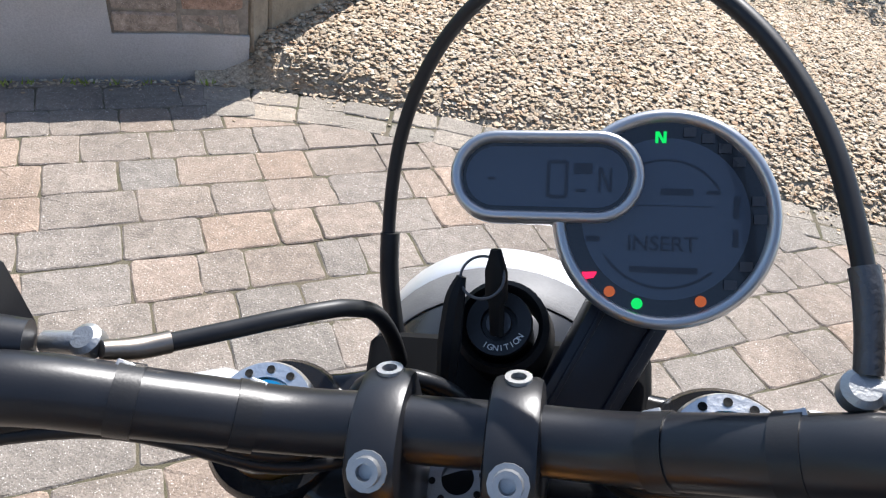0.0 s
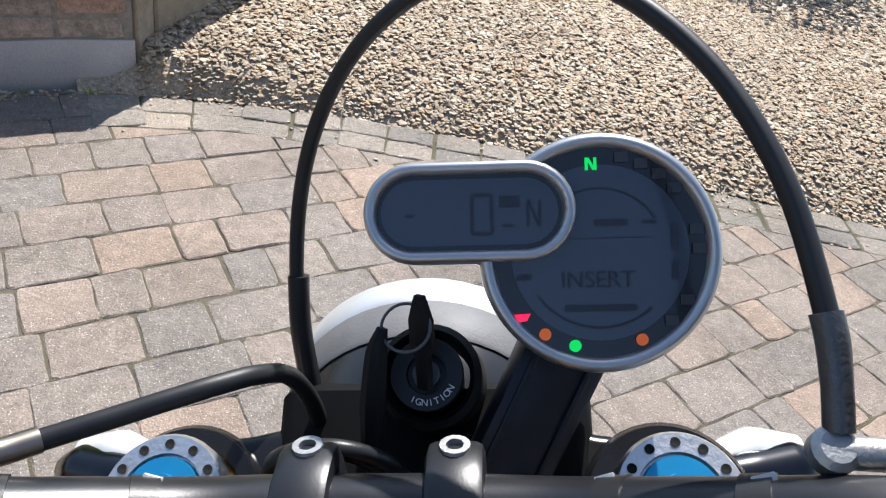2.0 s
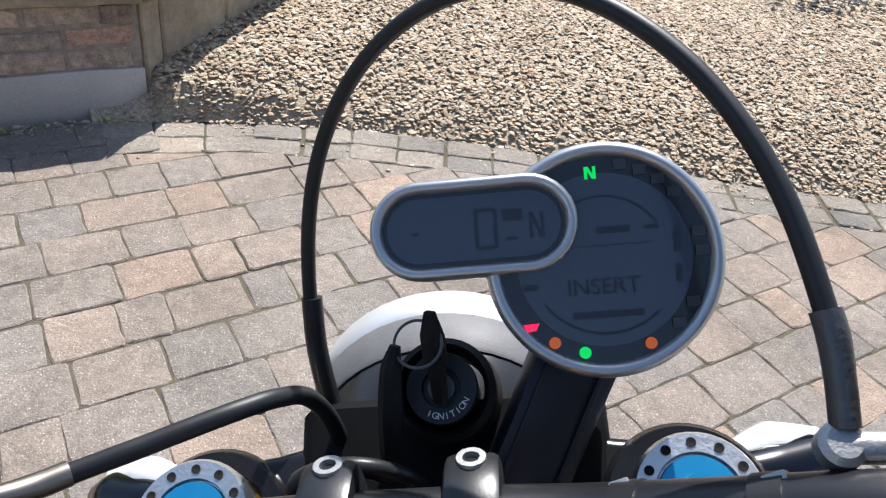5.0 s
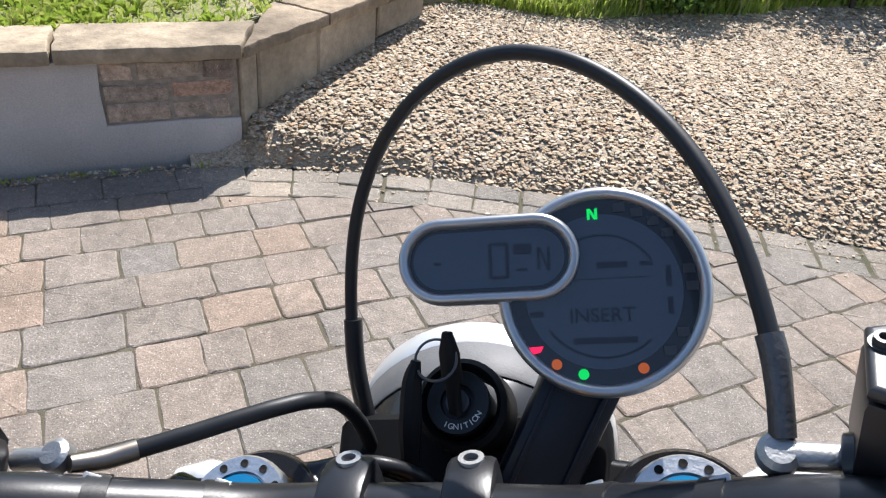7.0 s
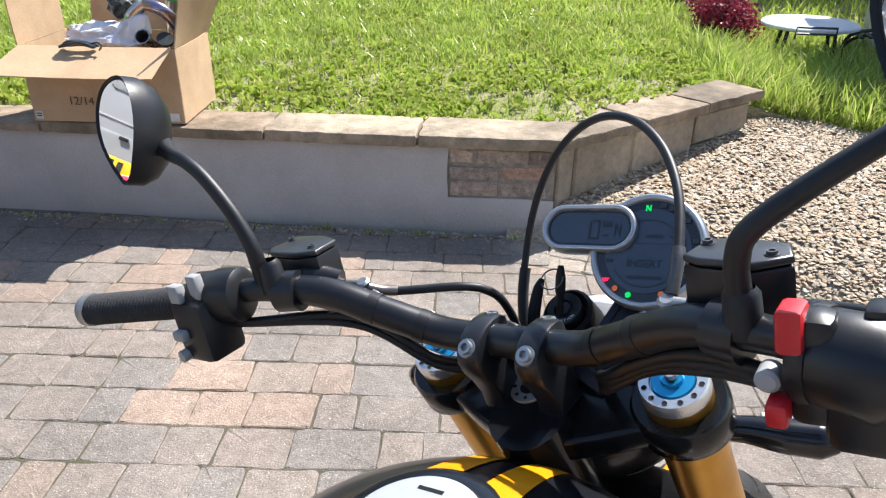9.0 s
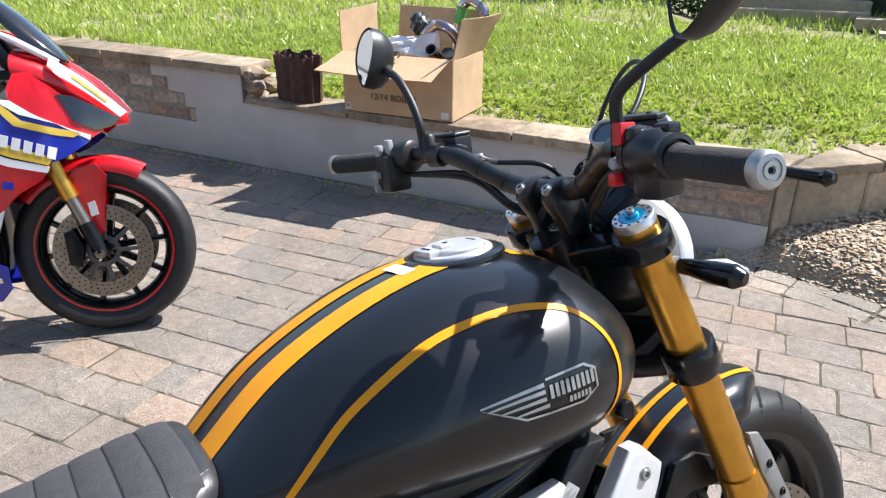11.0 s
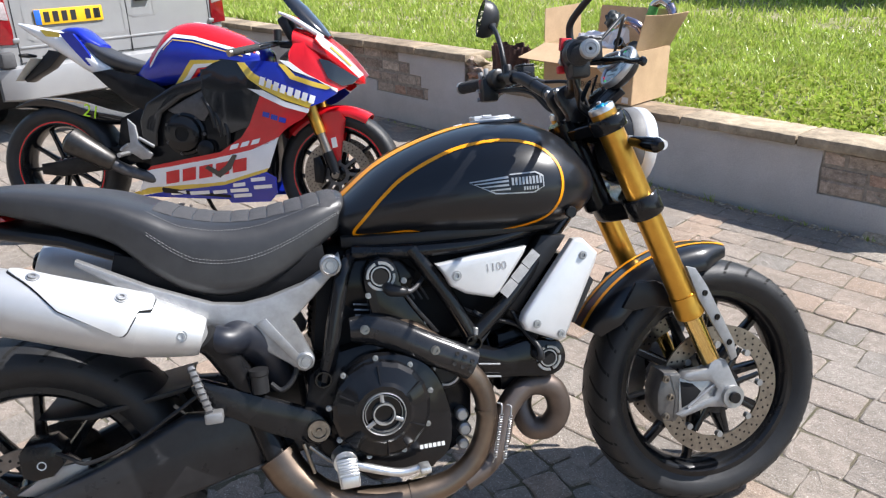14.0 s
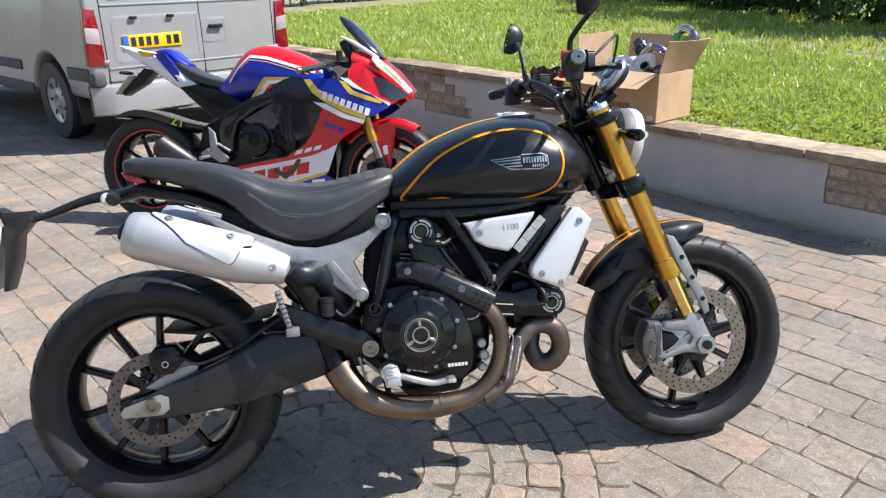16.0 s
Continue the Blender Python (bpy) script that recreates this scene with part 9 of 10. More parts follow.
for i in range(3):
    part("hose", tube([(0.80 + 0.05 * i, -0.165, 0.66 - 0.05 * i), (0.84 + 0.04 * i, -0.180, 0.60 - 0.05 * i), (0.86 + 0.03 * i, -0.172, 0.52 - 0.04 * i)], 0.010, n=10), M_PLASTIC, SP)
part("cylinder_block", plate([(0.62, 0.60), (0.80, 0.70), (0.88, 0.66), (0.80, 0.55), (0.70, 0.56)], -0.162, -0.14, 0.008), M_CALIPER, SP, "dark grey engine block")
part("engine_cover", lathe([(0, 0), (0, 0.045), (0.02, 0.042), (0.028, 0.03), (0.028, 0)], axis=(0, -1, 0), at=(0.805, -0.160, 0.420), n=28), M_CAST, SP)
part("frame_spar", plate([(0.495, 0.43), (0.485, 0.55), (0.525, 0.635), (0.66, 0.715), (0.84, 0.772), (0.98, 0.80), (1.0, 0.765), (0.85, 0.715), (0.70, 0.655), (0.60, 0.585), (0.572, 0.50), (0.568, 0.43)], -0.176, -0.148, 0.010, segs=3), P_CARBON, SP, "black frame spar")
part("frame_spar", tube([(0.53, 0.165, 0.56), (0.66, 0.175, 0.66), (0.86, 0.178, 0.76), (1.05, 0.15, 0.80)], [0.04, 0.045, 0.045, 0.04], n=14), M_CAST, SP, "black frame spar")
for s in (-1, 1):
    part("clip_on", tube([(1.16, s * 0.115, 0.905), (1.13, s * 0.20, 0.893), (1.04, s * 0.33, 0.858)], 0.012, n=12), M_BLACK, SP)
    part("grip", rod((1.105, s * 0.235, 0.882), (1.025, s * 0.350, 0.852), 0.0165, n=16), M_GRIP, SP, "black grip")
    part("bar_end", rod((1.025, s * 0.350, 0.852), (1.017, s * 0.362, 0.849), 0.016, n=16), M_STEEL, SP)
    part("lever", tube([(1.165, s * 0.17, 0.895), (1.150, s * 0.25, 0.880), (1.085, s * 0.35, 0.855)], [0.007, 0.006, 0.005], n=8), M_BLACK, SP)
    part("reservoir", rod((1.17, s * 0.15, 0.915), (1.17, s * 0.15, 0.965), 0.018, n=14), M_PLASTIC, SP)
part("dash", box(0.05, 0.19, 0.12, (1.195, 0, 0.975), 0.015, rot=Matrix.Rotation(radians(-30), 4, "Y")), M_PLASTIC, SP)
part("top_yoke", box(0.09, 0.26, 0.03, (1.21, 0, 0.90), 0.01), M_CAST, SP)
part("side_stand", tube([(0.62, 0.13, 0.26), (0.64, 0.20, 0.12), (0.655, 0.25, 0.045)], 0.011, n=10), M_BLACK, SP)


# ---- the silver van behind: x ahead, y to its left, z up; its tail at x = 0 ----
VAN = thing("van", "silver panel van, rear doors shut, parked on the drive", "van", pose(-4.985, 1.105, 0, 0, 0, 190))
P_SILVER = mat("van_silver", (0.345, 0.345, 0.345), (0.315, 0.315, 0.315), 0.35, metal=0.3, scale=4, coat=0.4, fine=0.05, bscale=700, rough2=0.42)
P_BUMP = mat("grey_bumper", (0.075, 0.075, 0.077), (0.06, 0.06, 0.062), 0.6, scale=20, bump=0.2, bscale=500)
P_LAMP = mat("deep_red_lens", (0.24, 0.006, 0.010), (0.17, 0.004, 0.008), 0.15, scale=40, coat=0.6)
P_CLEAR = mat("reversing_lens", (0.40, 0.36, 0.36), (0.30, 0.26, 0.26), 0.15, scale=60, coat=0.6)
P_SEAM = mat("door_seam", (0.012, 0.012, 0.012), None, 0.8)
P_PLATE = mat("yellow_plate", (0.80, 0.46, 0.012), (0.75, 0.42, 0.012), 0.4, scale=20)
P_PLATEBLUE = mat("plate_blue", (0.02, 0.12, 0.50), None, 0.4)
P_CHAR = mat("plate_black", (0.015, 0.015, 0.018), None, 0.5)
HW = 0.955
WX, FX, AR = 0.90, 3.85, 0.41


def arch(cx, r, z0, k=12):
    a0 = math.asin((z0 - 0.34) / r)
    return [(cx + r * math.cos(a), 0.34 + r * math.sin(a)) for a in np.linspace(a0, math.pi - a0, k)]


side = [(0.02, 0.42)] + [(0.0, 0.62), (0.0, 1.20), (0.06, 1.95), (0.16, 2.06), (3.2, 2.06), (3.75, 1.45), (4.6, 1.15), (4.78, 0.9), (4.8, 0.42)] + arch(FX, AR, 0.42) + arch(WX, AR, 0.42)
b = plate(side, -HW, HW, 0.045, segs=3)
# the sides lean in above the waist
for v in b.verts:
    if v.co.z > 1.0:
        v.co.y *= 1 - 0.085 * (v.co.z - 1.0) / 1.06
body = part("body", b, P_SILVER, VAN, "silver van body", smooth=35)
for s in (-1, 1):
    for cx in (WX, FX):
        b = bmesh.new()
        lathe([(0.0, 0.20), (0.0, 0.335), (0.03, 0.345), (0.17, 0.345), (0.20, 0.33), (0.20, 0.20)], axis=(0, s, 0), at=(cx, s * 0.745, 0.345), n=36, closed=True, bm=b)
        wh = part("wheel", b, M_RUBBER, VAN, "wheel with silver trim")
        rim = lathe([(0.13, 0), (0.175, 0.03), (0.185, 0.05), (0.165, 0.09), (0.185, 0.19), (0.195, 0.205), (0.18, 0.212), (0.12, 0.21)], axis=(0, s, 0), at=(cx, s * 0.745, 0.345), n=36)
        part("wheel_trim", rim, P_SILVER, wh, "silver wheel trim")
        b = bmesh.new()
        for k in range(7):
            a = 2 * math.pi * k / 7
            box(0.05, 0.004, 0.018, (cx + 0.145 * math.cos(a), s * 0.928, 0.345 + 0.145 * math.sin(a)), bm=b, rot=Matrix.Rotation(-a, 4, "Y"))
        each_part("trim_slot", b, P_SEAM, wh, smooth=0)
    part("side_strip", box(1.55, 0.02, 0.09, (2.30, s * (HW + 0.006), 0.62), 0.006), P_BUMP, VAN, "grey rubbing strip")
    part("rear_strip", box(0.42, 0.02, 0.10, (0.26, s * (HW + 0.004), 0.62), 0.006), P_BUMP, VAN)
    part("sill", box(2.1, 0.02, 0.10, (2.38, s * (HW + 0.001), 0.42), 0.006), P_BUMP, VAN)
    # tail lamp
    lamp = part("tail_lamp", plate([(-0.970 * s, 0.700), (-0.835 * s, 0.690), (-0.828 * s, 0.80), (-0.850 * s, 1.130), (-0.945 * s, 1.140), (-0.962 * s, 1.00)], -0.014, 0.05, 0.012, axis="x"), P_LAMP, VAN, "tall red tail lamp with a clear band")
    part("clear_band", plate([(-0.962 * s, 0.88), (-0.842 * s, 0.86), (-0.850 * s, 0.985), (-0.956 * s, 1.000)], -0.0175, 0.0, 0.004, axis="x"), P_CLEAR, lamp, "clear reversing lens")
    part("corner_seam", plate([(-0.815 * s, 0.55), (-0.809 * s, 0.55), (-0.800 * s, 1.95), (-0.806 * s, 1.95)], -0.0035, 0.01, axis="x"), P_SEAM, VAN)
    part("mud_flap", box(0.012, 0.20, 0.24, (0.42, s * 0.84, 0.30), 0.003), M_PLASTIC, VAN)
# bumper, wrapped round the corners
b = bmesh.new()
out = []
for y in np.linspace(-1, 1, 25):
    c = abs(y)
    out.append((-0.115 + (0.10 * ((c - 0.8) / 0.2) ** 2 if c > 0.8 else 0.0) + 0.02 * c * c, y * 0.985))
rings = [[Vector((x + dx, y, z)) for x, y in out] for z, dx in ((0.300, 0.03), (0.315, 0.0), (0.46, -0.005), (0.530, 0.01), (0.545, 0.06))]
inner = [[Vector((0.05, y, z)) for x, y in out] for z in (0.545, 0.300)]
loft(rings + inner + [rings[0]], bm=b, caps=False, closed=False)
part("bumper", b, P_SILVER, VAN, "silver rear bumper with grey corners")
for s in (-1, 1):
    part("bumper_corner", box(0.16, 0.10, 0.11, (0.02, s * 0.915, 0.595), 0.02), P_BUMP, VAN, "grey bumper corner")
# the doors: seams, pressed panels, handle, badges as bars
part("door_seam", plate([(-0.062, 0.55), (-0.056, 0.55), (-0.054, 1.95), (-0.060, 1.95)], -0.004, 0.01, axis="x"), P_SEAM, VAN)
part("door_seam", plate([(-0.815, 0.556), (0.815, 0.556), (0.815, 0.562), (-0.815, 0.562)], -0.004, 0.01, axis="x"), P_SEAM, VAN)


def pressed(y0, y1, z0, z1, d, name, label):
    """A pressed recess: a frame standing proud round a sunk panel."""
    b = bmesh.new()
    o = [(y0, z0), (y1, z0), (y1, z1), (y0, z1)]
    i_ = [(y0 + 0.03, z0 + 0.03), (y1 - 0.03, z0 + 0.03), (y1 - 0.03, z1 - 0.03), (y0 + 0.03, z1 - 0.03)]
    A = [b.verts.new((0.0, y, z)) for y, z in o]
    B = [b.verts.new((-0.005, y + (0.012 if k in (0, 3) else -0.012) * (1 if y1 > y0 else -1), z + (0.012 if k < 2 else -0.012))) for k, (y, z) in enumerate(o)]
    C = [b.verts.new((-0.0025, y, z)) for y, z in i_]
    for P, Q in ((A, B), (B, C)):
        for k in range(4):
            b.faces.new((P[k], P[(k + 1) % 4], Q[(k + 1) % 4], Q[k]))
    b.faces.new(C)
    soft(b, 0.004, 1, 0.2)
    return part(name, b, P_SILVER, VAN, label)


rec = pressed(0.705, -0.03, 0.690, 1.075, 0.012, "plate_recess", "pressed recess round the number plate")
pressed(-0.095, -0.30, 0.80, 1.02, 0.012, "handle_recess", "pressed recess round the door handle")
part("door_handle", box(0.03, 0.13, 0.035, (-0.02, -0.195, 0.945), 0.008), M_PLASTIC, VAN, "black door handle")
for z in (0.665, 1.16):
    part("swage_line", box(0.012, 1.60, 0.016, (-0.002, 0, z), 0.004), P_SILVER, VAN)
pl = part("number_plate", box(0.006, 0.52, 0.111, (-0.012, 0.405, 0.865), 0.003), P_PLATE, VAN, "yellow number plate with plain dark bars")
part("plate_band", box(0.003, 0.045, 0.105, (-0.0160, 0.640, 0.865), 0.001), P_PLATEBLUE, pl)
for k, y in enumerate((0.575, 0.508, 0.442, 0.376, 0.275, 0.21, 0.145 + 0.055)):
    if k < 7:
        part("plate_bar", box(0.002, 0.040, 0.072, (-0.0165, y - (0.012 if k > 3 else 0), 0.865), 0.0), P_CHAR, pl, smooth=0)
for y in (0.55, 0.22):
    part("plate_light", box(0.03, 0.06, 0.025, (-0.015, y, 1.055), 0.006), M_PLASTIC, VAN)
for k in range(7):
    part("badge_bar", box(0.004, 0.030, 0.045, (-0.006, 0.735 - 0.042 * k, 1.275), 0.001), M_CAST, VAN, smooth=0)
part("badge_strip", box(0.004, 0.20, 0.02, (-0.006, 0.63, 1.215), 0.001), M_CAST, VAN, smooth=0)
part("badge_oval", lathe([(0, 0), (0.004, 0.03), (0, 0.036)], axis=(-1, 0, 0), at=(-0.002, -0.45, 1.275), n=20), M_CAST, VAN)
for z in (0.72, 1.5):
    for s in (-1, 1):
        part("hinge", box(0.03, 0.05, 0.035, (-0.006, s * 0.822, z), 0.008), M_ALU, VAN)
for y0, y1 in ((0.76, 0.02), (-0.14, -0.76)):
    pressed(y0, y1, 1.36, 1.90, 0.012, "door_panel", "pressed blank upper door panel")


# ---- things on the wall: cardboard box, exhaust headers, roll of edging ----
M_CARD = mat("cardboard", (0.50, 0.345, 0.205), (0.42, 0.285, 0.165), 0.9, scale=6, bump=0.25, bscale=90, fine=0.06)
M_INK = mat("box_ink", (0.07, 0.05, 0.035), (0.12, 0.085, 0.06), 0.9, scale=90)
M_LABEL = mat("paper_label", (0.62, 0.60, 0.57), (0.52, 0.50, 0.48), 0.8, scale=60)
M_CHROME = mat("polished_pipe", (0.66, 0.63, 0.58), (0.50, 0.44, 0.36), 0.14, 1.0, scale=9, rough2=0.3)
M_BLUED = mat("heat_blued_pipe", (0.20, 0.24, 0.45), (0.42, 0.30, 0.20), 0.16, 1.0, scale=16, rough2=0.28)
M_TAPE = mat("green_tape", (0.12, 0.42, 0.09), (0.08, 0.32, 0.06), 0.5, scale=50)
M_BAG = mat("plastic_bag", (0.72, 0.72, 0.74), (0.58, 0.58, 0.62), 0.35, scale=14, bump=0.5, bscale=40)
M_BLACKBAG = mat("black_plastic", (0.02, 0.024, 0.022), (0.035, 0.04, 0.037), 0.35, scale=20, bump=0.5, bscale=60)
M_BOREDARK = mat("pipe_bore", (0.02, 0.018, 0.016), (0.035, 0.03, 0.026), 0.9, scale=30)
M_EDGING = mat("brown_edging", (0.085, 0.036, 0.026), (0.045, 0.022, 0.017), 0.7, scale=18, bump=0.5, bscale=80, rough2=0.9, fine=0.25)


def sheet(p, th=0.005, bow=0.0, seed=0, n=7, rough=0.0015):
    """A bent panel through four corners (in order round it), with thickness."""
    a, b_, c, d = [Vector(q) for q in p]
    nrm = (b_ - a).cross(d - a).normalized()
    out = bmesh.new()
    g1, g2 = [], []
    for i in range(n):
        r1, r2 = [], []
        for j in range(n):
            u, v = i / (n - 1), j / (n - 1)
            q = (a * (1 - u) + b_ * u) * (1 - v) + (d * (1 - u) + c * u) * v
            k = bow * 4 * u * (1 - u) * v + rough * noise.noise(Vector((u * 3.1, v * 3.1, seed * 1.7)))
            q = q + nrm * k
            r1.append(out.verts.new(q))
            r2.append(out.verts.new(q - nrm * th))
        g1.append(r1)
        g2.append(r2)
    for i in range(n - 1):
        for j in range(n - 1):
            out.faces.new((g1[i][j], g1[i + 1][j], g1[i + 1][j + 1], g1[i][j + 1]))
            out.faces.new((g2[i][j], g2[i][j + 1], g2[i + 1][j + 1], g2[i + 1][j]))
    rim1 = [g1[i][0] for i in range(n)] + [g1[-1][j] for j in range(1, n)] + [g1[i][-1] for i in range(n - 2, -1, -1)] + [g1[0][j] for j in range(n - 2, 0, -1)]
    rim2 = [g2[i][0] for i in range(n)] + [g2[-1][j] for j in range(1, n)] + [g2[i][-1] for i in range(n - 2, -1, -1)] + [g2[0][j] for j in range(n - 2, 0, -1)]
    for i in range(len(rim1)):
        j = (i + 1) % len(rim1)
        out.faces.new((rim1[i], rim1[j], rim2[j], rim2[i]))
    return out


BOXM = pose(-1.835, 2.598, 0.4285, 0, 0, 4.6)
BW, BD, BH = 0.635, 0.40, 0.305
carton = thing("cardboard_box", "open brown cardboard box, flaps spread, on the stone capping", "box", BOXM)
part("front_panel", sheet([(0, 0, 0), (BW, 0, 0), (BW, 0, BH), (0, 0, BH)], bow=0.006, seed=1), M_CARD, carton)
part("rear_panel", sheet([(BW, BD, 0), (0, BD, 0), (0, BD, BH), (BW, BD, BH)], seed=2), M_CARD, carton)
part("side_panel", sheet([(BW + 0.001, 0.004, 0), (BW + 0.001, BD - 0.004, 0), (BW + 0.001, BD - 0.004, BH), (BW + 0.001, 0.004, BH)], bow=0.012, seed=3), M_CARD, carton)
part("side_panel", sheet([(-0.001, BD - 0.004, 0), (-0.001, 0.004, 0), (-0.001, 0.004, BH), (-0.001, BD - 0.004, BH)], seed=4), M_CARD, carton)
part("base_panel", box(BW - 0.02, BD - 0.02, 0.005, (BW / 2, BD / 2, 0.004)), M_CARD, carton)
part("front_flap", sheet([(0.004, -0.002, BH + 0.002), (BW - 0.012, -0.002, BH + 0.002), (BW - 0.03, -0.19, BH - 0.075), (-0.045, -0.20, BH - 0.07)], bow=0.006, seed=5, rough=0.004), M_CARD, carton)
part("rear_flap", sheet([(BW - 0.01, BD, BH + 0.002), (0.12, BD, BH + 0.002), (0.135, BD + 0.012, BH + 0.205), (BW - 0.008, BD + 0.018, BH + 0.20)], bow=0.006, seed=6), M_CARD, carton)
part("side_flap", sheet([(BW + 0.002, 0.0, BH + 0.002), (BW + 0.002, BD - 0.01, BH - 0.005), (BW + 0.10, BD + 0.0, BH + 0.195), (BW + 0.05, -0.005, BH + 0.20)], bow=0.018, seed=7, rough=0.003), M_CARD, carton)
part("side_flap", sheet([(-0.002, BD - 0.02, BH + 0.002), (-0.002, 0.0, BH + 0.002), (-0.012, 0.005, BH + 0.205), (0.0, BD - 0.03, BH + 0.215)], bow=-0.01, seed=8, rough=0.003), M_CARD, carton)
text_part("print", "12/14 BOILER", 0.048, Matrix.Translation((0.30, -0.0068, 0.088)) @ Matrix.Rotation(math.pi / 2, 4, "X"), M_INK, carton)
for x0, w_ in ((0.012, 0.03), (BW - 0.06, 0.042)):
    part("paper_label", box(w_, 0.002, 0.034, (x0 + w_ / 2, -0.006, 0.028)), M_LABEL, carton, "small white printed paper label")
for x0, w_, z0 in ((0.016, 0.022, 0.034), (0.016, 0.022, 0.024)):
    part("print_bar", box(w_, 0.002, 0.005, (x0 + w_ / 2, -0.0072, z0)), M_INK, carton)


def bx(x, y, z):
    return BOXM @ Vector((x, y, z))


def header(name, label, pts, r, blue, tape, end):
    """A bent exhaust pipe with a flared open end and a band of tape."""
    e = thing(name, label, "exhaust pipe", group="exhaust headers")
    P = [bx(*p) for p in pts]
    k = max(2, int(len(P) * blue))
    part("pipe", tube(P[:k + 1], r, 20), M_CHROME, e)
    part("blued_pipe", tube(P[k:], r * 0.998, 20), M_BLUED, e, "heat-blued polished steel pipe")
    a, b_ = P[tape], P[tape + 1]
    q = a.lerp(b_, 0.4)
    part("tape", tube([a, q, b_], [r * 1.06, r * 1.10, r * 1.07], 16), M_TAPE, e, "green masking tape")
    return e


h1 = header("exhaust_header", "polished blue-tinted steel exhaust header in the cardboard box", [(0.46, 0.15, 0.012), (0.40, 0.14, 0.20), (0.395, 0.14, 0.32), (0.42, 0.14, 0.405), (0.475, 0.145, 0.455), (0.545, 0.16, 0.43), (0.585, 0.19, 0.36), (0.592, 0.21, 0.26), (0.57, 0.22, 0.03)], 0.026, 0.45, 2, None)
m0, m1 = bx(0.50, 0.10, 0.30), bx(0.50, 0.02, 0.355)
ax = (m1 - m0).normalized()
part("outlet", lathe([(-0.05, 0.026), (0.06, 0.026), (0.075, 0.031), (0.085, 0.031), (0.085, 0.027), (0.03, 0.024), (0.03, 0.0)], axis=ax, at=m0, n=24), M_CHROME, h1)
part("outlet_bore", lathe([(0.031, 0.0), (0.031, 0.0235), (0.08, 0.0262), (0.0801, 0.0255), (0.034, 0.0225), (0.034, 0.0)], axis=ax, at=m0, n=24), M_BOREDARK, h1, "near-black inside of the pipe")
part("outlet_arm", tube([m0 - ax * 0.045, bx(0.50, 0.22, 0.22), bx(0.53, 0.25, 0.10), bx(0.55, 0.23, 0.03)], 0.025, 16), M_CHROME, h1)
part("collar", lathe([(0, 0.0), (0, 0.034), (0.012, 0.034), (0.012, 0.0)], axis=(0.3, -0.6, 0.75), at=bx(0.555, 0.12, 0.315), n=20), M_BLACKBAG, h1)
h2 = header("exhaust_header", "polished steel exhaust header leaning out of the back of the box", [(0.46, 0.36, 0.012), (0.49, 0.36, 0.25), (0.505, 0.362, 0.44), (0.525, 0.363, 0.525), (0.575, 0.362, 0.555), (0.625, 0.36, 0.535), (0.65, 0.355, 0.475), (0.605, 0.345, 0.36), (0.58, 0.33, 0.05)], 0.027, 0.6, 2, None)

b = bmesh.new()
bmesh.ops.create_icosphere(b, subdivisions=4, radius=1)
for v in b.verts:
    c = v.co.copy()
    f = 1 + 0.42 * noise.noise(c * 2.2 + Vector((3, 1, 0))) + 0.16 * noise.noise(c * 6.5)
    v.co = Vector((c.x * 0.155 * f, c.y * 0.10 * f, max(-0.13, c.z * 0.055 * f) + (0.07 if c.x > 0.45 and c.z > 0 else 0.0) * (c.x - 0.45) * 2.2))
bmesh.ops.transform(b, matrix=BOXM @ Matrix.Translation((0.30, 0.15, 0.325)), verts=b.verts)
lone("plastic_bag", b, M_BAG, "crumpled white plastic bag lying over the pipes in the box", "bag")
b = bmesh.new()
bmesh.ops.create_icosphere(b, subdivisions=3, radius=1)
for v in b.verts:
    c = v.co.copy()
    f = 1 + 0.45 * noise.noise(c * 2.6)
    v.co = Vector((c.x * 0.05 * f, c.y * 0.05 * f, c.z * 0.055 * f))
bmesh.ops.transform(b, matrix=BOXM @ Matrix.Translation((0.36, 0.19, 0.445)), verts=b.verts)
lone("black_wrapping", b, M_BLACKBAG, "black plastic wrapping on the end of a pipe", "wrapping")
b = bmesh.new()
cb = random.Random(11)
for i in range(7):
    y0 = -0.055 + 0.006 * i
    tube([bx(0.20, y0, 0.318 - 0.03 * (i % 2) * 0), bx(0.235, y0 + cb.uniform(-0.012, 0.012), 0.327 + cb.uniform(-0.006, 0.01)), bx(0.28, y0 + cb.uniform(-0.012, 0.012), 0.328 + cb.uniform(-0.006, 0.01)), bx(0.325 + cb.uniform(0, 0.02), y0, 0.318)], 0.0055, 8, bm=b)
tube([bx(0.31, -0.03, 0.325), bx(0.345, -0.035, 0.333), bx(0.365, -0.045, 0.322), bx(0.36, -0.06, 0.308)], 0.0035, 8, bm=b)
lone("cable_bundle", b, M_BLACKBAG, "tangled bundle of black cable on the box flap", "cable")

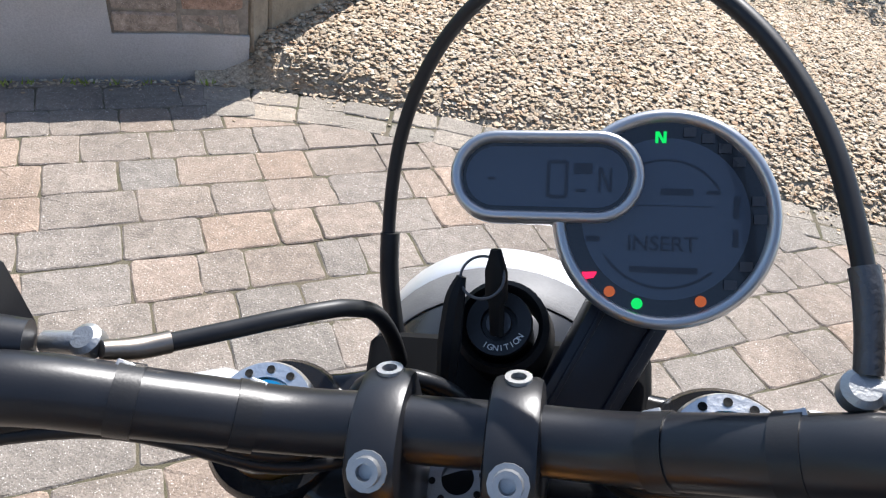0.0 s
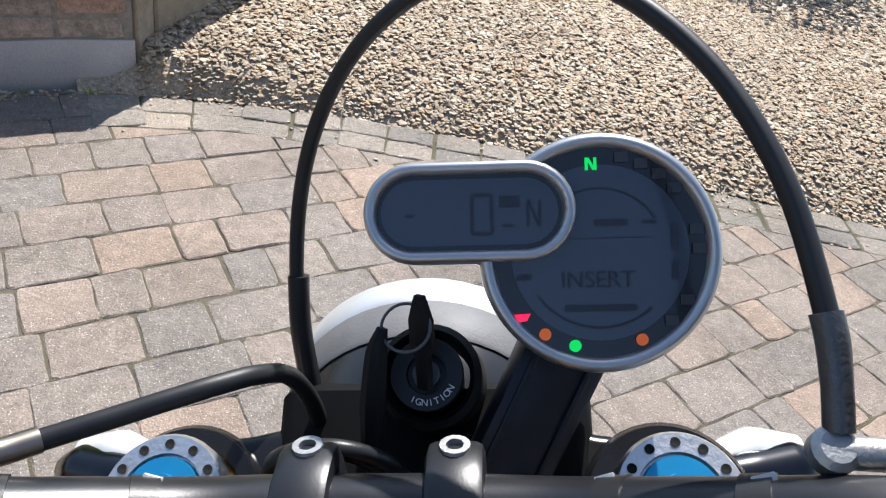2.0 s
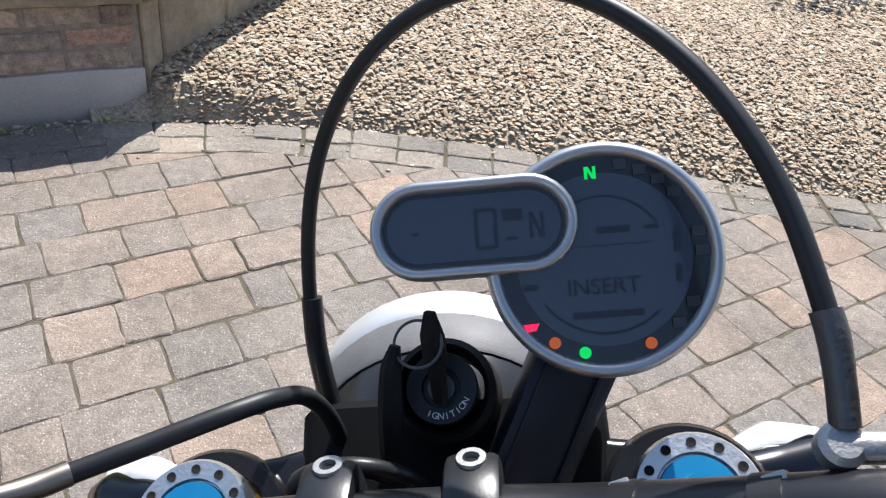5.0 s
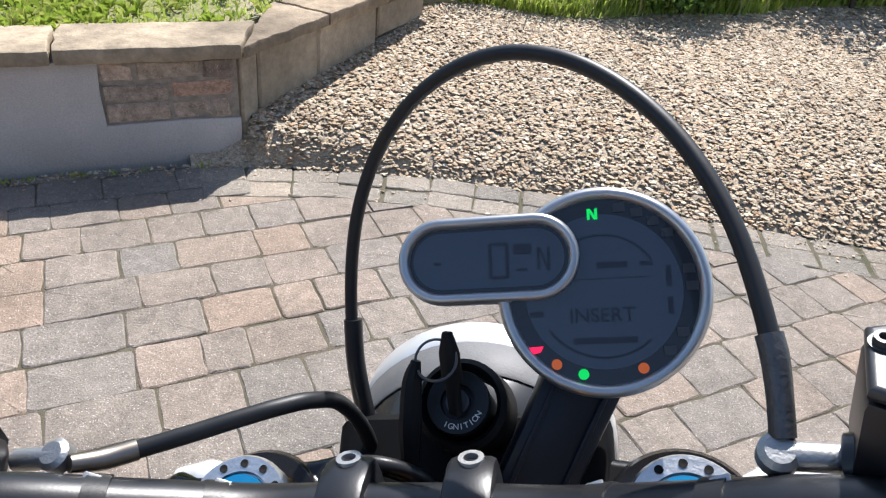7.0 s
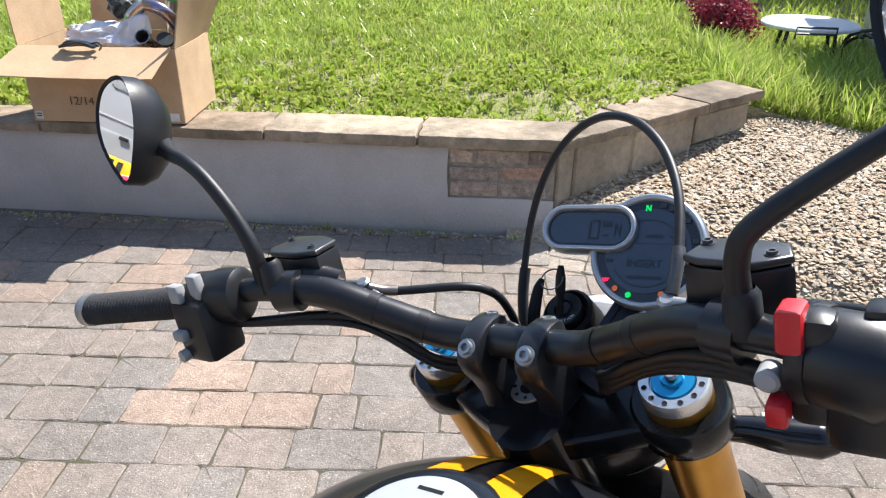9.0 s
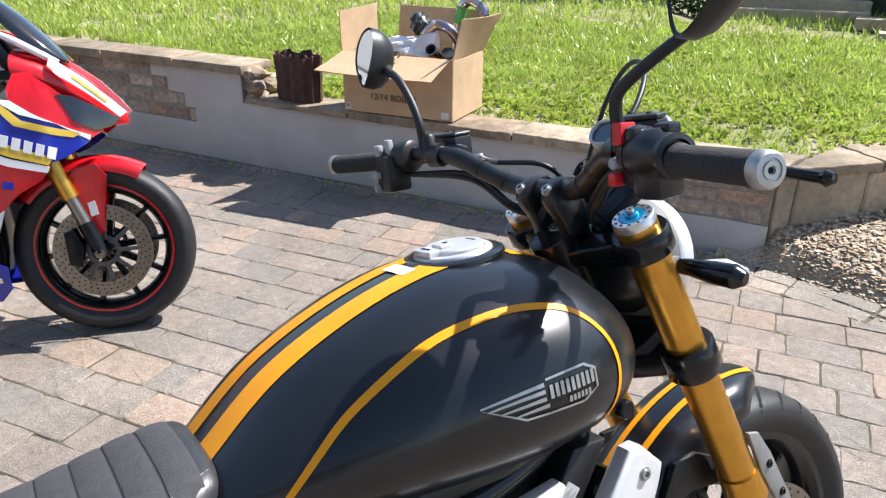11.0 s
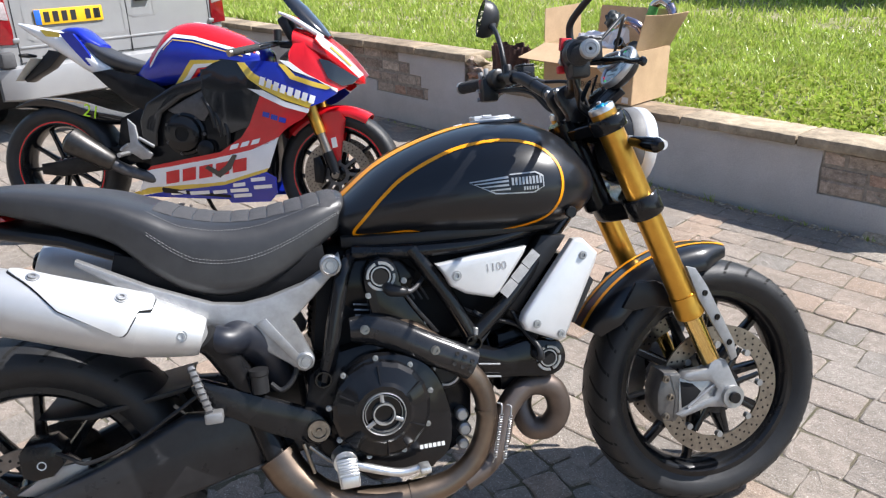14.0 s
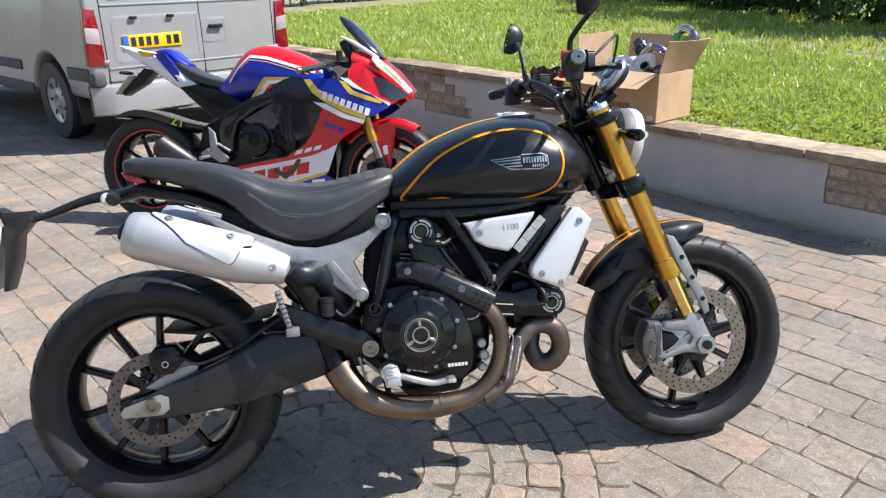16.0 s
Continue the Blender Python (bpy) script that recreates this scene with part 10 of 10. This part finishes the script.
# roll of dark brown edging, standing on the low end of the capping
roll = thing("edging_roll", "standing roll of dark red-brown ribbed garden edging with ragged top", "garden edging", pose(-2.255, 2.735, 0.4075, 0, 0, -8))
cb = random.Random(4)
for lap, (rx, ry, a0, a1) in enumerate(((0.145, 0.085, 0.3, 6.35), (0.105, 0.055, 1.2, 6.9), (0.125, 0.07, 3.4, 5.3))):
    b = bmesh.new()
    n = 84
    rows = []
    for i in range(n + 1):
        a = a0 + (a1 - a0) * i / n
        rib = 0.009 * math.sin(a * 13 + lap) + 0.006 * math.sin(a * 5)
        top = 0.255 - 0.02 * lap + 0.018 * noise.noise(Vector((a * 2.2, lap, 0))) + (0.012 if (i // 6) % 2 else 0)
        row = []
        for j in range(6):
            z = top * j / 5
            fl = 1 + 0.10 * (z / 0.25) ** 2 + 0.05 * noise.noise(Vector((a * 1.5, z * 9, lap)))
            row.append((math.cos(a) * (rx + rib) * fl, math.sin(a) * (ry + rib) * fl, z))
        rows.append(row)
    out_, in_ = [], []
    for row in rows:
        out_.append([b.verts.new(q) for q in row])
        in_.append([b.verts.new((q[0] * 0.955, q[1] * 0.955, q[2])) for q in row])
    for i in range(n):
        for j in range(5):
            b.faces.new((out_[i][j], out_[i + 1][j], out_[i + 1][j + 1], out_[i][j + 1]))
            b.faces.new((in_[i][j], in_[i][j + 1], in_[i + 1][j + 1], in_[i + 1][j]))
        b.faces.new((out_[i][5], out_[i + 1][5], in_[i + 1][5], in_[i][5]))
        b.faces.new((out_[i][0], in_[i][0], in_[i + 1][0], out_[i + 1][0]))
    for i in (0, n):
        for j in range(5):
            b.faces.new((out_[i][j], out_[i][j + 1], in_[i][j + 1], in_[i][j]))
    part("wrap", b, M_EDGING, roll, smooth=60)

# ---- far side of the lawn ----
M_PLANK = mat("weathered_timber", (0.46, 0.37, 0.25), (0.36, 0.285, 0.19), 0.85, scale=14, bump=0.5, bscale=90, fine=0.15)
M_PVC = mat("white_plastic", (0.78, 0.78, 0.79), (0.68, 0.68, 0.70), 0.35, scale=8)
M_DKBIN = mat("dark_green_plastic", (0.025, 0.04, 0.03), (0.035, 0.05, 0.04), 0.5, scale=10)
M_PANEL = mat("pale_panel", (0.50, 0.49, 0.47), (0.42, 0.41, 0.39), 0.7, scale=4, fine=0.05)
M_BLK = mat("black_tube", (0.02, 0.02, 0.022), (0.03, 0.03, 0.03), 0.4, scale=20)


def plank(x, y, L, w, h, z, rot, seed):
    q = random.Random(seed)
    b = box(L, w, h, r=0.006, segs=1)
    for v in b.verts:
        v.co += Vector((q.uniform(-1, 1) * 0.008, q.uniform(-1, 1) * 0.004, q.uniform(-1, 1) * 0.004))
    bmesh.ops.transform(b, matrix=pose(x, y, lawn_z(x, y) + z + h / 2, 0, 0, rot), verts=b.verts)
    return lone("plank", b, M_PLANK, "pale weathered timber sleeper lying in the grass", "timber", group="timber sleepers on the lawn", smooth=0)


plank(-0.12, 8.15, 1.25, 0.20, 0.11, 0.03, 9, 1)
plank(-0.10, 7.72, 1.22, 0.18, 0.10, -0.02, 8, 2)
plank(0.66, 7.35, 0.5, 0.2, 0.10, -0.01, 6, 3)
plank(0.92, 6.65, 0.62, 0.2, 0.09, -0.02, 2, 4)

bin_ = thing("garden_bin", "dark green plastic garden bin standing in the grass", "bin", pose(0.55, 8.6, lawn_z(0.55, 8.6) - 0.02))
part("body", lathe([(0, 0), (0, 0.20), (0.02, 0.215), (0.5, 0.245), (0.52, 0.255), (0.54, 0.255), (0.54, 0.235), (0.06, 0.20), (0.06, 0)], axis=(0, 0, 1), n=28), M_DKBIN, bin_)
part("lid", lathe([(0.545, 0.262), (0.57, 0.262), (0.60, 0.16), (0.61, 0.0), (0.545, 0.0)], axis=(0, 0, 1), n=28), M_DKBIN, bin_)

tb = thing("garden_table", "low round white garden table on black tubular legs", "table", pose(2.03, 5.12, lawn_z(2.03, 5.12)))
part("tabletop", lathe([(0.23, 0), (0.23, 0.29), (0.238, 0.305), (0.252, 0.305), (0.26, 0.295), (0.262, 0.10), (0.258, 0)], axis=(0, 0, 1), n=48), M_PVC, tb)
for i in range(4):
    a = 0.6 + i * math.pi / 2
    part("leg", tube([(0.20 * math.cos(a), 0.20 * math.sin(a), 0.228), (0.22 * math.cos(a), 0.22 * math.sin(a), 0.12), (0.26 * math.cos(a), 0.26 * math.sin(a), -0.03)], 0.012, 10), M_BLK, tb)
part("rail", tube([(-0.18, -0.31, 0.20), (-0.18, -0.32, 0.275), (0.06, -0.33, 0.275), (0.06, -0.32, 0.20)], 0.008, 8, smooth_path=False), M_BLK, tb)
part("rail_bar", tube([(-0.18, -0.32, 0.235), (0.06, -0.325, 0.235)], 0.007, 8, smooth_path=False), M_BLK, tb)
ch = thing("garden_chair", "folded black tubular garden chair lying in the grass", "chair", pose(2.42, 5.0, lawn_z(2.42, 5.0)))
part("frame", tube([(-0.2, 0, 0.0), (-0.16, 0.02, 0.2), (0.1, 0.04, 0.22), (0.2, 0.02, 0.02)], 0.011, 10), M_BLK, ch)
part("frame", tube([(-0.18, 0.16, -0.01), (-0.1, 0.12, 0.16), (0.12, 0.1, 0.18), (0.24, 0.14, 0.0)], 0.011, 10), M_BLK, ch)
for i in range(4):
    part("slat", box(0.03, 0.16, 0.012, (-0.09 + 0.06 * i, 0.08, 0.2 + 0.003 * i), r=0.003, rot=Euler((0.15, 0, 0))), M_BLK, ch)
sh = thing("shed", "pale grey panelled garden shed", "shed", pose(3.4, 5.45, lawn_z(3.0, 5.2) - 0.05, 0, 0, -12))
part("wall", box(1.5, 1.1, 1.7, (0, 0, 0.85), r=0.01), M_PANEL, sh)
for i in range(9):
    part("panel_joint", box(0.018, 0.012, 1.66, (-0.68 + 0.17 * i, -0.553, 0.85), r=0.003), M_PANEL, sh)
part("roof", box(1.68, 1.28, 0.06, (0, 0, 1.74), r=0.012, rot=Euler((0.06, 0, 0))), M_DKBIN, sh)


# ---- bushes and hedge: twigs inside, many small leaves outside ----
def leaf_cloud(clumps, count, size, seed, flat=0.7):
    """Leaves as folded pairs of faces, thrown over uneven clumps (centre, radii)."""
    q = np.random.default_rng(seed)
    wts = np.array([c[3] * c[5] for c in clumps])
    wts = wts / wts.sum()
    Vv, Ff = [], []
    idx = q.choice(len(clumps), count, p=wts)
    for i in idx:
        cx, cy, cz, rx, ry, rz = clumps[i]
        d = q.normal(size=3)
        d /= np.linalg.norm(d)
        k = 1 - abs(q.normal(0, 0.2))
        k *= 1 + 0.35 * noise.noise(Vector((d[0] * 2.3 + i, d[1] * 2.3, d[2] * 2.3)))
        p = np.array((cx + d[0] * rx * k, cy + d[1] * ry * k, cz + d[2] * rz * k))
        if p[2] < 0.2:
            continue
        a = q.normal(size=3)
        a /= np.linalg.norm(a)
        nn = d + 0.9 * q.normal(size=3) + (0, 0, 0.4)
        b2 = np.cross(nn, a)
        b2 /= np.linalg.norm(b2) + 1e-6
        L, w_ = size * q.uniform(0.6, 1.4), size * q.uniform(0.25, 0.5)
        up = np.cross(a, b2) * L * 0.12
        j = len(Vv)
        Vv += [tuple(p), tuple(p + a * L * 0.5 + b2 * w_ + up), tuple(p + a * L), tuple(p + a * L * 0.5 - b2 * w_ + up)]
        Ff += [(j, j + 1, j + 2), (j, j + 2, j + 3)]
    return Vv, Ff


def bush(name, label, category, clumps, count, size, material, seed, stems=14, kind=""):
    e = thing(name, label, category, kind=kind)
    q = random.Random(seed)
    b = bmesh.new()
    for i in range(stems):
        c = clumps[i % len(clumps)]
        x0, y0 = c[0] + q.uniform(-0.3, 0.3) * c[3], c[1] + q.uniform(-0.3, 0.3) * c[4]
        z0 = lawn_z(x0, y0) - 0.05
        tip = (c[0] + q.uniform(-0.7, 0.7) * c[3], c[1] + q.uniform(-0.7, 0.7) * c[4], c[2] + q.uniform(0.1, 0.7) * c[5])
        mid = ((x0 + tip[0]) / 2 + q.uniform(-0.05, 0.05), (y0 + tip[1]) / 2, (z0 + tip[2]) / 2)
        r = 0.012 + 0.02 * c[5]
        tube([(x0, y0, z0), mid, tip], [r, r * 0.7, r * 0.25], 6, 3, bm=b)
    part("stems", b, M_TWIG, e)
    Vv, Ff = leaf_cloud(clumps, count, size, seed)
    ob = new("leaves", from_arrays("leaves", Vv, Ff, material))
    ob.parent = e
    ob["kind"] = "stuff"
    return e


def clumps_at(x, y, n, r, h, seed, spread=1.0):
    q = random.Random(seed)
    out = []
    for i in range(n):
        a = q.uniform(0, 6.28)
        d = q.uniform(0, r) * spread
        s = q.uniform(0.45, 0.75)
        px, py = x + math.cos(a) * d, y + math.sin(a) * d
        out.append((px, py, lawn_z(px, py) + h * q.uniform(0.25, 0.72), r * s, r * s, h * s * 0.55))
    return out


bush("bush", "green leafy bush at the edge of the gravel", "bush", clumps_at(2.78, 3.98, 14, 0.44, 0.52, 1), 10000, 0.032, M_LEAFBRIGHT, 21)
bush("bush", "dark green bush behind the gravel", "bush", clumps_at(4.2, 4.4, 12, 0.8, 1.1, 2), 7000, 0.055, M_LEAF, 22)
bush("red_bush", "low crimson-leaved shrub at the far edge of the lawn", "shrub", clumps_at(1.62, 5.62, 9, 0.26, 0.34, 3), 3200, 0.032, M_REDLEAF, 23, 9)
bush("grey_bush", "grey-green spiky garden plant", "plant", clumps_at(1.25, 7.0, 9, 0.32, 0.5, 4), 2600, 0.06, M_LEAF, 24, 8)

HEDGE = [(-17.5, -5.5), (-18, 0.5), (-18.5, 6), (-18.8, 12), (-15.5, 17.9), (-11.5, 14.9), (-8.0, 12.4), (-5.2, 10.7), (-2.9, 9.5), (-0.5, 9.7), (2.0, 9.2), (4.6, 8.2), (7.2, 6.8), (9.6, 4.6)]
for i, (a, c) in enumerate(zip(HEDGE, HEDGE[1:])):
    cl = []
    q = random.Random(60 + i)
    n = int(math.hypot(c[0] - a[0], c[1] - a[1]) * 5)
    for k in range(n):
        t = (k + q.random()) / n
        x, y = a[0] + (c[0] - a[0]) * t + q.uniform(-0.25, 0.25), a[1] + (c[1] - a[1]) * t + q.uniform(0.1, 0.9)
        s = q.uniform(0.5, 0.8)
        cl.append((x, y, 0.3 + q.uniform(0.2, 2.9), s, s, s * q.uniform(0.6, 0.9)))
    bush("hedge", "tall dark green mixed hedge along the far side of the lawn", "hedge", cl, 5500 + 160 * n, 0.12, M_LEAF, 80 + i, 16)

# tufts and weeds in the joints and at the foot of the wall
V3, F3 = [], []
spots = [(rng.uniform(-4.5, 0.3), 0, 1) for _ in range(46)] + [(-0.62, 0.0, 2), (-1.0, 0.0, 2)]
for sx, sy, s in spots:
    y0 = 2.645 + 0.03 * (sx - 0.335)
    for _ in range(int(5 * s)):
        x, y = sx + rng.normal(0, 0.012), y0 - abs(rng.normal(0, 0.008))
        h, a = rng.uniform(0.01, 0.035) * s, rng.uniform(0, 6.28)
        i = len(V3)
        w_ = 0.003
        V3 += [(x - w_, y, -0.004), (x + w_, y, -0.004), (x + math.cos(a) * h * 0.6, y - abs(math.sin(a)) * h * 0.5, h)]
        F3 += [(i, i + 1, i + 2)]
ob = new("weeds", from_arrays("weeds", V3, F3, M_GRASS))
tagged(ob, "small weeds growing along the foot of the wall", "weeds", kind="stuff")

# broad-leaved weeds in the lawn
V3, F3 = [], []
for _ in range(5200):
    x, y = rng.uniform(-4.0, 2.2), 2.85 + 2.6 * rng.random() ** 1.6
    if y < lawn_edge(x) + 0.02 or noise.noise(Vector((x * 2.1, y * 2.6, 5))) > 0.10 and rng.random() < 0.75:
        continue
    z = lawn_z(x, y) - 0.012
    for k in range(int(rng.integers(4, 9))):
        a, L, w_, h = rng.uniform(0, 6.28), rng.uniform(0.018, 0.058), rng.uniform(0.004, 0.010), rng.uniform(0.008, 0.05)
        cx, cy = math.cos(a), math.sin(a)
        i = len(V3)
        V3 += [(x, y, z), (x + cx * L * 0.5 - cy * w_, y + cy * L * 0.5 + cx * w_, z + h), (x + cx * L, y + cy * L, z + h * 0.8), (x + cx * L * 0.5 + cy * w_, y + cy * L * 0.5 - cx * w_, z + h)]
        F3 += [(i, i + 1, i + 2), (i, i + 2, i + 3)]
ob = new("lawn_weeds", from_arrays("lawn_weeds", V3, F3, M_WEED))
tagged(ob, "broad-leaved weeds and clover in the lawn", "weeds", kind="stuff")

# an assumed house added on the near side of the drive, seen in the mirrors only; it also blocks sky light
house = thing("house", "assumed pale grey rendered house with white windows beside the drive", "house", pose(-0.5, -4.9, 0))
M_HOUSE = mat("house_render", (0.30, 0.29, 0.275), (0.25, 0.24, 0.23), 0.9, scale=1.5, bump=0.4, bscale=120, fine=0.06)
b = bmesh.new()
for x0, x1, z0, z1 in ((-7, 7, -0.05, 0.9), (-7, -4.4, 0.9, 2.1), (-2.6, -0.9, 0.9, 2.1), (0.9, 2.8, 0.9, 2.1), (4.6, 7, 0.9, 2.1), (-7, 7, 2.1, 2.6)):
    box(x1 - x0, 0.3, z1 - z0, ((x0 + x1) / 2, 0, (z0 + z1) / 2), bm=b)
part("wall", b, M_HOUSE, house)
part("roof", plate([(-0.45, 2.55), (3.6, 4.6), (3.6, 4.7), (-0.45, 2.66)], -7.3, 7.3, axis="x", bm=bmesh.new()), mat("roof_tiles", (0.13, 0.075, 0.055), (0.09, 0.055, 0.045), 0.85, scale=6, bump=0.5, bscale=40), house).matrix_local = Matrix.Rotation(math.pi, 4, "Z")
for cx in (-3.5, 0.0, 3.7):
    win = part("window", box(1.8, 0.06, 0.07, (cx, 0.02, 0.935), 0.008), M_PVC, house, "white framed window")
    for dx in (-0.87, -0.29, 0.29, 0.87):
        part("mullion", box(0.06, 0.06, 1.14, (cx + dx, 0.02, 1.5), 0.006), M_PVC, win)
    part("head_rail", box(1.8, 0.06, 0.06, (cx, 0.02, 2.07), 0.008), M_PVC, win)
    for dx in (-0.58, 0.0, 0.58):
        part("pane", box(0.52, 0.012, 1.10, (cx + dx, 0.02, 1.505)), P_SMOKE, win, smooth=0)


# ---- the blocks of the drive ----
PIECES.sort(key=lambda q: math.hypot((q[2] - 0.1) * 0.9, q[3] - 1.45))
for i, s, x, y, z, rot in PIECES[:300]:
    ob = new("paver", BLOCKS[i][s][0])
    ob.parent = drive
    ob.location = (x, y, z)
    ob.rotation_euler = (radians(pr.uniform(-0.5, 0.5)), radians(pr.uniform(-0.5, 0.5)), rot)
for i, s, x, y, z, rot in PIECES[300:]:
    me, vs, fs = BLOCKS[i][s]
    add_rest(vs, fs, x, y, z, rot)
# blocks cut to fit
for poly, z in CUTS:
    k = len(poly)
    cx, cy = sum(p[0] for p in poly) / k, sum(p[1] for p in poly) / k
    base = len(rest_v)
    for f, zz in ((1.0, -0.05), (1.0, -0.0045), (0.955, 0.0)):
        rest_v.extend((cx + (p[0] - cx) * f, cy + (p[1] - cy) * f, z + zz) for p in poly)
    rest_v.append((cx, cy, z + 0.001))
    for lv in (0, k):
        rest_f.extend((base + lv + i, base + lv + (i + 1) % k, base + lv + k + (i + 1) % k, base + lv + k + i) for i in range(k))
    rest_f.extend((base + 2 * k + i, base + 2 * k + (i + 1) % k, base + 3 * k) for i in range(k))
# the paving circle: rings of small setts round a centre stone
for ring in range(8):
    r0 = 0.06 + 0.1 * ring
    cnt = max(6, int(2 * math.pi * (r0 + 0.05) / 0.105))
    me, vs, fs = block_mesh("sett", 2 * math.pi * (r0 + 0.05) / cnt - 0.005, 0.095, M_PAVER_I, 200 + ring)
    off = pr.uniform(0, 1)
    for k in range(cnt):
        a = 2 * math.pi * (k + off) / cnt
        add_rest(vs, fs, CIRCLE[0] + (r0 + 0.05) * math.cos(a), CIRCLE[1] + (r0 + 0.05) * math.sin(a), pr.uniform(-0.003, 0.003), a + math.pi / 2)
me, vs, fs = block_mesh("sett", 0.1, 0.1, M_PAVER_I, 300)
add_rest(vs, fs, CIRCLE[0], CIRCLE[1], 0, 0.3)
ob = new("more_pavers", from_arrays("more_pavers", rest_v, rest_f, M_PAVER_I))
ob.parent = drive
tagged(ob, "more tumbled concrete blocks and a circle of small setts", kind="stuff")
# two courses of setts along the gravel
rest_v, rest_f = [], []
line = []
for k in range(700):
    x = 0.22 + k * 0.01
    line.append(Vector((x, border_y(x))))
for course in range(2):
    d, want = 0.0, pr.uniform(0, 0.1)
    for a, c in zip(line, line[1:]):
        d += (c - a).length
        if d >= want:
            t = (c - a).normalized()
            nrm = Vector((t.y, -t.x))
            q = a + nrm * (0.055 + course * SETT_W)
            me, vs, fs = block_mesh("sett", 0.158, SETT_W - 0.004, M_SETT, 400 + int(want * 10) % 6)
            add_rest(vs, fs, q.x, q.y, pr.uniform(-0.003, 0.003), math.atan2(t.y, t.x))
            want = d + 0.163
ob = new("edging_setts", from_arrays("edging_setts", rest_v, rest_f, M_SETT))
ob.parent = drive
tagged(ob, "two courses of dark grey edging setts along the gravel", kind="stuff")
